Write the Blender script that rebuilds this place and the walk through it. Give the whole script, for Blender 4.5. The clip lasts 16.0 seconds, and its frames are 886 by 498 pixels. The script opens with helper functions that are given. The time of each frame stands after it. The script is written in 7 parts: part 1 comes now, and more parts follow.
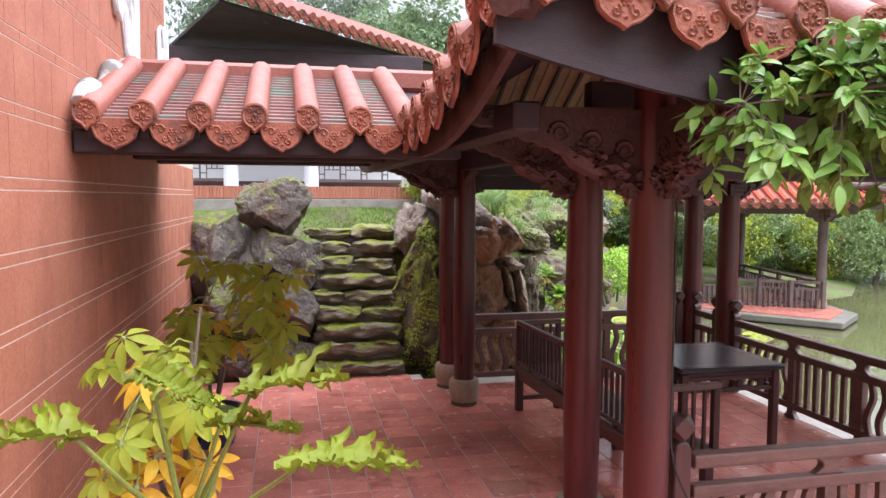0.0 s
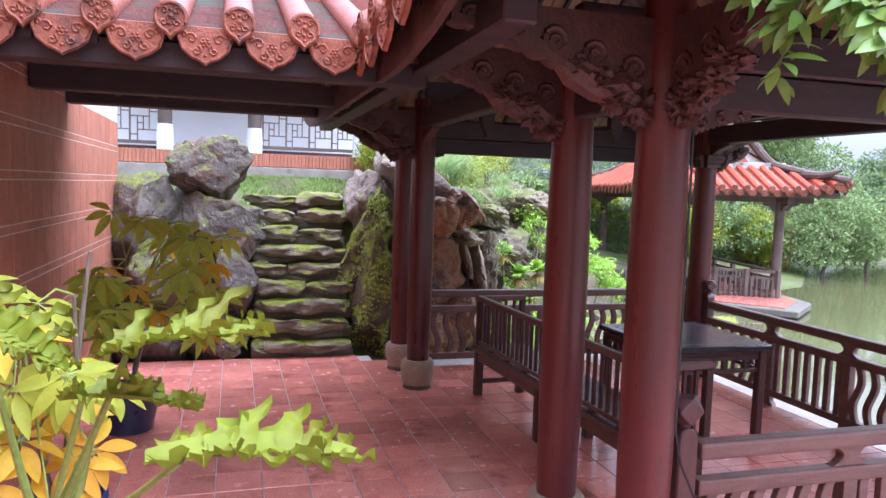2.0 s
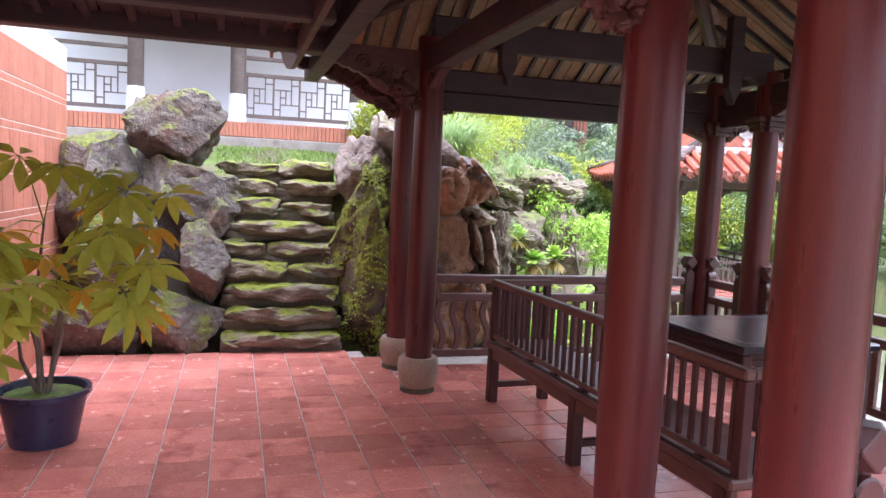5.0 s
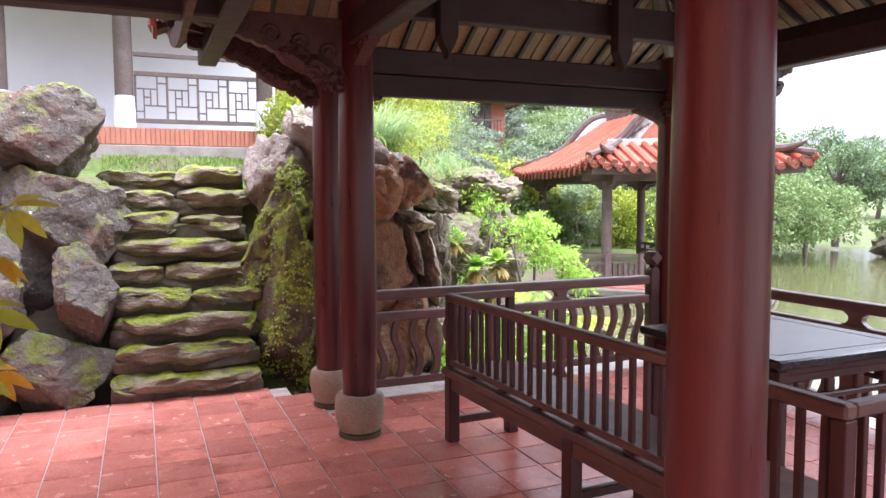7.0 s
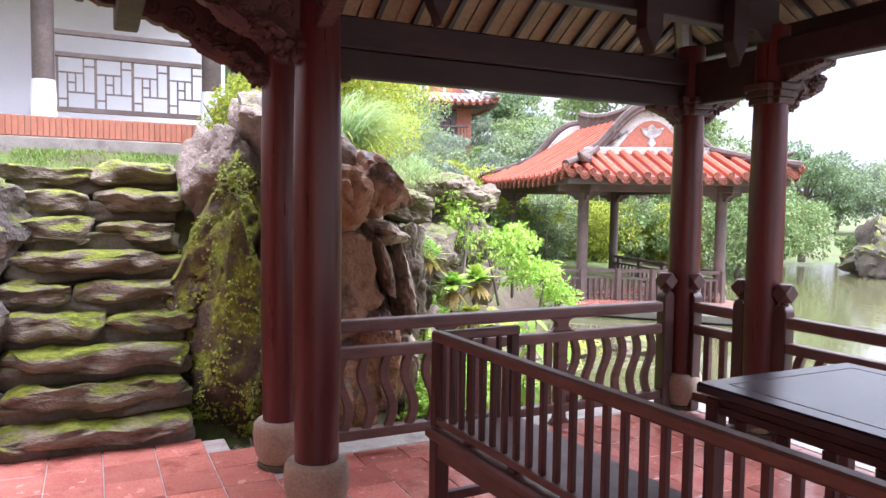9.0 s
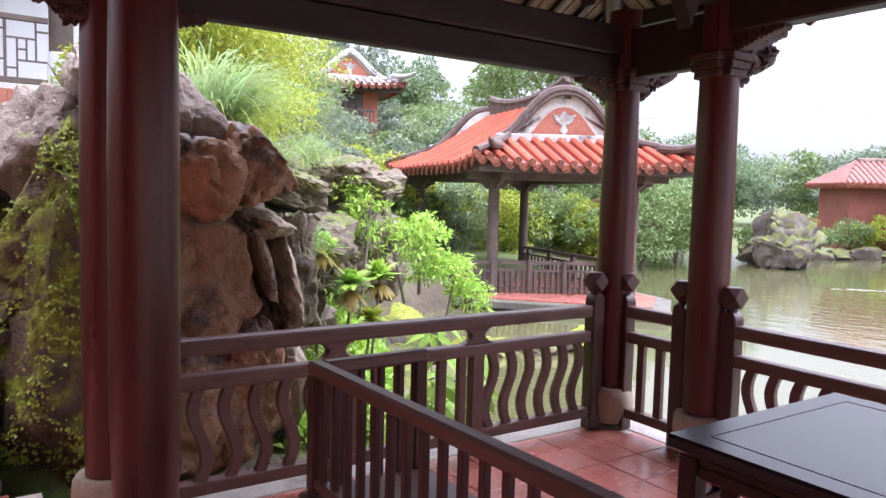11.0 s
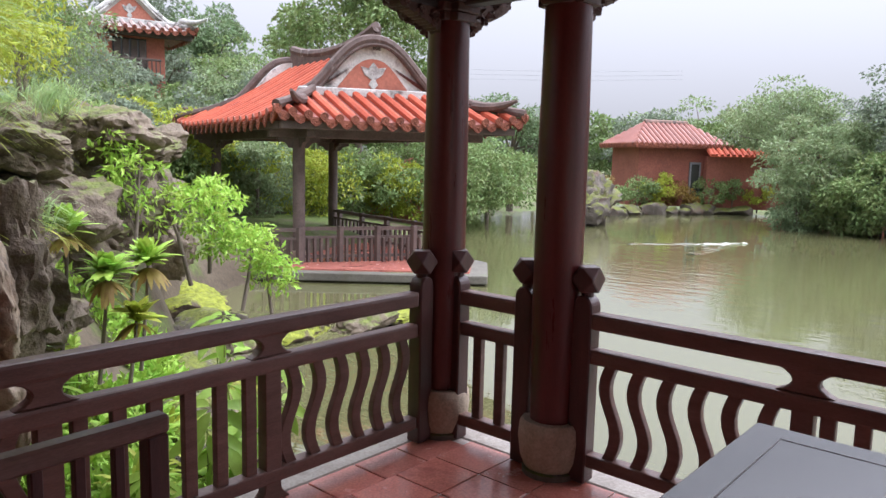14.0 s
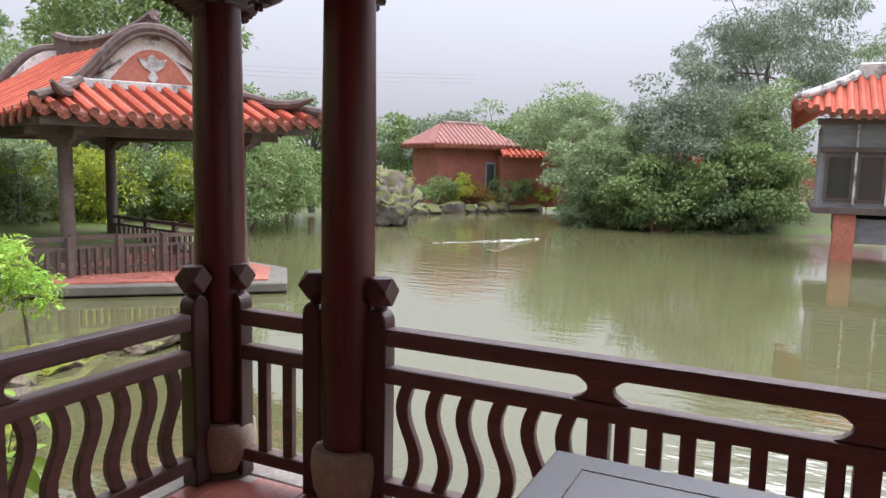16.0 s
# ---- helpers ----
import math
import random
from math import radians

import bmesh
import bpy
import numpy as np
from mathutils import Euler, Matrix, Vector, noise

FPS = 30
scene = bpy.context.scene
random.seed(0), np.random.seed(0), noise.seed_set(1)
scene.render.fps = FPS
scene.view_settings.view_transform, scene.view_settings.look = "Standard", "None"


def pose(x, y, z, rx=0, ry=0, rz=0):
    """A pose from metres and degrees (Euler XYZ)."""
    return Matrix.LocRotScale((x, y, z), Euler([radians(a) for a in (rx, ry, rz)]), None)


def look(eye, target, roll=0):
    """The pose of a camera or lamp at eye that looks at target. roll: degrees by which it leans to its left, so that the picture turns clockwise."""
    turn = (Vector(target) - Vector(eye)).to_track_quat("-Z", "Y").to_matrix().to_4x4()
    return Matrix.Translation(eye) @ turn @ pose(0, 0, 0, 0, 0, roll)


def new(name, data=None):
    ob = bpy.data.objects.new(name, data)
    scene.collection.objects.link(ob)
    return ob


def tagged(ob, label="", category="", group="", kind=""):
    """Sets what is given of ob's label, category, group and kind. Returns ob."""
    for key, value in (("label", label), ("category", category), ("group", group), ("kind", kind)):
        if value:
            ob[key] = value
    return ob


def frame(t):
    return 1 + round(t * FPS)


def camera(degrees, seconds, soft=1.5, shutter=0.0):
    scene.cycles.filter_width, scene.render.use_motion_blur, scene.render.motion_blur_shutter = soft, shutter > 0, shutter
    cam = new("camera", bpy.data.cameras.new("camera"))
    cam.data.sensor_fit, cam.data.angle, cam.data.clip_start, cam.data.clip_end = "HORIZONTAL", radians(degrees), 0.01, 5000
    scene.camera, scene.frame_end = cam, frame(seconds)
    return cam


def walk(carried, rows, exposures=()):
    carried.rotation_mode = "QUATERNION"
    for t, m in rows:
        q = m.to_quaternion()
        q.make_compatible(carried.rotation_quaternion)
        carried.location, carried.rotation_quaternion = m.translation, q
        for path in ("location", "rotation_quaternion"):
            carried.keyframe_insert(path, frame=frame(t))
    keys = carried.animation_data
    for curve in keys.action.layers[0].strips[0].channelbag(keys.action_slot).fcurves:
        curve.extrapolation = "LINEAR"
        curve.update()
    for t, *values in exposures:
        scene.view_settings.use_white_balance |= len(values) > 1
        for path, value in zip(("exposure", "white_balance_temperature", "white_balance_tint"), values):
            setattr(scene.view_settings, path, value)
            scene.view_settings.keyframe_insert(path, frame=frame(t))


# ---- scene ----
import itertools

cam = camera(63.4, 16.0)
METRES, EYE, TILT, LEAN, TURN = 7.1, 2.396, 0.0, 0.0, -12.3
ROWS = [
    (0.0, 0.0, 0.0, 0.0, 0.02, -4.08, -0.23),
    (0.5, 0.0032, 0.0237, -0.0146, -0.93, -4.83, -0.88),
    (1.0, 0.0095, 0.0544, -0.0228, -2.26, -5.0, -2.03),
    (1.5, 0.0044, 0.084, -0.0365, -3.62, -4.83, -2.39),
    (2.0, -0.0074, 0.1106, -0.0415, -3.93, -4.82, -1.86),
    (2.5, -0.0083, 0.1304, -0.0477, -2.77, -5.08, -1.49),
    (3.0, -0.0025, 0.1672, -0.0569, -1.68, -5.35, -1.79),
    (3.5, 0.0017, 0.2009, -0.0625, -2.19, -5.28, -2.19),
    (6.0, -0.0121, 0.3744, -0.0968, -6.7, -4.7, -1.44),
    (6.5, -0.0156, 0.414, -0.0965, -9.47, -4.6, -0.02),
    (7.0, -0.0113, 0.4521, -0.0995, -10.56, -4.23, 0.23),
    (7.5, -0.0065, 0.4948, -0.0984, -10.72, -3.99, -0.24),
    (8.0, -0.0079, 0.5384, -0.0994, -11.38, -3.92, -0.28),
    (10.5, 0.0314, 0.719, -0.1011, -19.07, -3.72, -1.64),
    (11.0, 0.0456, 0.7493, -0.1022, -21.1, -4.33, -1.49),
    (11.5, 0.0607, 0.7788, -0.1023, -23.28, -4.74, -1.4),
    (12.0, 0.0694, 0.8115, -0.1022, -26.57, -5.01, -1.07),
    (12.5, 0.0751, 0.8374, -0.1019, -29.77, -5.66, -0.65),
    (13.0, 0.0873, 0.8599, -0.1038, -31.59, -6.32, -0.71),
    (13.5, 0.1064, 0.8792, -0.1021, -33.05, -6.8, -1.09),
    (14.0, 0.1238, 0.8906, -0.1026, -36.12, -7.12, -1.29),
    (14.5, 0.1375, 0.9024, -0.1019, -40.71, -7.44, -0.93),
    (15.0, 0.1505, 0.9154, -0.1024, -45.52, -7.56, -0.6),
    (15.5, 0.1594, 0.9191, -0.1017, -49.28, -7.32, -0.8),
    (16.0, 0.1676, 0.9179, -0.1008, -51.61, -6.78, -1.27),
]
walk(cam, [(t, pose(0, 0, EYE, TILT, LEAN, TURN) @ pose(METRES * x, METRES * y, METRES * z, 90 + pitch, roll, yaw)) for t, x, y, z, yaw, pitch, roll in ROWS],
     exposures=[(0.0, 1.7, 5700, 14), (2.0, 2.0, 5100, 19), (3.5, 2.15, 5150, 20), (7.0, 2.35, 5550, 19), (10.5, 2.1, 5450, 22), (12.5, 1.7, 5700, 18), (14.0, 1.45, 5700, 16), (16.0, 1.3, 5800, 16)])

# ---------------------------------------------------------------- light
world = bpy.data.worlds.new("world")
scene.world = world
world.use_nodes = True
wn, wl = world.node_tree.nodes, world.node_tree.links
sky = wn.new("ShaderNodeTexSky")
sky.sky_type, sky.sun_disc = 'NISHITA', False
sky.sun_elevation, sky.sun_rotation = radians(70), radians(117)
sky.air_density, sky.dust_density = 1.0, 6.0
veil = wn.new("ShaderNodeHueSaturation")
veil.inputs["Saturation"].default_value = 0.12
wl.new(sky.outputs[0], veil.inputs["Color"])
cloud = wn.new("ShaderNodeMix")
cloud.data_type = 'RGBA'
cloud.inputs[0].default_value = 0.75
cloud.inputs[7].default_value = (2.86, 2.78, 2.70, 1.0)
wl.new(veil.outputs[0], cloud.inputs[6])
# an overcast sky is brighter overhead than at the horizon
where, height, rise = wn.new("ShaderNodeTexCoord"), wn.new("ShaderNodeSeparateXYZ"), wn.new("ShaderNodeMapRange")
rise.inputs["From Min"].default_value, rise.inputs["From Max"].default_value = 0.0, 1.0
rise.inputs["To Min"].default_value, rise.inputs["To Max"].default_value = 0.72, 1.74
wl.new(where.outputs["Generated"], height.inputs[0])
wl.new(height.outputs["Z"], rise.inputs["Value"])
dome = wn.new("ShaderNodeVectorMath")
dome.operation = 'SCALE'
wl.new(cloud.outputs[2], dome.inputs[0])
wl.new(rise.outputs[0], dome.inputs["Scale"])
wl.new(dome.outputs[0], wn["Background"].inputs["Color"])
wn["Background"].inputs["Strength"].default_value = 0.125
sun = new("sun", bpy.data.lights.new("sun", "SUN"))
sun.data.energy, sun.data.angle, sun.data.color = 2.4, radians(100), (1.0, 0.98, 0.95)
sun.matrix_basis = look((14, -7, 44), (0, 0, 0))


# ---------------------------------------------------------------- materials
def mat(name, a, b, scale=4.0, rough=0.6, bump=0.2, fine=40.0, stretch=(1, 1, 1), stain=None, stain_scale=1.5, stain_at=0.58,
        vary=0.12, metal=0.0, moss=None, moss_at=0.55, moss_scale=3.0, through_light=0.0, island=False, rough_vary=0.15, spec=0.5, dots=None, relief=0.02, grain=0.26):
    m = bpy.data.materials.new(name)
    m.use_nodes = True
    n, l = m.node_tree.nodes, m.node_tree.links
    p = n["Principled BSDF"]
    tc = n.new("ShaderNodeTexCoord")
    mp = n.new("ShaderNodeMapping")
    mp.inputs["Scale"].default_value = stretch
    info = n.new("ShaderNodeObjectInfo")
    l.new(tc.outputs["Object"], mp.inputs["Vector"])
    shift = n.new("ShaderNodeVectorMath")
    shift.operation = 'MULTIPLY_ADD'
    shift.inputs[1].default_value = (7.3, 3.1, 5.7)
    l.new(info.outputs["Random"], shift.inputs[0])
    l.new(mp.outputs[0], shift.inputs[2])

    def noise_tex(s, detail=4.0, roughness=0.6):
        t = n.new("ShaderNodeTexNoise")
        t.inputs["Scale"].default_value, t.inputs["Detail"].default_value, t.inputs["Roughness"].default_value = s, detail, roughness
        l.new(shift.outputs[0], t.inputs["Vector"])
        return t.outputs["Fac"]

    def ramp(src, lo, hi):
        r = n.new("ShaderNodeMapRange")
        r.inputs["From Min"].default_value, r.inputs["From Max"].default_value = lo, hi
        l.new(src, r.inputs["Value"])
        return r.outputs[0]

    def mix(fac, x, y, kind='MIX'):
        q = n.new("ShaderNodeMix")
        q.data_type, q.blend_type = 'RGBA', kind
        for sock, v in ((q.inputs[0], fac), (q.inputs[6], x), (q.inputs[7], y)):
            if hasattr(v, "is_linked"):
                l.new(v, sock)
            elif isinstance(v, tuple):
                sock.default_value = (*v, 1.0)
            else:
                sock.default_value = v
        return q.outputs[2]

    big, small = noise_tex(scale), noise_tex(fine, 3.0)
    col = mix(ramp(big, 0.3, 0.7), a, b)
    col = mix(ramp(small, 0.25, 0.75), mix(1.0, col, (1 - grain,) * 3, 'MULTIPLY'), mix(1.0, col, (1 + 0.75 * grain,) * 3, 'MULTIPLY'))
    if stain:
        col = mix(ramp(noise_tex(stain_scale, 6.0, 0.65), stain_at, stain_at + 0.12), col, stain)
    if dots:
        col = mix(ramp(noise_tex(13.0, 4.0, 0.75), 0.655, 0.685), col, dots)
    if vary:
        rnd = info.outputs["Random"]
        if island:
            rnd = n.new("ShaderNodeNewGeometry").outputs["Random Per Island"]
        hv = n.new("ShaderNodeHueSaturation")
        r1 = n.new("ShaderNodeMapRange")
        r1.inputs["To Min"].default_value, r1.inputs["To Max"].default_value = 1 - vary, 1 + vary
        l.new(rnd, r1.inputs["Value"])
        l.new(r1.outputs[0], hv.inputs["Value"])
        if island:
            r2 = n.new("ShaderNodeMapRange")
            r2.inputs["To Min"].default_value, r2.inputs["To Max"].default_value = 0.5 - vary * 0.08, 0.5 + vary * 0.08
            l.new(rnd, r2.inputs["Value"])
            l.new(r2.outputs[0], hv.inputs["Hue"])
        l.new(col, hv.inputs["Color"])
        col = hv.outputs[0]
    if moss:
        geo = n.new("ShaderNodeNewGeometry")
        sep = n.new("ShaderNodeSeparateXYZ")
        l.new(geo.outputs["Normal"], sep.inputs[0])
        add = n.new("ShaderNodeMath")
        add.operation = 'MULTIPLY_ADD'
        add.inputs[1].default_value = 0.22
        l.new(sep.outputs["Z"], add.inputs[0])
        l.new(noise_tex(moss_scale, 6.0, 0.7), add.inputs[2])
        green = mix(ramp(noise_tex(14.0), 0.35, 0.65), moss, tuple(v * 0.45 for v in moss))
        col = mix(ramp(add.outputs[0], moss_at, moss_at + 0.12), col, green)
    l.new(col, p.inputs["Base Color"])
    rr = n.new("ShaderNodeMapRange")
    rr.inputs["To Min"].default_value, rr.inputs["To Max"].default_value = max(0.03, rough - rough_vary), min(1.0, rough + rough_vary)
    l.new(noise_tex(scale * 1.7, 5.0), rr.inputs["Value"])
    l.new(rr.outputs[0], p.inputs["Roughness"])
    p.inputs["Metallic"].default_value = metal
    p.inputs["Specular IOR Level"].default_value = spec
    if bump:
        bp = n.new("ShaderNodeBump")
        bp.inputs["Strength"].default_value, bp.inputs["Distance"].default_value = bump, relief
        sm = n.new("ShaderNodeMath")
        sm.operation = 'MULTIPLY_ADD'
        sm.inputs[1].default_value = 0.5
        l.new(small, sm.inputs[0])
        l.new(big, sm.inputs[2])
        l.new(sm.outputs[0], bp.inputs["Height"])
        l.new(bp.outputs[0], p.inputs["Normal"])
    if through_light:
        tr = n.new("ShaderNodeBsdfTranslucent")
        l.new(col, tr.inputs["Color"])
        ms = n.new("ShaderNodeMixShader")
        ms.inputs[0].default_value = through_light
        l.new(p.outputs[0], ms.inputs[1])
        l.new(tr.outputs[0], ms.inputs[2])
        l.new(ms.outputs[0], n["Material Output"].inputs["Surface"])
    return m


def water_mat():
    m = bpy.data.materials.new("pond_water")
    m.use_nodes = True
    n, l = m.node_tree.nodes, m.node_tree.links
    p = n["Principled BSDF"]
    p.inputs["Base Color"].default_value = (0.105, 0.103, 0.046, 1)
    p.inputs["Roughness"].default_value, p.inputs["IOR"].default_value = 0.03, 2.0
    tc = n.new("ShaderNodeTexCoord")
    mp = n.new("ShaderNodeMapping")
    mp.inputs["Rotation"].default_value = (0, 0, radians(35))
    mp.inputs["Scale"].default_value = (2.2, 0.8, 1)
    t = n.new("ShaderNodeTexNoise")
    t.inputs["Scale"].default_value, t.inputs["Detail"].default_value = 2.2, 3.0
    big = n.new("ShaderNodeTexNoise")
    big.inputs["Scale"].default_value, big.inputs["Detail"].default_value = 0.12, 2.0
    l.new(tc.outputs["Object"], mp.inputs["Vector"])
    l.new(mp.outputs[0], t.inputs["Vector"])
    l.new(tc.outputs["Object"], big.inputs["Vector"])
    r = n.new("ShaderNodeMapRange")
    r.inputs["From Min"].default_value, r.inputs["From Max"].default_value = 0.4, 0.62
    r.inputs["To Min"].default_value, r.inputs["To Max"].default_value = 0.07, 0.34
    l.new(big.outputs["Fac"], r.inputs["Value"])
    bp = n.new("ShaderNodeBump")
    bp.inputs["Distance"].default_value = 0.03
    l.new(r.outputs[0], bp.inputs["Strength"])
    l.new(t.outputs["Fac"], bp.inputs["Height"])
    l.new(bp.outputs[0], p.inputs["Normal"])
    return m


def glass_mat():
    m = bpy.data.materials.new("window_glass")
    m.use_nodes = True
    p = m.node_tree.nodes["Principled BSDF"]
    p.inputs["Base Color"].default_value = (0.05, 0.055, 0.05, 1)
    p.inputs["Roughness"].default_value = 0.05
    return m


M_WOOD = mat("dark_lacquered_wood", (0.046, 0.016, 0.015), (0.074, 0.027, 0.024), 3, 0.40, 0.12, 60, (6, 6, 1), vary=0.1)
M_WOOD_H = mat("dark_rail_wood", (0.098, 0.048, 0.038), (0.155, 0.082, 0.066), 4, 0.45, 0.12, 50, (1, 1, 5), vary=0.08)
M_COLUMN = mat("red_brown_lacquer", (0.066, 0.011, 0.0115), (0.108, 0.020, 0.019), 2.0, 0.32, 0.10, 70, (5, 5, 0.5), stain=(0.045, 0.018, 0.016), stain_scale=1.2, vary=0.06, spec=0.5)
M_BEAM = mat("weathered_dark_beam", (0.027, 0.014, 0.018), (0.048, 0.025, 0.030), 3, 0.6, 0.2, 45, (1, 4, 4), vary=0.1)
M_CARVED = mat("carved_red_wood", (0.048, 0.018, 0.017), (0.090, 0.036, 0.030), 6, 0.6, 0.5, 40, vary=0.08)
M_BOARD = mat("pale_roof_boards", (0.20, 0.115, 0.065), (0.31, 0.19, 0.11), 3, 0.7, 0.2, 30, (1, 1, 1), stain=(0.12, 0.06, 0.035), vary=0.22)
M_TILE = mat("terracotta_floor_tile", (0.53, 0.170, 0.130), (0.63, 0.24, 0.185), 5, 0.22, 0.10, 70, stain=(0.32, 0.10, 0.075), stain_scale=2.2, stain_at=0.56, vary=0.22, rough_vary=0.18)
M_GROUT = mat("grey_mortar", (0.36, 0.29, 0.26), (0.48, 0.41, 0.37), 8, 0.8, 0.3, 60, vary=0)
M_BRICK = mat("red_wall_brick", (0.37, 0.130, 0.074), (0.45, 0.175, 0.105), 3, 0.62, 0.15, 60, stain=(0.30, 0.105, 0.068), stain_scale=1.4, vary=0.12)
M_MORTAR = mat("white_lime_mortar", (0.62, 0.50, 0.42), (0.72, 0.62, 0.54), 10, 0.8, 0.3, 60, vary=0)
M_STONE_BASE = mat("pale_stone_drum", (0.30, 0.225, 0.16), (0.40, 0.32, 0.24), 6, 0.75, 0.3, 60, stain=(0.22, 0.17, 0.12), stain_scale=3, vary=0.06)
M_CURB = mat("pale_kerb_stone", (0.25, 0.215, 0.185), (0.36, 0.32, 0.28), 5, 0.7, 0.3, 50, stain=(0.17, 0.13, 0.11), stain_scale=3, vary=0.1)
M_ROCK = mat("grey_lichen_rock", (0.074, 0.060, 0.050), (0.170, 0.142, 0.117), 2.8, 0.85, 1.0, 22, stain=(0.145, 0.085, 0.060), stain_scale=1.6, stain_at=0.56, moss=(0.17, 0.19, 0.025), moss_at=0.59, vary=0.08, dots=(0.52, 0.50, 0.46), relief=0.07)
M_ROCK_MOSS = mat("mossy_rock", (0.058, 0.040, 0.027), (0.145, 0.100, 0.066), 3.5, 0.85, 0.9, 25, stain=(0.030, 0.027, 0.020), moss=(0.27, 0.30, 0.025), moss_at=0.50, vary=0.08, relief=0.06)
M_ROCK_BROWN = mat("brown_eroded_rock", (0.225, 0.105, 0.050), (0.37, 0.195, 0.105), 2.2, 0.8, 1.0, 16, stain=(0.032, 0.022, 0.018), stain_scale=2.1, stain_at=0.53, vary=0.15, moss=(0.27, 0.225, 0.205), moss_at=0.63, relief=0.05)
M_ROCK_BARE = mat("bare_grey_brown_rock", (0.17, 0.125, 0.10), (0.31, 0.25, 0.205), 2.6, 0.85, 0.9, 22, stain=(0.13, 0.075, 0.05), stain_scale=1.8, moss=(0.20, 0.23, 0.03), moss_at=0.68, vary=0.05, dots=(0.48, 0.45, 0.41), relief=0.06)
M_ROCK_CRUST = mat("pale_crusted_rock", (0.20, 0.125, 0.075), (0.42, 0.34, 0.25), 2.2, 0.85, 0.7, 18, stain=(0.035, 0.03, 0.026), stain_scale=2.0, stain_at=0.55, vary=0.06, relief=0.05)
M_ROCK_PALE = mat("pale_slope_rock", (0.092, 0.067, 0.045), (0.19, 0.148, 0.104), 2.6, 0.85, 0.9, 20, stain=(0.09, 0.060, 0.038), stain_scale=1.6, moss=(0.15, 0.18, 0.03), moss_at=0.64, vary=0.12, relief=0.06)
M_GRASS_PALE = mat("pale_fountain_grass", (0.30, 0.42, 0.17), (0.42, 0.53, 0.25), 2, 0.55, 0, 30, vary=0.2, island=True, through_light=0.5)
M_STEP = mat("mossy_step_stone", (0.15, 0.112, 0.078), (0.32, 0.26, 0.19), 4, 0.85, 0.9, 30, (1, 1, 3), stain=(0.075, 0.055, 0.036), moss=(0.24, 0.27, 0.015), moss_at=0.60, moss_scale=2.2, vary=0.12, relief=0.05)
M_SOIL = mat("garden_soil_and_grass", (0.075, 0.055, 0.035), (0.13, 0.10, 0.065), 3, 0.95, 0.8, 20, moss=(0.12, 0.17, 0.03), moss_at=0.62, moss_scale=0.9, vary=0)
M_LAWN = mat("grass_blade", (0.16, 0.24, 0.045), (0.25, 0.33, 0.07), 2, 0.6, 0, 30, vary=0.25, island=True, through_light=0.25)
M_ROOF = mat("pink_terracotta_roof_tile", (0.235, 0.066, 0.044), (0.33, 0.112, 0.080), 4, 0.45, 0.25, 50, stain=(0.22, 0.085, 0.065), stain_scale=2, vary=0.12)
M_DRIP = mat("carved_drip_tile", (0.24, 0.070, 0.038), (0.32, 0.105, 0.060), 6, 0.65, 0.7, 60, stain=(0.12, 0.045, 0.032), stain_scale=5, stain_at=0.54, vary=0.16)
M_PAN = mat("lichened_pan_tile", (0.17, 0.075, 0.065), (0.25, 0.125, 0.105), 4, 0.6, 0.3, 50, stain=(0.14, 0.15, 0.12), stain_scale=3, stain_at=0.5, vary=0.1)
M_ROOF_FAR = mat("orange_terracotta_roof_tile", (0.385, 0.076, 0.042), (0.50, 0.125, 0.070), 2, 0.75, 0.2, 30, stain=(0.30, 0.08, 0.055), vary=0.16, spec=0.2)
M_PLASTER = mat("white_plaster", (0.66, 0.68, 0.73), (0.74, 0.76, 0.80), 1.2, 0.8, 0.1, 40, stain=(0.64, 0.66, 0.69), stain_scale=0.7, vary=0, grain=0.04)
M_AGED = mat("aged_grey_plaster", (0.42, 0.41, 0.39), (0.66, 0.65, 0.62), 3, 0.85, 0.3, 30, stain=(0.13, 0.11, 0.10), stain_scale=2.2, stain_at=0.5, vary=0.05)
M_RIDGE = mat("weathered_ridge", (0.20, 0.12, 0.095), (0.32, 0.20, 0.16), 4, 0.85, 0.4, 30, stain=(0.10, 0.085, 0.08), stain_scale=3, stain_at=0.5, vary=0.06)
M_RIDGE_FAR = mat("dark_weathered_ridge", (0.080, 0.055, 0.047), (0.16, 0.11, 0.095), 4, 0.85, 0.4, 30, stain=(0.34, 0.31, 0.29), stain_scale=3.5, stain_at=0.60, vary=0.06)
M_ROOF_GREY = mat("faded_grey_roof_tile", (0.30, 0.22, 0.20), (0.42, 0.34, 0.315), 2, 0.7, 0.2, 30, stain=(0.24, 0.12, 0.09), stain_scale=1.2, vary=0.14)
M_FAR_BRICK = mat("far_red_brick", (0.40, 0.13, 0.085), (0.48, 0.18, 0.12), 1.5, 0.8, 0.1, 14, stain=(0.30, 0.11, 0.08), stain_scale=0.8, vary=0.06)
# the far brick again, darker: the shade on these walls is in its colour
M_SHADED_BRICK = mat("shade_darkened_far_brick", (0.26, 0.085, 0.060), (0.33, 0.115, 0.08), 1.5, 0.8, 0.1, 14, stain=(0.19, 0.07, 0.055), stain_scale=0.8, vary=0.06)
M_FAR_WOOD = mat("far_grey_brown_wood", (0.085, 0.060, 0.052), (0.14, 0.105, 0.09), 3, 0.7, 0.2, 30, vary=0.08)
M_GREYWOOD = mat("grey_painted_boards", (0.20, 0.20, 0.215), (0.28, 0.28, 0.295), 2, 0.7, 0.1, 30, (1, 1, 4), vary=0.08)
M_TABLE = mat("black_varnished_tabletop", (0.022, 0.016, 0.020), (0.036, 0.028, 0.032), 3, 0.24, 0.05, 60, vary=0, spec=0.62, grain=0.1, rough_vary=0.08)
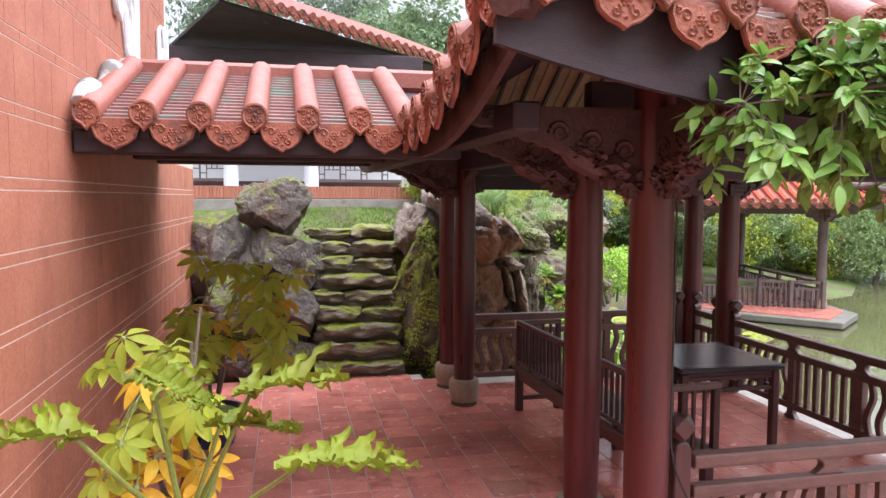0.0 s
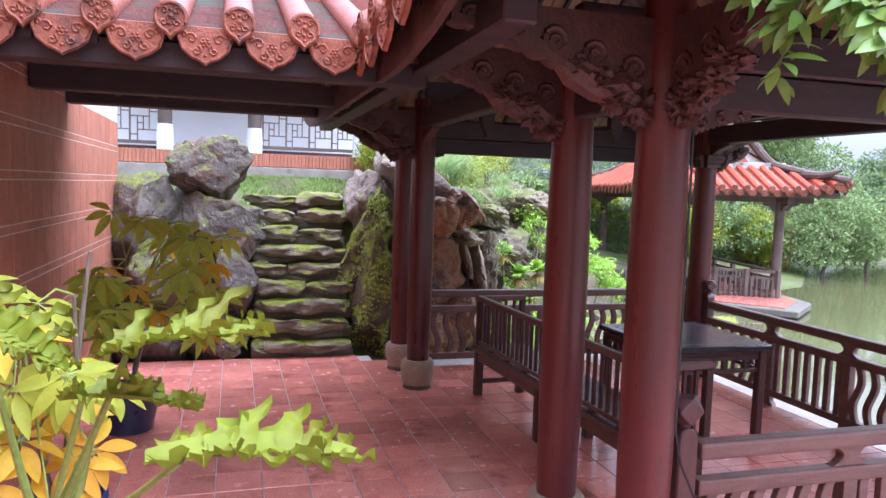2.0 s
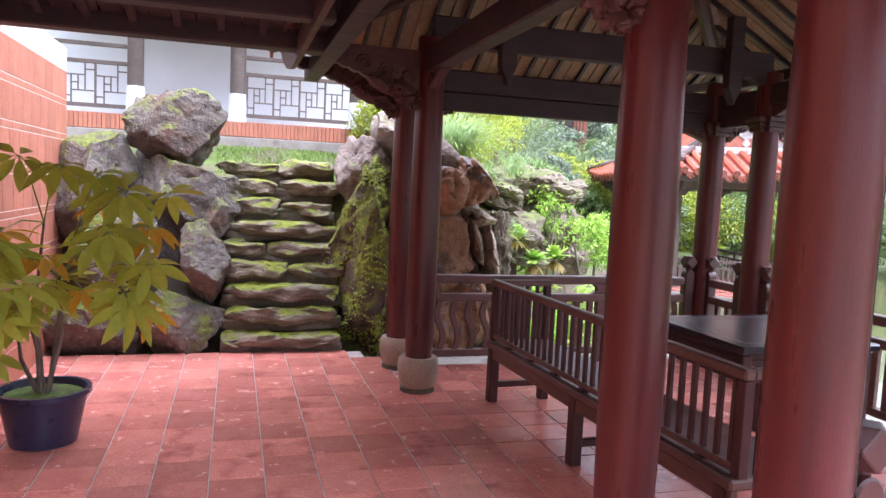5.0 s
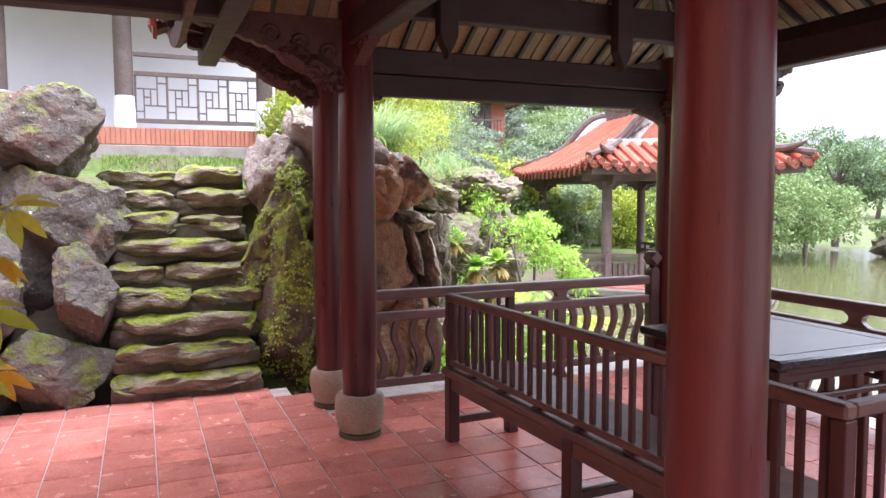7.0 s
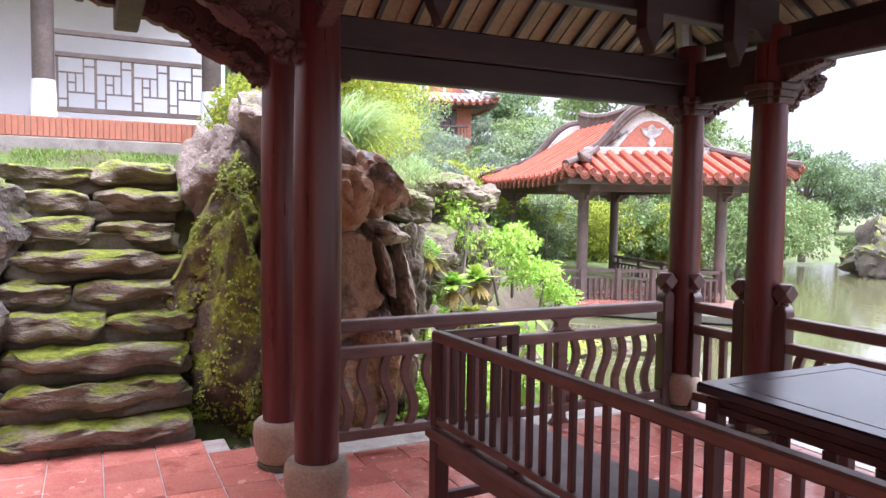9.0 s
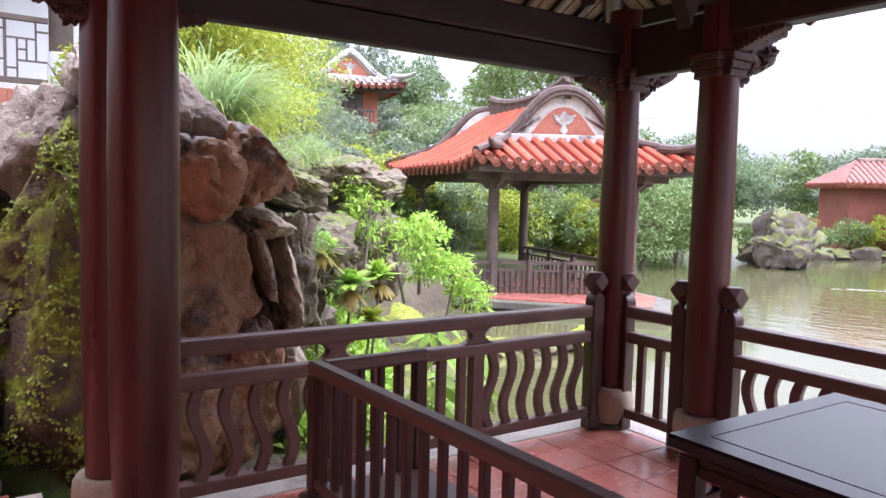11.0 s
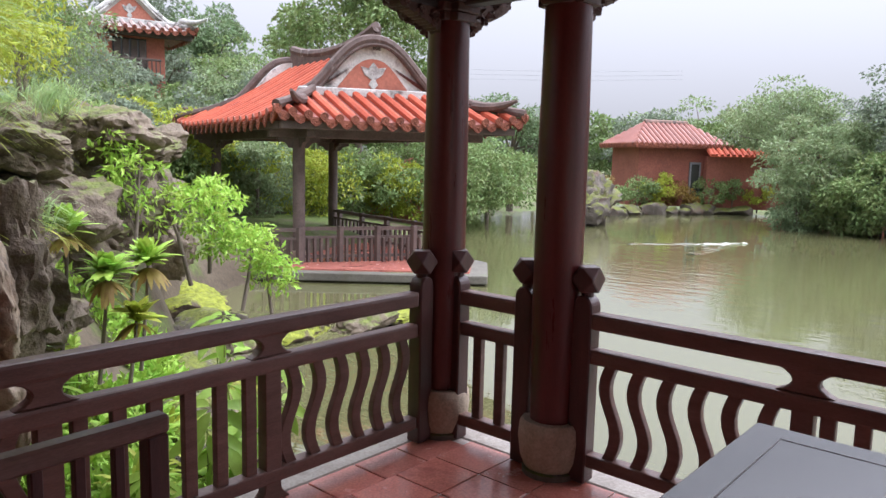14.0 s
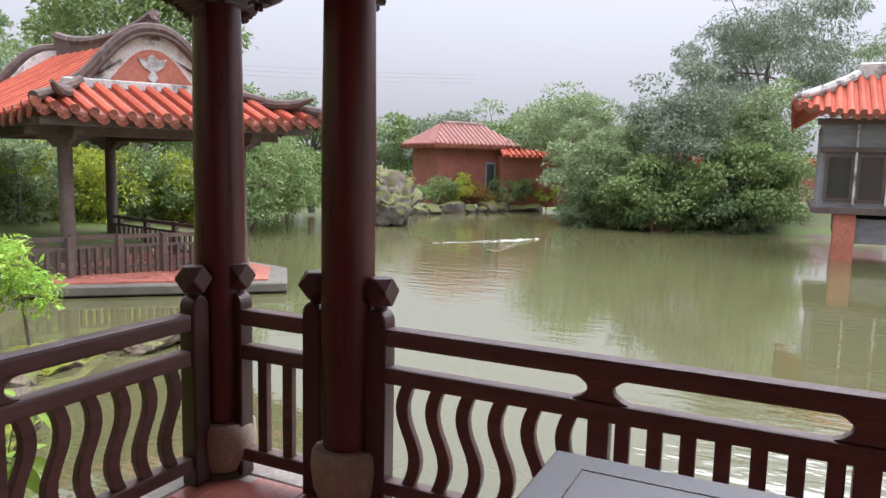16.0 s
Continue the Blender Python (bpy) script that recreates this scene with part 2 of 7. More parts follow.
M_POT_BLUE = mat("blue_plastic_pot", (0.012, 0.022, 0.12), (0.018, 0.035, 0.17), 3, 0.35, 0.03, 50, vary=0)
M_POT = mat("dark_glazed_pot", (0.018, 0.018, 0.045), (0.03, 0.03, 0.07), 3, 0.3, 0.05, 50, vary=0)
M_EARTH = mat("potting_soil", (0.05, 0.035, 0.022), (0.09, 0.065, 0.04), 9, 0.95, 0.8, 50, moss=(0.10, 0.16, 0.02), moss_at=0.66, vary=0)
M_BARK = mat("grey_bark", (0.13, 0.10, 0.08), (0.22, 0.18, 0.145), 5, 0.85, 0.6, 40, (1, 1, 0.3), vary=0.1)
M_STALK = mat("green_leaf_stalk", (0.20, 0.27, 0.05), (0.28, 0.34, 0.08), 4, 0.45, 0.05, 50, vary=0.1)


def leaf_mat(name, a, b, vary=0.3, light=0.3, rough=0.55):
    return mat(name, a, b, 1.6, rough, 0, 30, vary=vary * 0.8, island=True, through_light=light, spec=0.3, grain=0.12)


M_LEAF_SCHEFF = leaf_mat("schefflera_leaf", (0.38, 0.47, 0.055), (0.56, 0.57, 0.07), 0.28, 0.58)
M_LEAF_YELLOW = leaf_mat("yellowed_leaf", (0.62, 0.42, 0.02), (0.66, 0.34, 0.03), 0.22, 0.42)
M_LEAF_PHILO = leaf_mat("philodendron_leaf", (0.130, 0.160, 0.007), (0.210, 0.235, 0.012), 0.2, 0.24, 0.55)
M_LEAF_BRANCH = leaf_mat("overhanging_branch_leaf", (0.09, 0.18, 0.035), (0.22, 0.34, 0.06), 0.35, 0.25, 0.33)
M_LEAF_BRIGHT = leaf_mat("bright_shrub_leaf", (0.28, 0.46, 0.06), (0.42, 0.58, 0.09), 0.25)
M_LEAF_YGREEN = leaf_mat("yellow_green_shrub_leaf", (0.34, 0.40, 0.045), (0.46, 0.50, 0.07), 0.25)
M_LEAF_DARK = leaf_mat("dark_tree_leaf", (0.150, 0.215, 0.108), (0.235, 0.305, 0.150), 0.34)
M_LEAF_MID = leaf_mat("tree_leaf", (0.165, 0.240, 0.085), (0.275, 0.350, 0.130), 0.34)
# pale and grey leaves carry the haze over far trees in their colour
M_LEAF_PALE = leaf_mat("haze_pale_far_leaf", (0.215, 0.280, 0.140), (0.315, 0.385, 0.190), 0.30)
M_LEAF_GREY = leaf_mat("grey_green_leaf", (0.175, 0.220, 0.150), (0.255, 0.300, 0.205), 0.30)
M_LEAF_RED = leaf_mat("reddish_leaf", (0.26, 0.16, 0.05), (0.34, 0.24, 0.06), 0.3)
M_LEAF_MOSS = leaf_mat("creeper_leaf", (0.26, 0.32, 0.04), (0.40, 0.44, 0.07), 0.35, 0.15)
M_SLAB = mat("damp_concrete_slab", (0.11, 0.10, 0.08), (0.18, 0.165, 0.135), 2.5, 0.8, 0.3, 30, stain=(0.11, 0.10, 0.07), stain_scale=1.5, moss=(0.14, 0.17, 0.05), moss_at=0.78, vary=0)
M_GABLE = mat("flaking_white_gable", (0.60, 0.58, 0.54), (0.72, 0.71, 0.68), 2.5, 0.85, 0.3, 30, stain=(0.25, 0.22, 0.20), stain_scale=2.6, stain_at=0.54, vary=0)
M_PAN_FAR = mat("deep_red_pan_tile", (0.17, 0.050, 0.036), (0.25, 0.075, 0.052), 2, 0.6, 0.2, 30, stain=(0.18, 0.09, 0.07), vary=0.1)
# dark stone; the shade under treads and in the cleft is in its colour
M_RISER = mat("dark_toned_stone", (0.085, 0.07, 0.055), (0.16, 0.13, 0.10), 4, 0.85, 0.8, 30, moss=(0.10, 0.13, 0.02), moss_at=0.62, vary=0.1)
M_WATER = water_mat()
M_GLASS = glass_mat()


# ---------------------------------------------------------------- mesh helpers
class Shape:
    """Collects vertices and faces in world metres."""

    def __init__(self):
        self.v, self.f = [], []

    def add(self, verts, faces):
        k = len(self.v)
        self.v += [tuple(p) for p in verts]
        self.f += [tuple(i + k for i in face) for face in faces]
        return self

    def box(self, x0, x1, y0, y1, z0, z1, m=None):
        vs = [Vector((x, y, z)) for z in (z0, z1) for y in (y0, y1) for x in (x0, x1)]
        if m is not None:
            vs = [m @ p for p in vs]
        return self.add(vs, [(0, 2, 3, 1), (4, 5, 7, 6), (0, 1, 5, 4), (2, 6, 7, 3), (0, 4, 6, 2), (1, 3, 7, 5)])

    def tube(self, pts, radii, n=12, caps=True):
        pts = [Vector(p) for p in pts]
        rings = []
        for i, p in enumerate(pts):
            d = (pts[min(i + 1, len(pts) - 1)] - pts[max(i - 1, 0)]).normalized()
            side = d.cross(Vector((0, 0, 1)) if abs(d.z) < 0.9 else Vector((1, 0, 0))).normalized()
            up = side.cross(d)
            r = radii[i] if isinstance(radii, (list, tuple)) else radii
            rings.append([p + r * (math.cos(a) * side + math.sin(a) * up) for a in (2 * math.pi * j / n for j in range(n))])
        faces = [(i * n + j, i * n + (j + 1) % n, (i + 1) * n + (j + 1) % n, (i + 1) * n + j) for i in range(len(pts) - 1) for j in range(n)]
        if caps:
            faces += [tuple(range(n))[::-1], tuple(range((len(pts) - 1) * n, len(pts) * n))]
        return self.add([q for ring in rings for q in ring], faces)

    def lathe(self, profile, x, y, n=24):
        vs = [(x + r * math.cos(2 * math.pi * j / n), y + r * math.sin(2 * math.pi * j / n), z) for r, z in profile for j in range(n)]
        m = len(profile)
        faces = [(i * n + j, i * n + (j + 1) % n, (i + 1) * n + (j + 1) % n, (i + 1) * n + j) for i in range(m - 1) for j in range(n)]
        faces += [tuple(range(n))[::-1], tuple(range((m - 1) * n, m * n))]
        return self.add(vs, faces)

    def slab(self, outline, o, u, w, t):
        """A flat outline of (a, b) in the plane of u and w at o, with thickness vector t."""
        o, u, w, t = Vector(o), Vector(u), Vector(w), Vector(t)
        k = len(outline)
        front = [o + u * a + w * b for a, b in outline]
        faces = [tuple(range(k)), tuple(range(k, 2 * k))[::-1]] + [(i, i + k, (i + 1) % k + k, (i + 1) % k) for i in range(k)]
        return self.add(front + [p + t for p in front], faces)

    def strip(self, left, right, t):
        """A band between two rows of points, with thickness vector t: good for curved boards."""
        k, t = len(left), Vector(t)
        a = [Vector(p) for p in left] + [Vector(p) for p in right]
        vs = a + [p + t for p in a]
        fs = []
        for i in range(k - 1):
            fs += [(i, i + 1, k + i + 1, k + i), (2 * k + i, 3 * k + i, 3 * k + i + 1, 2 * k + i + 1)]
            fs += [(i, 2 * k + i, 2 * k + i + 1, i + 1), (k + i, k + i + 1, 3 * k + i + 1, 3 * k + i)]
        fs += [(0, k, 3 * k, 2 * k), (k - 1, 3 * k - 1, 4 * k - 1, 2 * k - 1)]
        return self.add(vs, fs)

    def mesh(self, name, bevel=0.0, smooth=False, segments=1):
        me = bpy.data.meshes.new(name)
        me.from_pydata(self.v, [], self.f)
        bm = bmesh.new()
        bm.from_mesh(me)
        bmesh.ops.recalc_face_normals(bm, faces=bm.faces)
        if bevel:
            edges = [e for e in bm.edges if len(e.link_faces) == 2 and e.calc_face_angle(0) > 0.6]
            bmesh.ops.bevel(bm, geom=edges, offset=bevel, segments=segments, affect='EDGES', profile=0.6)
        bm.to_mesh(me)
        bm.free()
        if smooth:
            me.polygons.foreach_set("use_smooth", [True] * len(me.polygons))
            me.set_sharp_from_angle(angle=radians(40))
        return me


def world_of(ob):
    up = world_of(ob.parent) @ ob.matrix_parent_inverse if ob.parent else Matrix.Identity(4)
    return up @ ob.matrix_basis


def thing(name, base, label, category, group="", kind=""):
    ob = new(name)
    ob.empty_display_size = 0.1
    ob.matrix_basis = Matrix.Translation(base)
    return tagged(ob, label, category, group, kind)


def part(name, me, material, parent, label="", at=None, kind=""):
    ob = new(name, me)
    if not me.materials:
        me.materials.append(material)
    ob.parent = parent
    ob.matrix_parent_inverse = world_of(parent).inverted()
    if at is not None:
        ob.matrix_basis = at
    return tagged(ob, label, kind=kind)


def solid(name, me, material, label, category, kind="", group=""):
    ob = new(name, me)
    if not me.materials:
        me.materials.append(material)
    return tagged(ob, label, category, group, kind)


def boxpart(name, dims, material, parent, bevel=0.006, label=""):
    return part(name, Shape().box(*dims).mesh(name, bevel), material, parent, label)


def leaf_mesh(name, roots, ways, normals, length, width, sizes=None, bend=0.25):
    """Many folded leaves, each of four triangles: root, tip, two sides and a midrib point."""
    k = len(roots)
    s = np.ones(k) if sizes is None else sizes
    ways = ways / np.linalg.norm(ways, axis=1)[:, None]
    side = np.cross(ways, normals)
    side /= np.linalg.norm(side, axis=1)[:, None] + 1e-9
    nor = np.cross(side, ways)
    L, W = (length * s)[:, None], (width * s)[:, None]
    mid = roots + ways * L * 0.5 + nor * L * bend * 0.25
    pts = np.stack([roots, mid + side * W * 0.5 + nor * W * 0.18, roots + ways * L - nor * L * bend * 0.3, mid - side * W * 0.5 + nor * W * 0.18, mid], axis=1)
    base = np.arange(k)[:, None] * 5
    tri = np.concatenate([base + np.array([c]) for c in ((0, 1, 4), (1, 2, 4), (2, 3, 4), (3, 0, 4))], axis=1).reshape(-1, 3)
    me = bpy.data.meshes.new(name)
    me.from_pydata(pts.reshape(-1, 3).tolist(), [], tri.tolist())
    return me


def unit_rows(rng, k, up=0.0):
    d = rng.normal(size=(k, 3))
    d[:, 2] += up
    return d / np.linalg.norm(d, axis=1)[:, None]
# ---------------------------------------------------------------- ground and pond
WATER = -0.6
SHORE = np.array([(4.4, 9.15), (4.6, 10.2), (5.5, 11.6), (6.4, 13.2), (7.0, 15.4), (8.8, 16.6), (11.5, 17.8), (15.5, 19.6), (19, 22), (24, 22), (30, 22.5), (37, 20), (36, 14),
                  (33, 8), (34, 0), (30, -14), (15, -26), (4, -22), (3.0, -6), (3.2, 3.2)])


def shore_distance(px, py):
    """Distance to the pond's edge, negative inside it."""
    d, inside = np.full(px.shape, 1e9), np.zeros(px.shape, bool)
    for (x0, y0), (x1, y1) in zip(SHORE, np.roll(SHORE, -1, axis=0)):
        ex, ey = x1 - x0, y1 - y0
        t = np.clip(((px - x0) * ex + (py - y0) * ey) / (ex * ex + ey * ey), 0, 1)
        d = np.minimum(d, np.hypot(px - x0 - t * ex, py - y0 - t * ey))
        cross = (y0 > py) != (y1 > py)
        with np.errstate(divide="ignore", invalid="ignore"):
            inside ^= cross & (px < ex * (py - y0) / (ey if ey else 1e-9) + x0)
    return np.where(inside, -d, d)


def smooth(t):
    t = np.clip(t, 0, 1)
    return t * t * (3 - 2 * t)


def land(px, py):
    hill = 1.93 * smooth((py - 9.75) / 0.95) * smooth((3.6 - px) / 1.6)
    hill = np.maximum(hill, 2.0 * smooth((py - 10.9) / 2.6 - (np.maximum(px, 3.6) - 4.2) * 0.42) * smooth((9.0 - px) / 3.5))
    hill = hill + 0.42 * smooth((py - 11.0) / 2.2) * smooth((4.5 - px) / 3)
    hill = hill + np.clip(py - 14, 0, 60) * 0.11 * smooth((16 - px) / 8)
    hill = hill + 2.5 * smooth((py - 30) / 30)
    level = np.where(py > 9.3, -0.25 + hill, -0.06)
    far = smooth((px - 20) / 8)
    level = level * (1 - far) + far * np.maximum(level * 0.3, -0.2)
    s = shore_distance(px, py)
    k = smooth((s + 0.5) / 1.1)
    return (1 - k) * -1.3 + k * level


def build_ground():
    def axis(lo, a, b, hi, step):
        return np.concatenate([np.linspace(lo, a, 26)[:-1], np.arange(a, b, step), np.linspace(b, hi, 30)])
    xs, ys = axis(-300, -5, 13, 320, 0.22), axis(-300, 2, 19, 320, 0.22)
    px, py = np.meshgrid(xs, ys)
    z = land(px, py)
    rough = np.array([noise.noise((x * 1.3, y * 1.3, 0)) for x, y in zip(px.ravel(), py.ravel())]).reshape(px.shape)
    z = z + rough * 0.06 * ((py > 9.4) | (z < -0.5))
    nx, ny = len(xs), len(ys)
    faces = [(j * nx + i, j * nx + i + 1, (j + 1) * nx + i + 1, (j + 1) * nx + i) for j in range(ny - 1) for i in range(nx - 1)]
    me = bpy.data.meshes.new("ground")
    me.from_pydata(np.stack([px, py, z], -1).reshape(-1, 3).tolist(), [], faces)
    me.polygons.foreach_set("use_smooth", [True] * len(me.polygons))
    solid("ground", me, M_SOIL, "brown garden soil with patchy grass and moss", "ground", "structure")


build_ground()
solid("water", Shape().add([(2.2, -60, WATER), (70, -60, WATER), (70, 40, WATER), (2.2, 40, WATER)], [(0, 1, 2, 3)]).mesh("water"), M_WATER,
      "murky green pond water with fine ripples", "water", "structure")

# ---------------------------------------------------------------- brick wall beside the path
WALL_X = -1.26
wall_west = solid("wall_west", Shape().box(WALL_X - 0.4, WALL_X - 0.003, -3.0, 8.42, -0.2, 5.2).box(WALL_X - 0.4, WALL_X - 0.003, 8.421, 10.5, -0.2, 3.02).mesh("wall_west"), M_MORTAR,
                  "tall red brick wall with white lime joints", "wall", "structure")


def build_bricks():
    """Tall brick courses and thin ones in turn, with fine white joints."""
    near, rest = 0, Shape()
    z, row, shared = 0.0, 0, {}
    while z < 5.1:
        h = (0.295, 0.06)[row % 2]
        y = -2.9 + (row % 4) * 0.09
        while y < 10.45:
            if y > 8.14 and z > 2.7:
                break
            w = min(0.28, 10.49 - y)
            if 5.2 < y < 10.3 and 0 < z < 3.4 and near < 290 and w > 0.27:
                me = shared.get(h)
                if me is None:
                    me = shared[h] = Shape().box(-0.02, 0, 0.003, w - 0.003, 0.004, h - 0.004).mesh("brick", 0.003)
                part("brick", me, M_BRICK, wall_west, at=Matrix.Translation((WALL_X, y, z)))
                near += 1
            else:
                rest.box(WALL_X - 0.02, WALL_X, y + 0.003, y + w - 0.003, z + 0.004, z + h - 0.004)
            y += 0.28
        z += h
        row += 1
    me = bpy.data.meshes.new("brickwork")
    me.from_pydata(rest.v, [], rest.f)
    part("brickwork", me, M_BRICK, wall_west, kind="stuff")


# ---------------------------------------------------------------- floor
FLOOR_X, FLOOR_Y = (-1.26, 5.62), (0.6, 9.45)
floor = solid("floor", Shape().box(-1.27, 5.60, -3.0, 9.10, -0.30, -0.006).box(-1.27, 1.75, 9.10, 9.48, -0.30, -0.006).mesh("floor"), M_GROUT,
              "terracotta tile floor with grey mortar joints", "floor", "structure")


def build_floor_tiles():
    pitch, rest, near = 0.318, Shape(), 0
    me = Shape().box(0.004, pitch - 0.004, 0.004, pitch - 0.004, -0.02, 0).mesh("floor_tile", 0.004)
    x, rnd = -1.26, random.Random(5)
    i = 0
    while x < 5.2:
        y = 0.62 if x < 1.6 else -2.88
        while y < 9.4:
            if not ((x > 1.45 and x < 1.6 and y < 0.7) or (x > 1.8 and y > 8.5) or (x > 5.1) or (x > 1.45 and y > 9.1)):
                if 4.6 < y < 9.3 and x < 5.0 and near < 300 and (x < 2.6 or y > 6.6):
                    tilt = pose(x, y, rnd.uniform(-0.0015, 0.0015), rnd.uniform(-0.25, 0.25), rnd.uniform(-0.25, 0.25))
                    part("floor_tile", me, M_TILE, floor, at=tilt)
                    near += 1
                else:
                    rest.box(x + 0.004, x + pitch - 0.004, y + 0.004, y + pitch - 0.004, -0.02, 0)
            y += pitch
        x += pitch
    far = bpy.data.meshes.new("floor_tiles")
    far.from_pydata(rest.v, [], rest.f)
    part("floor_tiles", far, M_TILE, floor, kind="stuff")
    edge = Shape().box(2.16, 5.62, 8.82, 9.12, -0.55, 0.004).box(5.42, 5.64, 3.3, 8.815, -0.55, 0.004).box(2.0, 5.41, 3.28, 3.5, -0.55, 0.004)
    part("kerb", edge.mesh("kerb", 0.01), M_CURB, floor, "pale stone edging")
    for k in range(10):
        boxpart("paver", (2.17 + k * 0.318, 2.48 + k * 0.318, 8.56, 8.815, -0.03, 0.002), M_TILE, floor, 0.004)


def build_entry_steps():
    st = thing("garden_steps", (0.2, 0.6, 0), "plain grey stone steps down to the tiled path", "steps", kind="structure")
    for k in range(4):
        boxpart("step", (-1.2, 1.6, -3.0, 0.7 + 0.42 * (3 - k) - 0.0, 0.172 * k, 0.172 * (k + 1)), M_CURB, st, 0.01)


# ---------------------------------------------------------------- pavilion frame
COL_X, COL_Y = (2.0, 5.40), (3.68, 4.60, 8.0, 8.80)
pavilion = thing("pavilion", (3.7, 6.25, 0), "open garden pavilion of dark red lacquered timber with a tiled roof", "pavilion")


def build_columns():
    for x in COL_X:
        for y in COL_Y:
            low = 0.30
            col = part("column", Shape().lathe([(0.118, low), (0.128, 0.9), (0.127, 1.8), (0.115, 2.75), (0.112, 3.0)], x, y, 32).mesh("column", smooth=True), M_COLUMN, pavilion)
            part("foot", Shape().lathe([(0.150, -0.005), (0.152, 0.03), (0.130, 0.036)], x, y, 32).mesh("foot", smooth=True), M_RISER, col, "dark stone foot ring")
            prof = [(0.125, 0.034), (0.140, 0.04), (0.165, 0.10), (0.178, 0.20), (0.172, 0.275), (0.155, 0.30), (0.12, 0.302)]
            part("base", Shape().lathe(prof, x, y, 32).mesh("base", smooth=True), M_STONE_BASE, col, "pale rounded stone drum with a dark foot")


def bracket_outline(length, height):
    """A carved bracket seen from the side: level top, scalloped lower edge that rises to the tip."""
    pts = [(0, 0), (length, 0)]
    k = 66
    for i in range(k + 1):
        s = 1 - i / k
        drop = height * (0.22 + 0.78 * (1 - s) ** 1.3)
        pts.append((length * s, -drop - 0.016 * abs(math.sin(s * 11 * math.pi)) * (1 - 0.3 * s)))
    return pts


def bracket_mesh(reach, height, o, u, t):
    """A carved bracket: scalloped board with spiral scrolls in relief on both faces and stepped blocks at its foot."""
    o, u, t = Vector(o), Vector(u), Vector(t)
    board, scrolls = Shape().slab(bracket_outline(reach, height), o, u, (0, 0, 1), t).mesh("bracket"), []
    up = Vector((0, 0, 1))
    for k in range(max(3, int(reach / 0.16))):
        s = (k + 0.55) / max(3, int(reach / 0.16))
        drop = height * (0.22 + 0.78 * (1 - s) ** 1.3)
        r0 = min(0.065, 0.42 * drop)
        for face in (-0.006, 1.006):
            c = o + u * reach * s - up * drop * 0.62 + t * face
            pts = [c + (u * math.cos(a) + up * math.sin(a)) * r0 * (1 - a / 13.0) for a in (j * 0.62 for j in range(19))]
            scrolls.append(Shape().tube(pts, [0.013 - 0.0004 * j for j in range(19)], 5).mesh("scroll", smooth=True))
    return board, scrolls


def bracket(reach, height, o, u, t, label=""):
    board, scrolls = bracket_mesh(reach, height, o, u, t)
    ob = part("bracket", board, M_CARVED, pavilion, label)
    for me in scrolls:
        part("scroll", me, M_CARVED, ob)
    if height > 0.3:
        # the knotted carving at the bracket's foot
        o, u, t = Vector(o), Vector(u), Vector(t)
        for k in range(4):
            c = o + u * (0.05 + 0.10 * k) + t * 0.5 + Vector((0, 0, -0.40 + 0.055 * k))
            thick = Vector((abs(u.x), abs(u.y), 0)) * 0.075 + Vector((abs(t.x), abs(t.y), 0)).normalized() * 0.062 + Vector((0, 0, 0.070 - 0.008 * k))
            part("carving", rock_mesh(c, tuple(thick), 400 + k + int(o.x * 7 + o.y * 13), 0, 0.42, 4), M_CARVED, ob)


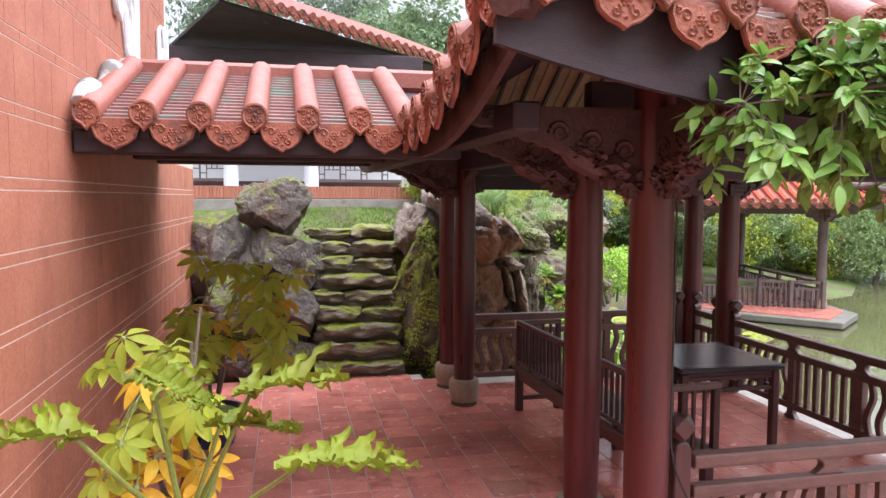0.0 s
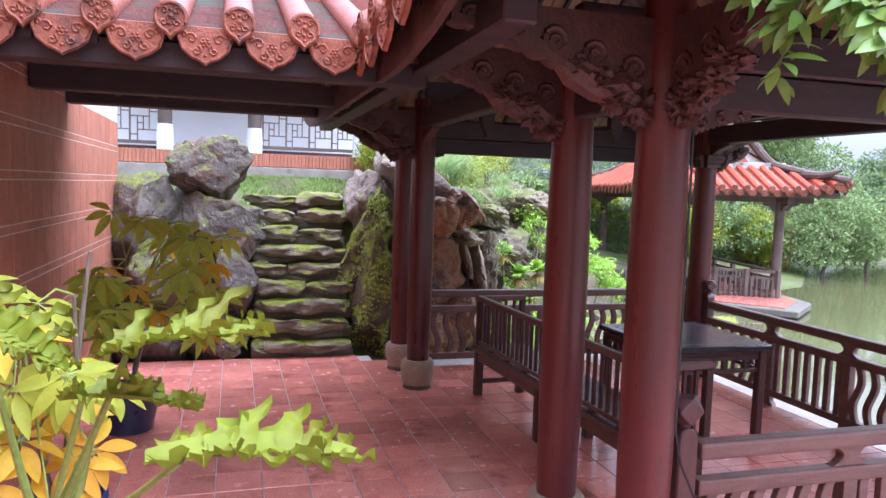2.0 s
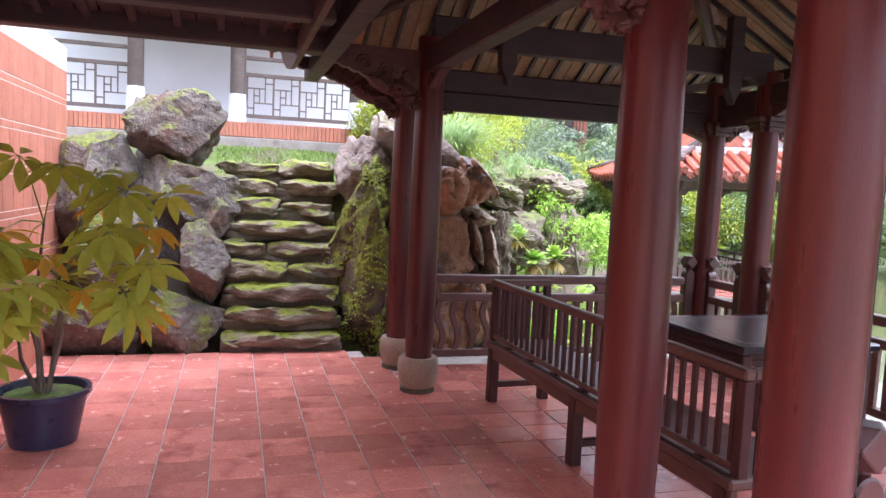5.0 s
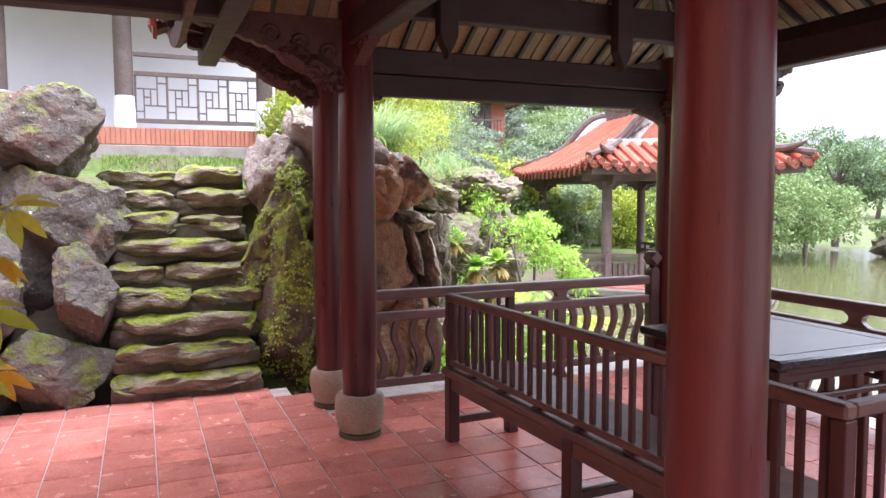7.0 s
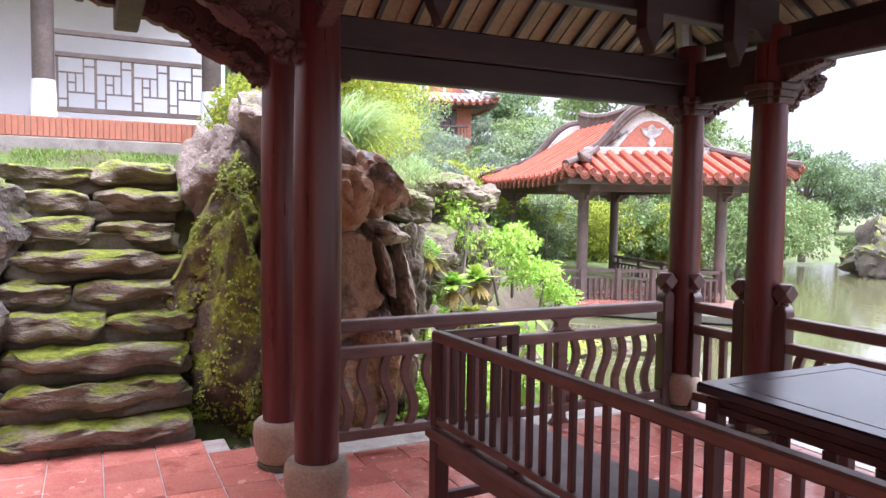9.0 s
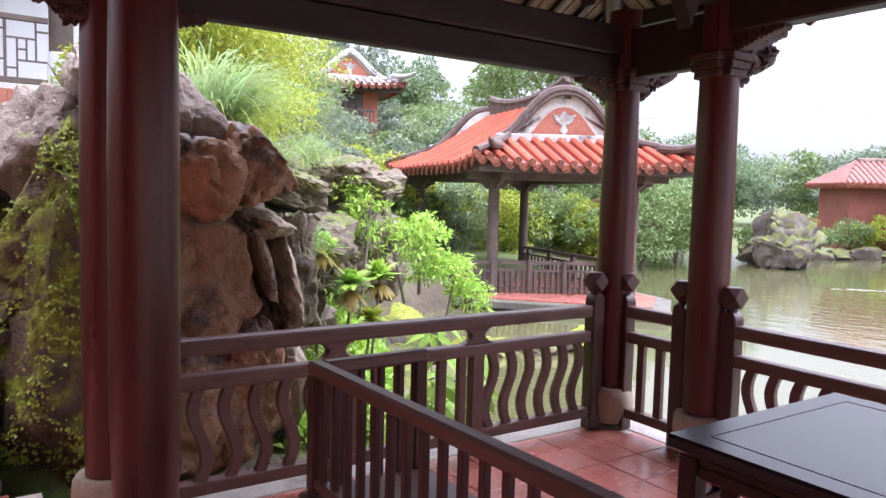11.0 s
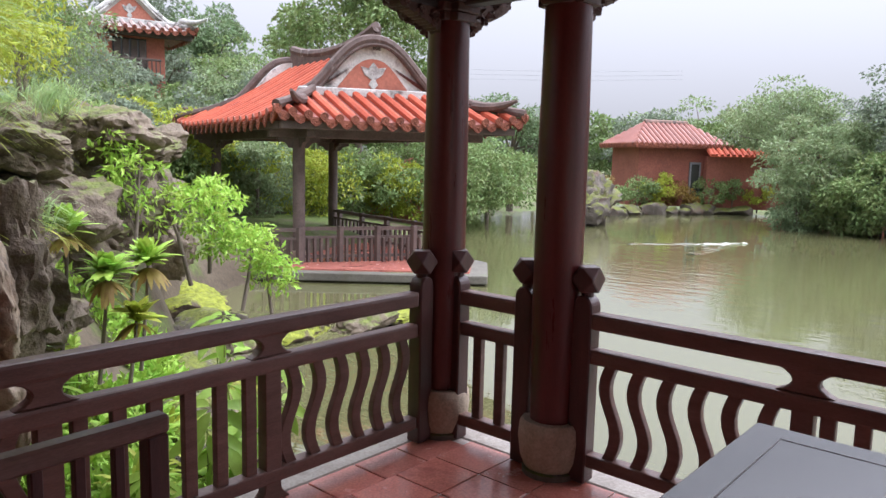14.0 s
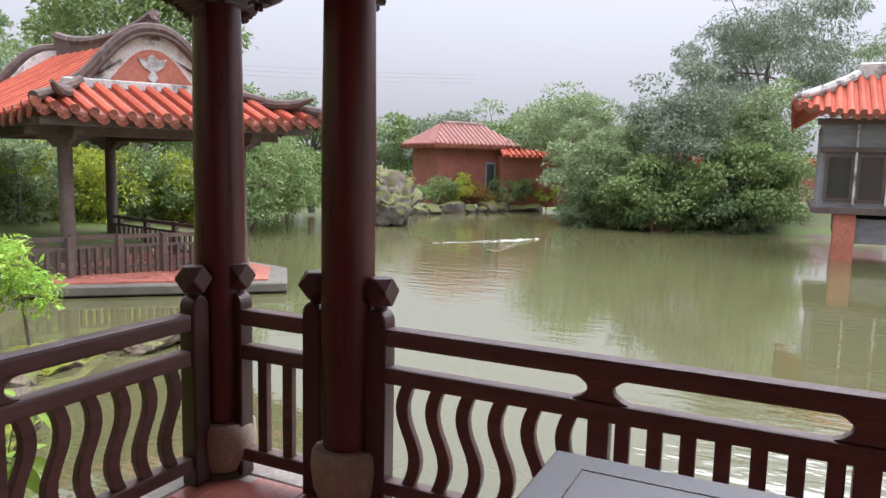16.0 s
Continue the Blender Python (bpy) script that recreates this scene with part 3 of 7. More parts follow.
def build_frame():
    w = 0.07
    for y in (COL_Y[0], COL_Y[3]):
        boxpart("beam", (COL_X[0], COL_X[1], y - w, y + w, 2.68, 2.88), M_BEAM, pavilion, 0.012)
        boxpart("beam", (COL_X[0], COL_X[1], y - w * 0.7, y + w * 0.7, 2.50, 2.676), M_BEAM, pavilion, 0.01)
    for y in (COL_Y[1], COL_Y[2]):
        out = [(0, 0.0), (0.16, 0.0), (0.22, 0.05), (0.28, 0.06), (3.10, 0.06), (3.16, 0.05), (3.22, 0.0), (3.38, 0.0), (3.38, 0.30), (0, 0.30)]
        part("beam", Shape().slab(out, (2.0, y - 0.06, 2.88), (1, 0, 0), (0, 0, 1), (0, 0.12, 0)).mesh("beam", 0.008), M_BEAM, pavilion)
    for x in COL_X:
        boxpart("beam", (x - w, x + w, COL_Y[1], COL_Y[2], 2.70, 2.90), M_BEAM, pavilion, 0.012)
        for a, b in ((COL_Y[0], COL_Y[1]), (COL_Y[2], COL_Y[3])):
            boxpart("beam", (x - 0.05, x + 0.05, a, b, 2.52, 2.86), M_BEAM, pavilion, 0.01)
    # hanging struts with pointed feet on the inner cross beams
    for y in (COL_Y[1] + 0.15, COL_Y[2] - 0.15):
        for x in (2.62, 4.1, 4.85):
            out = [(-0.07, 0.55), (-0.07, -0.10), (-0.045, -0.16), (-0.02, -0.20), (0.0, -0.26), (0.02, -0.20), (0.045, -0.16), (0.07, -0.10), (0.07, 0.55)]
            part("strut", Shape().slab(out, (x, y - 0.05, 2.90), (1, 0, 0), (0, 0, 1), (0, 0.10, 0)).mesh("strut", 0.006), M_BEAM, pavilion)
    # curved tie beams near the east columns
    for y in (COL_Y[1], COL_Y[2]):
        pts = [(4.25 + 0.95 * i / 10, y + 0.2, 2.98 + 0.16 * math.sin(math.pi * i / 10)) for i in range(11)]
        part("curved_tie", Shape().tube(pts, 0.06, 8).mesh("curved_tie", smooth=True), M_BEAM, pavilion)
    # stepped capitals on the outer columns
    for x in COL_X:
        for y in COL_Y:
            for h, r in ((2.44, 0.135), (2.488, 0.152), (2.536, 0.170)) if x > 3 else ():
                q = r * 0.62
                plus = [(-r, -q), (-q, -q), (-q, -r), (q, -r), (q, -q), (r, -q), (r, q), (q, q), (q, r), (-q, r), (-q, q), (-r, q)]
                part("capital", Shape().slab(plus, (x, y, h), (1, 0, 0), (0, 1, 0), (0, 0, 0.047)).mesh("capital", 0.006), M_CARVED, pavilion, "stepped carved capital")
    # carved brackets that carry the eaves
    for x, sgn in ((COL_X[0], -1), (COL_X[1], 1)):
        for y in COL_Y:
            reach = 0.95 if sgn < 0 else 0.55
            bracket(reach, 0.42, (x + sgn * 0.09, y - 0.045, 2.88), (sgn, 0, 0), (0, 0.09, 0), "scalloped carved bracket")
            part("bracket_scroll", Shape().tube([(x + sgn * (0.16 + 0.10 * i), y, 2.52 + 0.035 * i + 0.03 * math.sin(i * 2.1)) for i in range(5)], [0.07, 0.085, 0.06, 0.075, 0.03], 8).mesh("bracket_scroll", smooth=True), M_CARVED, pavilion)
    for y, sgn in ((COL_Y[0], -1), (COL_Y[3], 1)):
        for x in COL_X:
            bracket(0.7, 0.42, (x - 0.045, y + sgn * 0.09, 2.88), (0, sgn, 0), (0.09, 0, 0))
    for y, sgn in ((COL_Y[0], -1), (COL_Y[3], 1), ):
        for x, sx in ((COL_X[0], 1), (COL_X[1], -1)):
            bracket(0.34, 0.13, (x + sx * 0.1, y - 0.04, 2.51), (sx, 0, 0), (0, 0.08, 0))
    for x in COL_X:
        for y, sy in ((COL_Y[1], 1), (COL_Y[2], -1)):
            bracket(0.34, 0.13, (x - 0.04, y + sy * 0.1, 2.71), (0, sy, 0), (0.08, 0, 0))


# ---------------------------------------------------------------- tiled roofs
def drip_meshes(scale=1.0):
    """A hanging drip tile, its raised rim and carving, and a round end cap with carving, at the origin, facing -y."""
    out = [(-0.115, 0.03), (0.115, 0.03), (0.118, -0.02), (0.10, -0.07), (0.06, -0.105), (0.025, -0.118), (0, -0.135), (-0.025, -0.118), (-0.06, -0.105), (-0.10, -0.07), (-0.118, -0.02)]
    d = Shape().slab([(a * scale, b * scale) for a, b in out], (0, 0, 0), (1, 0, 0), (0, 0, 1), (0, 0.02, 0))
    rim = out[1:] + out[:1]
    d.tube([(a * 0.93 * scale, -0.004, b * 0.93 * scale) for a, b in rim], 0.006 * scale, 5)
    for sx in (-1, 1):
        for cx, cz, r0, ph in ((0.058, -0.022, 0.026, 0.4), (0.036, -0.072, 0.022, 2.0), (0.088, -0.006, 0.013, 1.0)):
            pts = [(sx * (cx + r0 * (1 - j / 13) * math.cos(ph + j * 0.62)) * scale, -0.003, (cz + r0 * (1 - j / 13) * math.sin(ph + j * 0.62)) * scale) for j in range(12)]
            d.tube(pts, 0.0062 * scale, 4)
    for i in range(6):
        a = i * math.pi / 3
        d.add(*knob(0.016 * math.cos(a) * scale, -0.004, (-0.036 + 0.016 * math.sin(a)) * scale, 0.010 * scale))
    d.add(*knob(0, -0.006, -0.036 * scale, 0.011 * scale))
    d.add(*knob(0, -0.004, -0.092 * scale, 0.012 * scale))
    c = Shape()
    k = 20
    ring = [(0.072 * math.cos(2 * math.pi * i / k) * scale, 0.072 * math.sin(2 * math.pi * i / k) * scale - (0.022 * scale if i == 15 else 0)) for i in range(k)]
    c.slab(ring, (0, 0, 0), (1, 0, 0), (0, 0, 1), (0, 0.03, 0))
    c.tube([(a * 0.86, -0.004, b * 0.86) for a, b in ring] + [(ring[0][0] * 0.86, -0.004, ring[0][1] * 0.86)], 0.007 * scale, 5)
    for sx in (-1, 1):
        for cx, cz, r0, ph in ((0.026, 0.026, 0.018, 0.3), (0.026, -0.020, 0.018, 2.2)):
            pts = [(sx * (cx + r0 * (1 - j / 13) * math.cos(ph + j * 0.62)) * scale, -0.003, (cz + r0 * (1 - j / 13) * math.sin(ph + j * 0.62)) * scale) for j in range(12)]
            c.tube(pts, 0.0056 * scale, 4)
    for z, r in ((0.030, 0.009), (0.004, 0.016), (-0.030, 0.011), (-0.052, 0.008)):
        c.add(*knob(0, -0.006, z * scale, r * scale))
    return d.mesh("drip_tile", smooth=True), c.mesh("end_cap", smooth=True)


def knob(x, y, z, r):
    vs = [(x, y - r * 0.7, z)] + [(x + r * math.cos(a), y + 0.006, z + r * math.sin(a)) for a in (i * math.pi / 3 for i in range(6))]
    return vs, [(0, i + 1, (i + 1) % 6 + 1) for i in range(6)]


DRIP, CAP = drip_meshes()


def roof_slope(parent, name, eave, up, count, reach, lift=None, radius=0.07, detail=True, mats=(None, None, None), sag=0.0, caps=True, bare=(2.0, 2.0)):
    """One slope of a tiled roof. eave: its two ends; up: the slope's direction, level length and rise along it; count: rows of barrel tiles;
    reach(s): the share of the slope that row s (0 to 1) covers; lift(s): how far the eave turns up."""
    roof_m, pan_m, drip_m = mats
    e0, e1, up = Vector(eave[0]), Vector(eave[1]), Vector(up)
    along = (e1 - e0)
    unit = along.normalized()
    flat = Vector((up.x, up.y, 0)).normalized()
    lift = lift or (lambda s: 0.0)

    def at(s, t, h=0.0):
        p = e0 + along * s + up * t
        p.z += lift(s) * (1 - t) ** 2 - sag * math.sin(math.pi * min(t, 1)) + h
        return p

    slope = part(name, roof_sheet(at, reach, 24, 8).mesh(name), pan_m, parent)
    pitch = along.length / count
    for i in range(count + 1):
        s = i / count
        s = min(max(s, 0.004), 0.996)
        top = reach(s)
        if top > 0.03:
            n = 7
            pts = [at(s, top * j / (n - 1), 0.035) for j in range(n)]
            part("barrel_tiles", Shape().tube(pts, radius, 10 if detail else 7).mesh("barrel_tiles", smooth=True), roof_m, slope)
        if caps and not bare[0] < s < bare[1]:
            p = at(s, 0, 0.03) - flat * 0.035
            rot = Matrix((( unit.x, flat.x, 0, p.x), (unit.y, flat.y, 0, p.y), (unit.z, 0, 1, p.z), (0, 0, 0, 1)))
            k = radius / 0.07
            part("end_cap", CAP, drip_m, slope, at=rot @ Matrix.Diagonal((k, 1, k, 1)))
        if caps and i < count and not bare[0] < (i + 0.5) / count < bare[1]:
            s2 = (i + 0.5) / count
            p = at(s2, 0, -0.035) - flat * 0.012
            rot = Matrix(((unit.x, flat.x, 0, p.x), (unit.y, flat.y, 0, p.y), (unit.z, 0, 1, p.z), (0, 0, 0, 1)))
            k = pitch / 0.285
            part("drip_tile", DRIP, drip_m, slope, at=rot @ Matrix.Diagonal((k, 1, k, 1)))
            if detail and reach(s2) > 0.1:
                lap = Shape()
                n = 16
                for j in range(n):
                    t = reach(s2) * (j + 0.3) / n
                    q = at(s2, t, 0.012 + 0.004)
                    a, b = q - unit * pitch * 0.36, q + unit * pitch * 0.36
                    c = at(s2, min(t + reach(s2) * 1.1 / n, 1), 0.0) - q
                    lap.add([a, b, b + c, a + c, a - Vector((0, 0, 0.016)), b - Vector((0, 0, 0.016))], [(0, 1, 2, 3), (0, 4, 5, 1)])
                part("pan_tiles", lap.mesh("pan_tiles"), pan_m, slope)
    return slope, at


def roof_sheet(at, reach, ns, nt):
    sh, th = Shape(), 0.03
    vs = [at(i / ns, max(reach(min(max(i / ns, 0.002), 0.998)), 0.004) * j / nt, -th * k) for k in (0, 1) for i in range(ns + 1) for j in range(nt + 1)]
    m = nt + 1
    off = (ns + 1) * m
    fs = []
    for i in range(ns):
        for j in range(nt):
            a = i * m + j
            fs += [(a, a + 1, a + m + 1, a + m), (a + off, a + m + off, a + m + 1 + off, a + 1 + off)]
        fs += [(i * m, (i + 1) * m, (i + 1) * m + off, i * m + off)]
    return sh.add(vs, fs)


EAVE_W, EAVE_S, EAVE_E, EAVE_N, RIDGE_Z = 0.76, 2.48, 6.25, 9.75, 4.65
Z_W, Z_S, Z_E, Z_N, Z_CORNER = 2.87, 3.04, 3.16, 3.02, 3.30


def corner_lift(length, where=(True, True), size=0.36, run=1.9):
    def f(s):
        z = 0.0
        if where[0]:
            z += size * max(0, 1 - s * length / run) ** 2
        if where[1]:
            z += size * max(0, 1 - (1 - s) * length / run) ** 2
        return z
    return f


def build_pavilion_roof():
    mats = (M_ROOF, M_PAN, M_DRIP)
    rx, ry0, ry1 = 3.62, 5.3, 7.2
    hip = lambda a, b: (lambda s: min(1.0, s / a, (1 - s) / b))
    lw, le = EAVE_N - EAVE_S, EAVE_E - EAVE_W
    sides = (("roof_west", (EAVE_W, EAVE_N), (EAVE_W, EAVE_S), Z_W, (rx - EAVE_W, 0), lw, (EAVE_N - ry1) / lw, (ry0 - EAVE_S) / lw, 22, True, 46),
             ("roof_south", (EAVE_W, EAVE_S), (EAVE_E, EAVE_S), Z_S, (0, ry0 - EAVE_S), le, (rx - EAVE_W) / le, (EAVE_E - rx) / le, 18, True, 36),
             ("roof_east", (EAVE_E, EAVE_S), (EAVE_E, EAVE_N), Z_E, (rx - EAVE_E, 0), lw, (ry0 - EAVE_S) / lw, (EAVE_N - ry1) / lw, 14, False, 46),
             ("roof_north", (EAVE_E, EAVE_N), (EAVE_W, EAVE_N), Z_N, (0, ry1 - EAVE_N), le, (EAVE_E - rx) / le, (rx - EAVE_W) / le, 12, False, 36))
    for name, a, b, z, run, length, ha, hb, rows, fine, nb in sides:
        e0, e1, up = Vector((*a, z)), Vector((*b, z)), Vector((*run, RIDGE_Z - z))
        reach, lift = hip(ha, hb), corner_lift(length, size=Z_CORNER - z)
        slope, _ = roof_slope(pavilion, name, (e0, e1), up, rows, reach, lift, mats=mats, detail=fine, radius=0.078, bare=(0.11, 0.68) if name == "roof_west" else (2.0, 2.0))
        side = (e1 - e0).normalized() * 0.018

        def under(s, q, h):
            p = e0.lerp(e1, s) + up * q
            p.z += lift(s) * (1 - q) ** 2 - h
            return p
        # bare boards under the tiles and the rafters that carry them
        for i in range(nb):
            s0, s1 = (i + 0.06) / nb, (i + 0.94) / nb
            t = reach((s0 + s1) / 2)
            steps = (0.02, t * 0.33, t * 0.66, t)
            # west and south boards take the dark beam colour to stand for eave shade
            part("board", Shape().strip([under(s0, q, 0.05) for q in steps], [under(s1, q, 0.05) for q in steps], (0, 0, -0.014)).mesh("board"), M_BEAM if name in ("roof_west", "roof_south") else M_BOARD, slope, "board coloured dark for the shade under the eave" if name in ("roof_west", "roof_south") else "bare pale board")
            s = min(max(i / nb, 0.01), 0.99)
            t = reach(s)
            if t > 0.05 and i % 2 == 0:
                pts = [under(s, q, 0.068) for q in (0.03, t * 0.33, t * 0.66, t)]
                part("rafter", Shape().strip([p - side for p in pts], [p + side for p in pts], (0, 0, -0.05)).mesh("rafter"), M_BEAM, slope, "dark rafter")
        drop = {"roof_west": 0.17, "roof_south": 0.30}.get(name, 0.10)
        inward = Vector((*run, 0)).normalized()
        top = [e0.lerp(e1, k / 24) + inward * 0.10 + Vector((0, 0, lift(k / 24) - 0.035)) for k in range(25)]
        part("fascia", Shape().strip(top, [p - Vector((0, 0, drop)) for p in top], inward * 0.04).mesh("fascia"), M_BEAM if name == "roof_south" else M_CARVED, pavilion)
    boxpart("eave_purlin", (1.06, 1.20, 3.3, 9.2, 2.72, 2.86), M_BEAM, pavilion, 0.01)
    boxpart("eave_purlin", (1.9, 5.6, 3.02, 3.14, 2.94, 3.06), M_BEAM, pavilion, 0.01)
    boxpart("eave_purlin", (5.85, 5.97, 3.3, 9.2, 3.02, 3.14), M_BEAM, pavilion, 0.01)
    # hip rafters and the ridge
    for (cx, cy), ry in (((EAVE_W, EAVE_S), ry0), ((EAVE_W, EAVE_N), ry1), ((EAVE_E, EAVE_S), ry0), ((EAVE_E, EAVE_N), ry1)):
        c, r = Vector((cx, cy, Z_CORNER - 0.08)), Vector((rx, ry, RIDGE_Z))
        pts = []
        for i in range(13):
            t = i / 12
            p = c.lerp(r, t)
            p.z += 0.0 if t > 0.6 else 0.06 * (1 - t / 0.6) ** 2 - 0.25 * math.sin(math.pi * min(t / 0.9, 1)) * 0.6
            pts.append(p)
        part("hip_rafter", Shape().tube([p - Vector((0, 0, 0.17)) for p in pts], 0.075, 8).mesh("hip_rafter", smooth=True), M_CARVED, pavilion)
        part("hip_ridge", Shape().tube([p + Vector((0, 0, 0.09)) for p in pts], 0.10, 8).mesh("hip_ridge", smooth=True), M_RIDGE, pavilion)
    boxpart("ridge", (rx - 0.12, rx + 0.12, ry0 - 0.1, ry1 + 0.1, RIDGE_Z - 0.06, RIDGE_Z + 0.35), M_RIDGE, pavilion, 0.02)


# ---------------------------------------------------------------- covered passage between wall and pavilion
def build_passage():
    gal = thing("passage_roof", (-0.2, 6.0, 0), "small tiled roof over the passage between brick wall and pavilion", "roof")
    x0, x1 = WALL_X + 0.01, 1.3
    full = lambda s: 1.0
    mats = (M_ROOF, M_PAN, M_DRIP)
    roof_slope(gal, "roof_slope", ((x0 + 0.10, 4.62, 2.86), (x0 + 0.10 + 6 * 0.322, 4.62, 2.86)), (0, 1.35, 0.50), 6, full, mats=mats, radius=0.08)
    roof_slope(gal, "roof_slope", ((x0 + 0.10 + 6 * 0.322, 7.75, 2.86), (x0 + 0.10, 7.75, 2.86)), (0, -1.55, 0.50), 6, full, mats=mats, detail=False, caps=False)
    boxpart("ridge", (x0, x1, 5.98, 6.22, 3.28, 3.46), M_ROOF, gal, 0.03)
    boxpart("beam", (x0, x1 - 0.15, 7.56, 7.74, 2.725, 2.89), M_BEAM, gal, 0.012)
    boxpart("beam", (x0, x1 - 0.15, 4.70, 4.84, 2.655, 2.80), M_BEAM, gal, 0.012)
    boxpart("beam", (x0, x1 - 0.30, 6.42, 6.58, 2.71, 2.90), M_BEAM, gal, 0.012)
    boxpart("beam", (x0, x1, 6.02, 6.16, 3.02, 3.2), M_BEAM, gal, 0.012)
    sh = Shape()
    for i in range(16):
        xa = x0 + 0.02 + i * 0.155
        for ya, yb in ((4.66, 6.08), (7.72, 6.12)):
            sh.strip([(xa, ya, 2.815), (xa, yb, 3.30)], [(xa + 0.142, ya, 2.815), (xa + 0.142, yb, 3.30)], (0, 0, -0.014))
    # boards in the dark beam colour, standing for the shade under this roof
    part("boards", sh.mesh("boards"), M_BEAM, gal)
    raf = Shape()
    for i in range(9):
        xa = x0 + 0.1 + i * 0.29
        for ya, yb in ((4.66, 6.08), (7.72, 6.12)):
            raf.strip([(xa, ya, 2.80), (xa, yb, 3.285)], [(xa + 0.05, ya, 2.80), (xa + 0.05, yb, 3.285)], (0, 0, -0.05))
    part("rafters", raf.mesh("rafters"), M_BEAM, gal, kind="stuff")
    # the pale plaster flashing that curls down the wall
    pts = [(x0 + 0.05, 4.75 + 1.25 * i / 14, 2.95 + 0.46 * i / 14 + 0.05 * math.sin(i * 0.9)) for i in range(15)]
    part("flashing", Shape().tube(pts, [0.066 + 0.012 * math.sin(i * 0.8) for i in range(15)], 14).mesh("flashing", smooth=True), M_AGED, gal, "white lime flashing, weathered")


def build_wall_ornament():
    """A pale plaster window surround high on the brick wall, with a swan-neck edge."""
    x = WALL_X + 0.004
    pan = thing("plaster_surround", (x, 6.2, 3.5), "pale grey plaster surround with white swan-neck edge on brick wall", "wall trim")
    out = [(5.75, 4.9), (5.80, 4.1), (5.95, 3.75), (6.12, 3.85), (6.22, 3.62), (6.30, 3.42), (6.62, 3.40), (6.66, 4.9)]
    part("panel", Shape().slab(out, (x, 0, 0), (0, 1, 0), (0, 0, 1), (0.012, 0, 0)).mesh("panel"), M_AGED, pan)
    curve = [(5.72, 4.9), (5.76, 4.3), (5.82, 3.98), (5.90, 3.80), (6.0, 3.76), (6.05, 3.92), (6.12, 3.98), (6.20, 3.86), (6.26, 3.62), (6.32, 3.44), (6.40, 3.38)]
    part("edge", Shape().tube([(x + 0.02, a, b) for a, b in curve], 0.030, 8).mesh("edge", smooth=True), M_PLASTER, pan, "white moulded edge")
    part("edge", Shape().tube([(x + 0.02, 6.64, 3.40), (x + 0.02, 6.66, 4.0), (x + 0.02, 6.66, 4.9)], 0.028, 8).mesh("edge", smooth=True), M_PLASTER, pan, "white moulded edge")
    pan = thing("plaster_surround", (x, 8.0, 3.6), "small pale plaster motif on brick wall", "wall trim")
    out = [(7.75, 3.5), (7.75, 4.05), (7.9, 4.12), (8.0, 3.95), (8.1, 4.15), (8.25, 4.2), (8.25, 3.5)]
    part("panel", Shape().slab(out, (x, 0, 0), (0, 1, 0), (0, 0, 1), (0.012, 0, 0)).mesh("panel"), M_AGED, pan)
    part("edge", Shape().tube([(x + 0.02, a, b) for a, b in out], 0.022, 8).mesh("edge", smooth=True), M_PLASTER, pan, "white moulded edge")


# ---------------------------------------------------------------- railings
def s_outline(h, w, bow):
    """An S-shaped baluster seen from the side; bow: how far it swings."""
    left, right = [], []
    for i in range(13):
        t = i / 12
        c = bow * math.sin(2 * math.pi * t)
        left.append((c - w / 2, h * t))
        right.append((c + w / 2, h * t))
    return left + right[::-1]


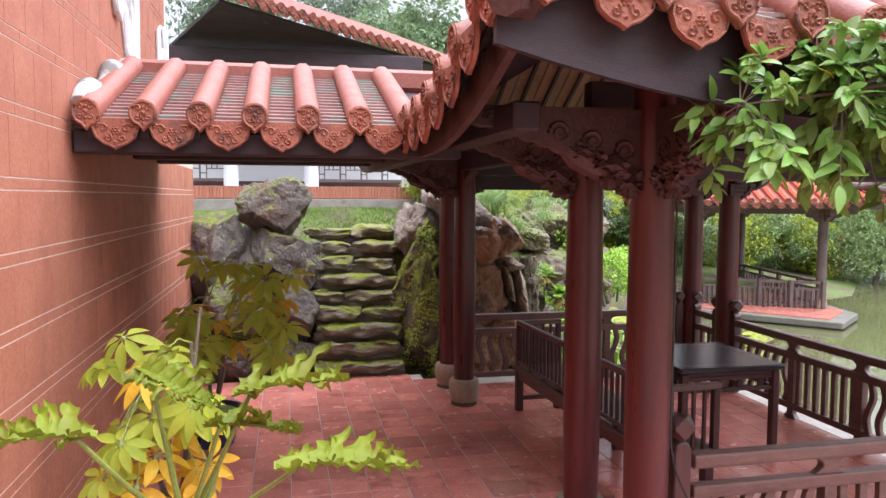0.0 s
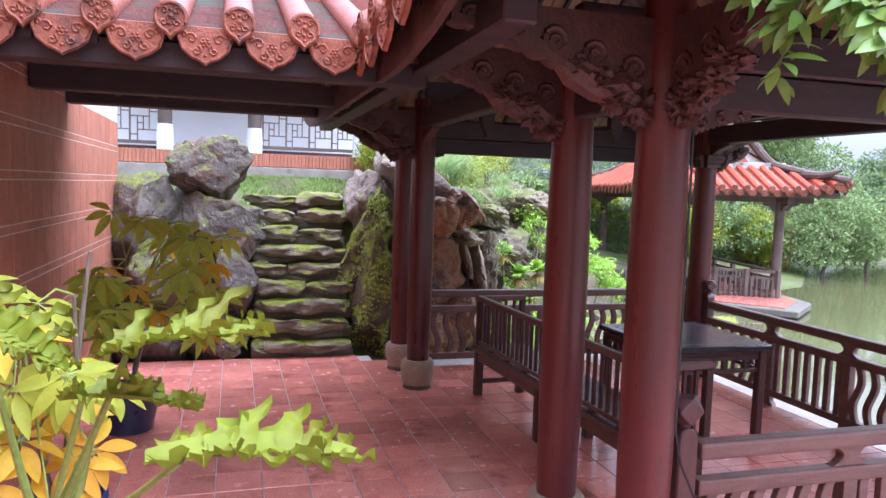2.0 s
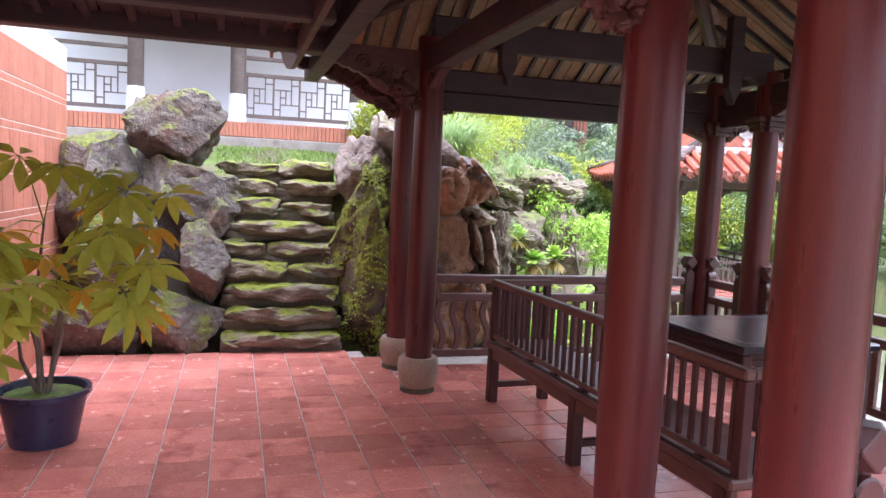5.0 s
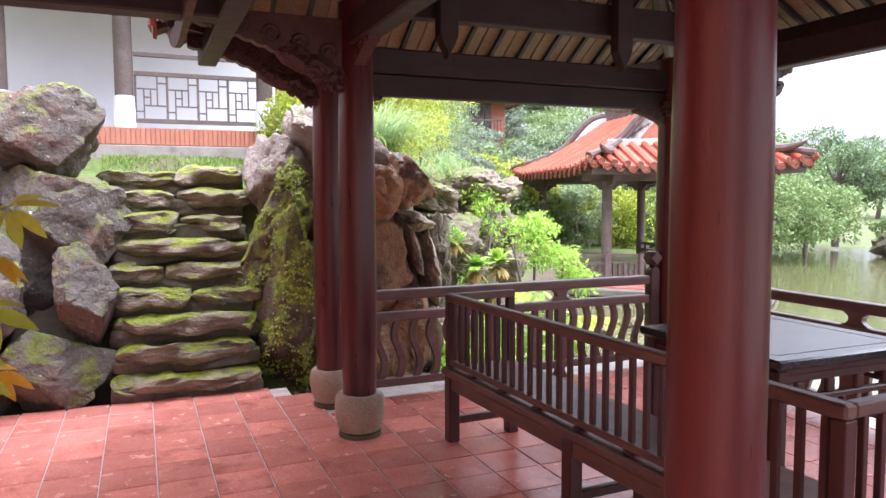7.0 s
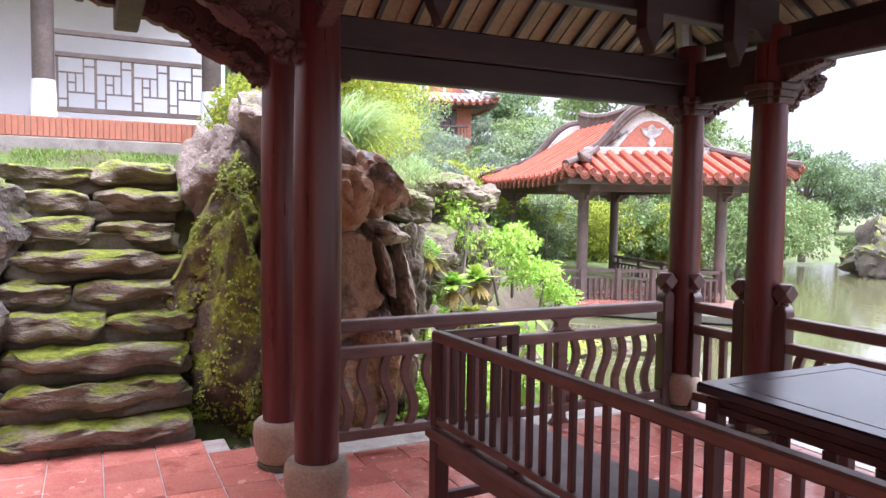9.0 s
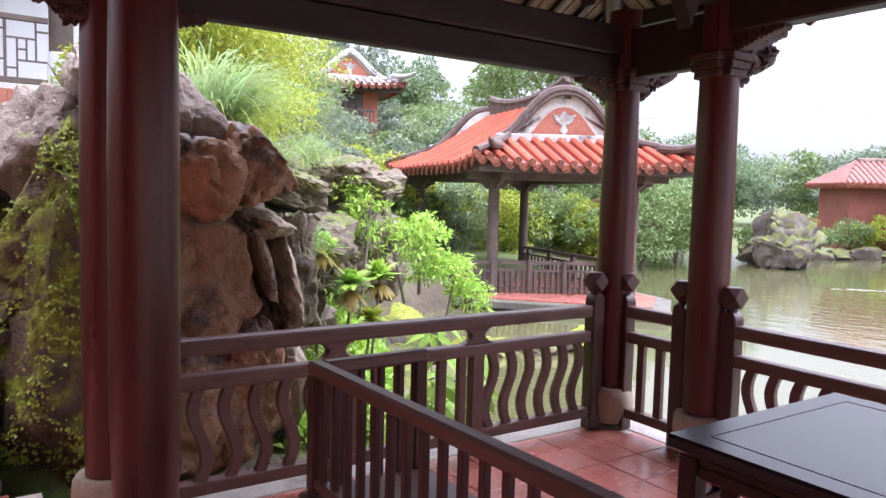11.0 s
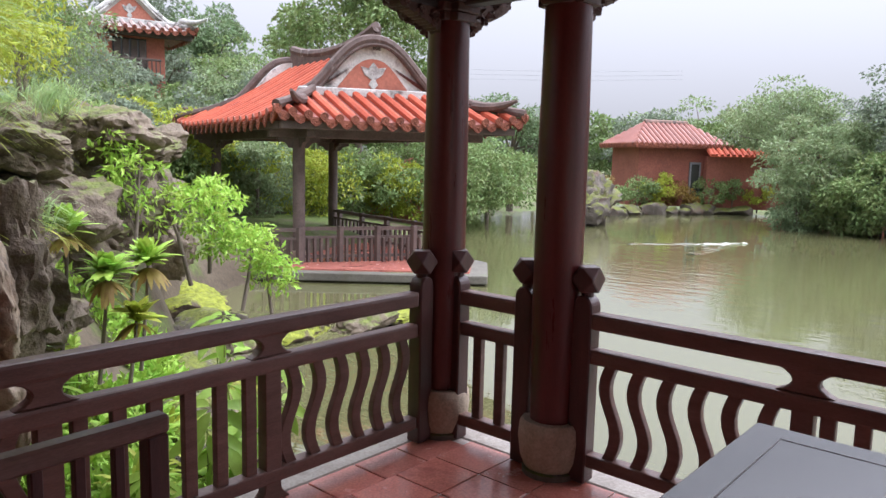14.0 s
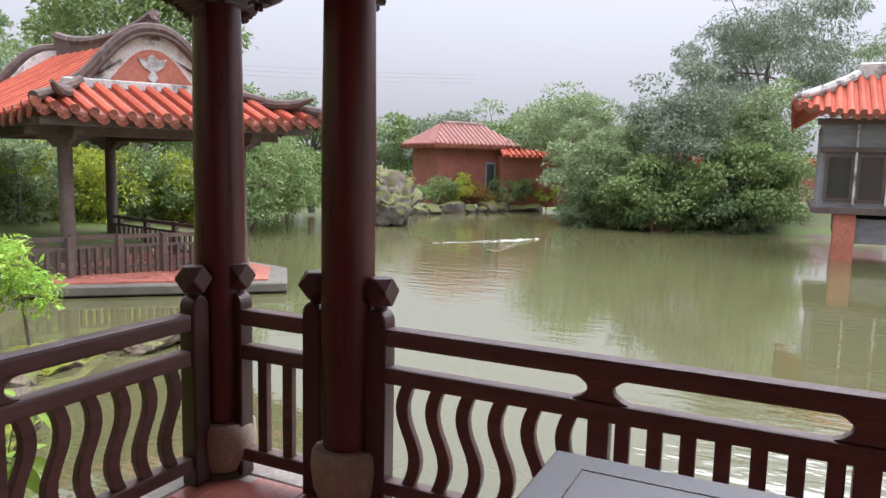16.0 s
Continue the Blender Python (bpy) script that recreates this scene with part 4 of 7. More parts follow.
def railing(name, a, b, sections, label, ends=(True, True), sag=1):
    """A railing from a to b: handrail, middle and bottom rail, posts between the sections, and straight or S-shaped balusters."""
    a, b = Vector((*a, 0)), Vector((*b, 0))
    u = (b - a).normalized()
    n = Vector((-u.y, u.x, 0))
    length = (b - a).length
    rail = thing(name, (a + b) / 2, label, "railing", "pavilion railings")
    m = Matrix(((u.x, n.x, 0, a.x), (u.y, n.y, 0, a.y), (0, 0, 1, 0), (0, 0, 0, 1)))
    def bar(nm, x0, x1, t, z0, z1, bev=0.008, y=0.0):
        return part(nm, Shape().box(x0, x1, y - t, y + t, z0, z1, m).mesh(nm, bev, segments=2), M_WOOD_H, rail)
    bar("handrail", 0, length, 0.046, 0.825, 0.912, 0.018)
    bar("middle_rail", 0, length, 0.040, 0.645, 0.725, 0.014)
    bar("bottom_rail", 0, length, 0.038, 0.095, 0.165, 0.01)
    total = sum(w for _, w, _ in sections)
    x = 0.0
    for i, (style, w, count) in enumerate(sections):
        w = w * length / total
        if i:
            bar("mid_post", x - 0.044, x + 0.044, 0.036, 0.16, 0.66, 0.005)
            out = [(-0.12, 0.105), (-0.085, 0.09), (-0.06, 0.07), (-0.052, 0.052), (-0.06, 0.034), (-0.085, 0.014), (-0.12, 0), (0.12, 0), (0.085, 0.014), (0.06, 0.034), (0.052, 0.052), (0.06, 0.07), (0.085, 0.09), (0.12, 0.105)]
            part("spacer", Shape().slab(out, m @ Vector((x, -0.03, 0.725)), u, (0, 0, 1), n * 0.06).mesh("spacer", 0.006), M_WOOD_H, rail)
            foot = [(-0.10, 0), (0.10, 0), (0.05, 0.05), (0.045, 0.105), (-0.045, 0.105), (-0.05, 0.05)]
            part("foot", Shape().slab(foot, m @ Vector((x, -0.03, 0.0)), u, (0, 0, 1), n * 0.06).mesh("foot", 0.005), M_WOOD_H, rail)
        for k in range(count):
            cx = x + w * (k + 0.75) / (count + 0.5)
            if style == "s":
                out = s_outline(0.50, 0.064, 0.036 if i == 0 else -0.036)
            else:
                out = [(-0.030, 0), (0.030, 0), (0.030, 0.50), (-0.030, 0.50)]
            part("baluster", Shape().slab(out, m @ Vector((cx, -0.021, 0.16)), u, (0, 0, 1), n * 0.042).mesh("baluster", 0.004), M_WOOD_H, rail)
        x += w
    return rail


def newel(x, y, across=(1, 0)):
    """A newel post with a round-shouldered shaft and a knob of eight triangles and six squares."""
    post = thing("newel_post", (x, y, 0), "dark wooden newel post with a faceted knob", "post", "newel posts")
    u = Vector((*across, 0))
    w = Vector((-u.y, u.x, 0))
    side = [(-0.055, 0.004), (0.055, 0.004), (0.055, 0.93)]
    side += [(0.055 * math.cos(k * math.pi / 12), 0.93 + 0.065 * math.sin(k * math.pi / 12)) for k in range(1, 12)] + [(-0.055, 0.93)]
    part("shaft", Shape().slab(side, Vector((x, y, 0)) - w * 0.05, u, (0, 0, 1), w * 0.10).mesh("shaft", 0.008), M_WOOD, post)
    part("neck", Shape().lathe([(0.030, 0.985), (0.034, 1.0), (0.030, 1.02)], x, y, 12).mesh("neck"), M_WOOD, post)
    r, c = 0.066, Vector((x, y, 1.078))
    vs = [c + Vector(q) * r for q in itertools.product((-1, 0, 1), repeat=3) if sum(map(abs, q)) == 2]
    bm = bmesh.new()
    for q in vs:
        bm.verts.new(q)
    bmesh.ops.convex_hull(bm, input=bm.verts)
    bmesh.ops.dissolve_limit(bm, angle_limit=0.05, verts=bm.verts, edges=bm.edges)
    bmesh.ops.bevel(bm, geom=list(bm.edges), offset=0.004, segments=1, affect='EDGES')
    me = bpy.data.meshes.new("knob")
    bm.to_mesh(me)
    bm.free()
    part("knob", me, M_WOOD, post)


def build_railings():
    railing("railing", (2.14, 8.81), (5.15, 8.80), [("s", 1.02, 6), ("i", 0.98, 6), ("s", 0.98, 6)], "dark wooden railing with curved and straight balusters above the pond bank")
    railing("railing", (5.42, 7.78), (5.42, 4.86), [("s", 1.01, 6), ("i", 0.96, 7), ("s", 0.95, 6)], "dark wooden railing with curved balusters along the pond side")
    railing("railing", (2.30, 3.70), (5.10, 3.70), [("s", 1, 6), ("i", 1.0, 6), ("s", 1, 6)], "weathered brown railing across the near end of the pavilion")
    for y0, y1 in ((8.64, 8.24), (4.36, 3.94)):
        railing("railing", (5.41, y0), (5.41, y1), [("i", 1, 2)], "short dark railing between paired columns")
    for x, y, across in ((5.21, 8.80, (1, 0)), (5.41, 8.69, (0, 1)), (5.41, 8.19, (0, 1)), (5.42, 7.83, (0, 1)), (5.42, 4.80, (0, 1)), (5.41, 4.41, (0, 1)), (5.41, 3.89, (0, 1)), (5.21, 3.70, (1, 0)), (2.22, 3.70, (1, 0))):
        newel(x, y, across)


# ---------------------------------------------------------------- bench and table
def build_bench():
    b = thing("bench", (2.78, 6.2, 0), "dark wooden bench with slatted back and slatted arms", "bench")
    x0, x1, y0, y1 = 2.49, 3.06, 4.71, 7.68
    boxpart("seat", (x0, x1, y0, y1, 0.455, 0.51), M_WOOD_H, b, 0.012)
    boxpart("apron", (x0 + 0.02, x0 + 0.06, y0 + 0.02, y1 - 0.02, 0.37, 0.454), M_WOOD_H, b, 0.005)
    boxpart("apron", (x1 - 0.06, x1 - 0.02, y0 + 0.02, y1 - 0.02, 0.38, 0.454), M_WOOD_H, b, 0.005)
    for y in (y0 + 0.05, 6.16, y1 - 0.12):
        for x in (x0 + 0.01, x1 - 0.09):
            boxpart("leg", (x, x + 0.08, y, y + 0.08, 0, 0.453), M_WOOD, b, 0.006)
        boxpart("stretcher", (x0 + 0.09, x1 - 0.09, y + 0.02, y + 0.06, 0.12, 0.17), M_WOOD, b, 0.004)
    bx = x0 + 0.065
    boxpart("back_rail", (bx - 0.03, bx + 0.03, y0, y1, 0.965, 1.02), M_WOOD_H, b, 0.01)
    boxpart("lower_rail", (bx - 0.022, bx + 0.022, y0 + 0.05, y1 - 0.05, 0.528, 0.565), M_WOOD_H, b, 0.005)
    for y in (y0 + 0.028, y1 - 0.028):
        boxpart("corner_post", (bx - 0.028, bx + 0.028, y - 0.028, y + 0.028, 0.511, 0.965), M_WOOD, b, 0.004)
    n = 30
    for i in range(n):
        y = y0 + 0.09 + (y1 - y0 - 0.18) * i / (n - 1)
        boxpart("slat", (bx - 0.013, bx + 0.013, y - 0.014, y + 0.014, 0.566, 0.965), M_WOOD, b, 0.003)
        if i % 4 == 2:
            boxpart("block", (bx - 0.03, bx + 0.03, y - 0.03, y + 0.03, 0.511, 0.527), M_WOOD, b, 0.003)
    for y in (y0 + 0.03, y1 - 0.03):
        boxpart("arm_rail", (bx + 0.03, x1, y - 0.026, y + 0.026, 0.967, 1.018), M_WOOD_H, b, 0.008)
        boxpart("arm_post", (x1 - 0.06, x1 - 0.005, y - 0.026, y + 0.026, 0.511, 0.967), M_WOOD, b, 0.004)
        for k in range(4):
            x = bx + 0.10 + k * 0.093
            boxpart("slat", (x - 0.013, x + 0.013, y - 0.013, y + 0.013, 0.511, 0.967), M_WOOD, b, 0.003)


    # the bench stands a little askew to the columns
    pivot = Matrix.Translation((2.50, 7.68, 0))
    b.matrix_basis = pivot @ Matrix.Rotation(radians(2.4), 4, 'Z') @ pivot.inverted() @ b.matrix_basis


def build_table():
    x0, x1, y0, y1, h = 3.37, 4.42, 5.62, 6.66, 0.90
    t = thing("table", ((x0 + x1) / 2, (y0 + y1) / 2, 0), "square black varnished tea table with open fretwork apron", "table")
    boxpart("tabletop", (x0, x1, y0, y1, h - 0.05, h), M_TABLE, t, 0.01)
    for dims in ((x0 + 0.10, x1 - 0.10, y0 + 0.10, y0 + 0.104, h, h + 0.0015), (x0 + 0.10, x1 - 0.10, y1 - 0.104, y1 - 0.10, h, h + 0.0015),
                 (x0 + 0.10, x0 + 0.104, y0 + 0.10, y1 - 0.10, h, h + 0.0015), (x1 - 0.104, x1 - 0.10, y0 + 0.10, y1 - 0.10, h, h + 0.0015)):
        boxpart("inlay_line", dims, M_WOOD, t, 0)
    boxpart("waist", (x0 + 0.05, x1 - 0.05, y0 + 0.05, y1 - 0.05, h - 0.09, h - 0.05), M_WOOD, t, 0.004)
    for x in (x0 + 0.03, x1 - 0.10):
        for y in (y0 + 0.03, y1 - 0.10):
            boxpart("leg", (x, x + 0.07, y, y + 0.07, 0, h - 0.06), M_WOOD, t, 0.008)
    for z, hh in ((h - 0.13, 0.04), (h - 0.235, 0.03)):
        for y in (y0 + 0.045, y1 - 0.085):
            boxpart("apron", (x0 + 0.10, x1 - 0.10, y, y + 0.04, z, z + hh), M_WOOD, t, 0.005)
        for x in (x0 + 0.045, x1 - 0.085):
            boxpart("apron", (x, x + 0.04, y0 + 0.10, y1 - 0.10, z, z + hh), M_WOOD, t, 0.005)
    for f in (0.2, 0.4, 0.6, 0.8):
        for y in (y0 + 0.05, y1 - 0.08):
            x = x0 + (x1 - x0) * f
            boxpart("strut", (x - 0.03, x + 0.03, y, y + 0.03, h - 0.205, h - 0.13), M_WOOD, t, 0.008)
        for x in (x0 + 0.05, x1 - 0.08):
            y = y0 + (y1 - y0) * f
            boxpart("strut", (x, x + 0.03, y - 0.03, y + 0.03, h - 0.205, h - 0.13), M_WOOD, t, 0.008)


# ---------------------------------------------------------------- rocks and stone steps
def rock_mesh(centre, size, seed, cuts=14, rough=0.10, res=5, lean=0):
    """A boulder: a ball cut by many planes, then broken up by coarse and fine noise."""
    rnd = random.Random(seed)
    bm = bmesh.new()
    bmesh.ops.create_icosphere(bm, subdivisions=res, radius=1.0)
    co = np.array([v.co for v in bm.verts]) * 1.12
    for _ in range(cuts):
        d = np.array([rnd.gauss(0, 1), rnd.gauss(0, 1), rnd.gauss(0, 1)])
        d /= np.linalg.norm(d)
        over = np.maximum(co @ d - rnd.uniform(0.58, 0.86), 0)
        co -= np.outer(over, d) * 0.97
    mean = (size[0] * size[1] * size[2]) ** (1 / 3)
    off = Vector((seed * 3.17, seed * 1.31, seed * 0.77))
    turn = Matrix.Rotation(radians(lean), 3, 'Y')
    for v, p in zip(bm.verts, co):
        q = Vector((p[0] * size[0], p[1] * size[1], p[2] * size[2])) / mean + off
        k = 1 + rough * noise.fractal(q * 1.7, 1.0, 2.0, 4) + rough * 0.5 * noise.fractal(q * 5, 0.9, 2.0, 4) - rough * 0.7 * max(0.0, 0.18 - abs(noise.noise(q * 2.3))) / 0.18
        v.co = turn @ Vector((p[0] * k * size[0], p[1] * k * size[1], p[2] * k * size[2])) * 1.16 + Vector(centre)
    me = bpy.data.meshes.new("boulder")
    bm.to_mesh(me)
    bm.free()
    me.polygons.foreach_set("use_smooth", [True] * len(me.polygons))
    me.set_sharp_from_angle(angle=radians(50))
    return me


def boulder(centre, size, seed, material, label, cuts=14, rough=0.10, res=5, name="boulder", category="rock", lean=0):
    me = rock_mesh(centre, size, seed, cuts, rough, res, lean)
    me.materials.append(material)
    return tagged(new(name, me), label, category)


def creeper(rock, count, seed, size=0.026):
    """Small leaves that cling to a rock."""
    rng = np.random.default_rng(seed)
    vs = np.array([v.co for v in rock.data.vertices])
    ns = np.array([v.normal for v in rock.data.vertices])
    w = np.array([max(0.0, 0.5 + noise.noise(Vector(p) * 3.0 + Vector((seed, 0, 0)))) for p in vs]) ** 3 * (ns[:, 1] < 0.5)
    pick = rng.choice(len(vs), count, p=w / w.sum())
    pos = vs[pick] + ns[pick] * 0.008 + rng.normal(size=(count, 3)) * 0.008
    ways = rng.normal(size=(count, 3)) * 0.6 + np.array([0, 0, -0.7]) + ns[pick] * 0.4
    me = leaf_mesh("creeper", pos, ways, ns[pick], size, size * 0.75, rng.uniform(0.5, 1.3, count))
    part("creeper", me, M_LEAF_MOSS, rock, "small creeping leaves", kind="stuff")


def build_rocks():
    grey = "grey boulder blotched with lichen and moss"
    for c, s, seed in (((-0.16, 10.35, 2.27), (0.50, 0.42, 0.37), 3), ((-0.12, 10.38, 1.50), (0.58, 0.46, 0.52), 8), ((-0.90, 10.35, 1.68), (0.44, 0.44, 0.62), 5),
                       ((0.16, 9.86, 0.84), (0.29, 0.28, 0.38), 12), ((-0.12, 9.72, 0.26), (0.44, 0.28, 0.36), 14), ((-0.70, 9.90, 0.86), (0.48, 0.36, 0.48), 17),
                       ((-0.92, 9.80, 0.22), (0.42, 0.32, 0.40), 21), ((-0.45, 10.3, 1.15), (0.5, 0.4, 0.5), 24), ((0.18, 10.2, 1.3), (0.24, 0.3, 0.4), 26)):
        boulder(c, s, seed, M_ROCK, grey)
    moss = "tall boulder thickly covered with moss and creeper beside the steps"
    boulder((1.90, 10.55, 1.78), (0.27, 0.30, 0.62), 31, M_ROCK_BARE, "bare pointed grey-brown rock above the mossy boulders", rough=0.12, lean=6)
    for i, (c, sz, seed, lean) in enumerate((((1.86, 10.24, 1.34), (0.27, 0.34, 0.70), 36, 24), ((1.94, 9.94, 0.62), (0.33, 0.32, 0.80), 33, 5))):
        creeper(boulder(c, sz, seed, M_ROCK_MOSS, moss, rough=0.14, lean=lean), (2600, 2800)[i], i)
    brown = "brown overhanging rock with deep eroded clefts"
    crust = "brown rock crusted with pale lichen beside dark clefts"
    for c, sz, seed, cuts, m, lean in (((2.50, 10.38, 2.16), (0.62, 0.46, 0.27), 41, 9, M_ROCK_BARE, 46), ((3.08, 10.02, 1.80), (0.33, 0.34, 0.23), 43, 9, M_ROCK_BROWN, 26), ((2.66, 9.98, 1.74), (0.30, 0.32, 0.26), 49, 8, M_ROCK_BROWN, -8),
                                      ((2.72, 10.22, 0.95), (0.50, 0.42, 0.62), 53, 7, M_ROCK_BROWN, 4), ((2.52, 10.16, 0.30), (0.56, 0.42, 0.56), 45, 8, M_ROCK_BROWN, 0), ((2.98, 10.14, 0.30), (0.30, 0.36, 0.55), 54, 9, M_ROCK_BROWN, 0),
                                      ((3.40, 10.24, 0.92), (0.13, 0.26, 0.36), 47, 9, M_ROCK_CRUST, -4), ((3.36, 10.26, 0.25), (0.17, 0.28, 0.55), 55, 9, M_ROCK_CRUST, 0), ((3.17, 10.03, 1.12), (0.05, 0.12, 0.28), 56, 6, M_ROCK_CRUST, -16), ((3.18, 10.06, 1.44), (0.20, 0.22, 0.10), 57, 8, M_ROCK_CRUST, 12),
                                      # a rock coloured dark to stand for the shade deep in the cleft
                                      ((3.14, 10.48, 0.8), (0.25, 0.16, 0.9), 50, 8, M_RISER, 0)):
        boulder(c, sz, seed, m, crust if m is M_ROCK_CRUST else brown, cuts=cuts, rough=0.11, lean=lean)
    # the shelf of pale rocks that steps up behind the bank plants
    for i, (c, sz, lean) in enumerate((((3.66, 11.0, 0.95), (0.26, 0.34, 0.62), 0), ((4.10, 12.2, 1.66), (0.60, 0.46, 0.17), 4), ((4.55, 12.7, 1.15), (0.50, 0.40, 0.36), -5), ((5.45, 13.4, 1.85), (0.46, 0.46, 0.30), 3), ((6.1, 13.9, 1.72), (0.42, 0.45, 0.24), -6),
                                      ((6.35, 14.4, 1.15), (0.5, 0.5, 0.4), 8), ((5.5, 13.5, 1.0), (0.45, 0.40, 0.42), 0), ((6.9, 15.2, 0.55), (0.5, 0.4, 0.5), -4), ((4.0, 11.6, 0.55), (0.35, 0.36, 0.36), 6))):
        boulder(c, sz, 610 + i, M_ROCK_PALE, "weathered pale rock shelf above the bank plants", rough=0.16, lean=lean)
    # flat stones under the edge of the far platform
    for i, (x, y, sz) in enumerate(((7.6, 13.3, 0.62), (8.6, 13.0, 0.50), (9.4, 12.9, 0.40), (6.2, 12.2, 0.55), (5.7, 11.5, 0.50), (6.7, 12.9, 0.45), (10.0, 13.4, 0.42), (5.2, 11.0, 0.42))):
        boulder((x, y, WATER + 0.06), (sz, sz * 0.62, sz * 0.34), 640 + i, M_ROCK_MOSS if i % 2 == 0 else M_ROCK_PALE, "flat mossy boulder at the water's edge", rough=0.12)
    rnd = random.Random(7)
    for i in range(34):
        t = rnd.random()
        x, y = 3.7 + 2.9 * t + rnd.uniform(-0.3, 0.4), 11.6 + 4.6 * t + rnd.uniform(-0.5, 0.9)
        s = rnd.uniform(0.20, 0.40) * (1 + 0.5 * t)
        z = float(land(np.array([x]), np.array([y]))[0])
        boulder((x, y, z + s * 0.15), (s * 1.3, s, s * 0.7), 351 + i, M_ROCK_PALE, "weathered pale rock on the garden slope", rough=0.2, res=4)
    for i in range(18):
        t = rnd.random()
        x, y = 4.75 + 3.0 * t + rnd.uniform(-0.15, 0.25), 10.6 + 5.4 * t + rnd.uniform(-0.4, 0.5)
        s = rnd.uniform(0.16, 0.40)
        boulder((x, y, WATER + s * 0.25), (s * 1.4, s, s * 0.55), 90 + i, M_ROCK_MOSS if i % 3 == 0 else M_ROCK, "flat stone at the water's edge, patched with moss", res=4)
    for i, (x, y, s) in enumerate(((25.2, 19.6, 0.9), (26.2, 19.9, 1.2), (27.2, 20.3, 0.8), (26.6, 20.4, 1.3))):
        boulder((x, y, WATER + s * 0.5), (s, s * 0.8, s * 0.9), 120 + i, M_ROCK, "jagged grey rock standing in the pond", rough=0.25, res=4)
    for i in range(14):
        s = rnd.uniform(0.3, 0.6)
        x, y = 29.0 + 0.62 * i, 22.0 - 0.12 * i * (1 + 0.12 * i) + rnd.uniform(-0.2, 0.2)
        boulder((x, y, WATER + 0.1), (s * 1.6, s, s * 0.6), 130 + i, M_ROCK, "pale stone edging the far bank", res=3)


def worn_block(x0, x1, y0, y1, z0, z1, seed, power=7, amount=(0.04, 0.07, 0.03), cuts=12):
    """A rough stone block with rounded, uneven edges."""
    bm = bmesh.new()
    bmesh.ops.create_cube(bm, size=1.0)
    bmesh.ops.subdivide_edges(bm, edges=bm.edges, cuts=cuts, use_grid_fill=True)
    for v in bm.verts:
        c = v.co * 2
        r = (abs(c.x) ** power + abs(c.y) ** power + abs(c.z) ** power) ** (1 / power)
        c = c / max(r, 1e-6) * max(abs(c.x), abs(c.y), abs(c.z))
        p = Vector(((x0 + x1) / 2 + c.x * (x1 - x0) / 2, (y0 + y1) / 2 + c.y * (y1 - y0) / 2, (z0 + z1) / 2 + c.z * (z1 - z0) / 2))
        q = Vector((p.x * 3 + seed, p.y * 3, p.z * 6))
        f = noise.fractal(q, 0.9, 2.0, 5)
        g = noise.fractal(q + Vector((31, 7, 3)), 0.9, 2.0, 5)
        p += Vector((amount[0] * g, amount[1] * f - 0.03 * abs(noise.noise(Vector((p.x * 2.2, seed, 1)))) * (c.y < 0), amount[2] * g))
        v.co = p
    me = bpy.data.meshes.new("step")
    bm.to_mesh(me)
    bm.free()
    me.polygons.foreach_set("use_smooth", [True] * len(me.polygons))
    return me


def build_stone_steps():
    flight = thing("stone_steps", (0.92, 9.5, 0), "rough mossy stone steps climbing between boulders", "steps")
    rnd = random.Random(9)
    for k in range(9):
        y, z = 9.45 + 0.14 * k, 0.22 * (k + 1)
        x0, x1 = 0.30 + rnd.uniform(-0.06, 0.10), 1.58 + rnd.uniform(-0.08, 0.05)
        cutx = [x0, x1] if k in (0, 1, 2, 5) else [x0, x0 + (x1 - x0) * rnd.uniform(0.30, 0.68), x1]
        for a, b in zip(cutx, cutx[1:]):
            dz = rnd.uniform(-0.03, 0.015)
            part("step", worn_block(a, b, y + rnd.uniform(-0.02, 0.03), y + 0.38, z - 0.175, z + dz, rnd.uniform(0, 90), 4, (0.045, 0.13, 0.045)), M_STEP, flight)
        # recessed riser, its dark colour standing for shade under the tread
        part("riser", worn_block(0.34, 1.56, y + 0.07, y + 0.40, z - 0.26, z - 0.10, rnd.uniform(0, 90), 8, (0.03, 0.05, 0.03)), M_RISER, flight, "recessed riser stone, coloured dark for the shade of the tread")
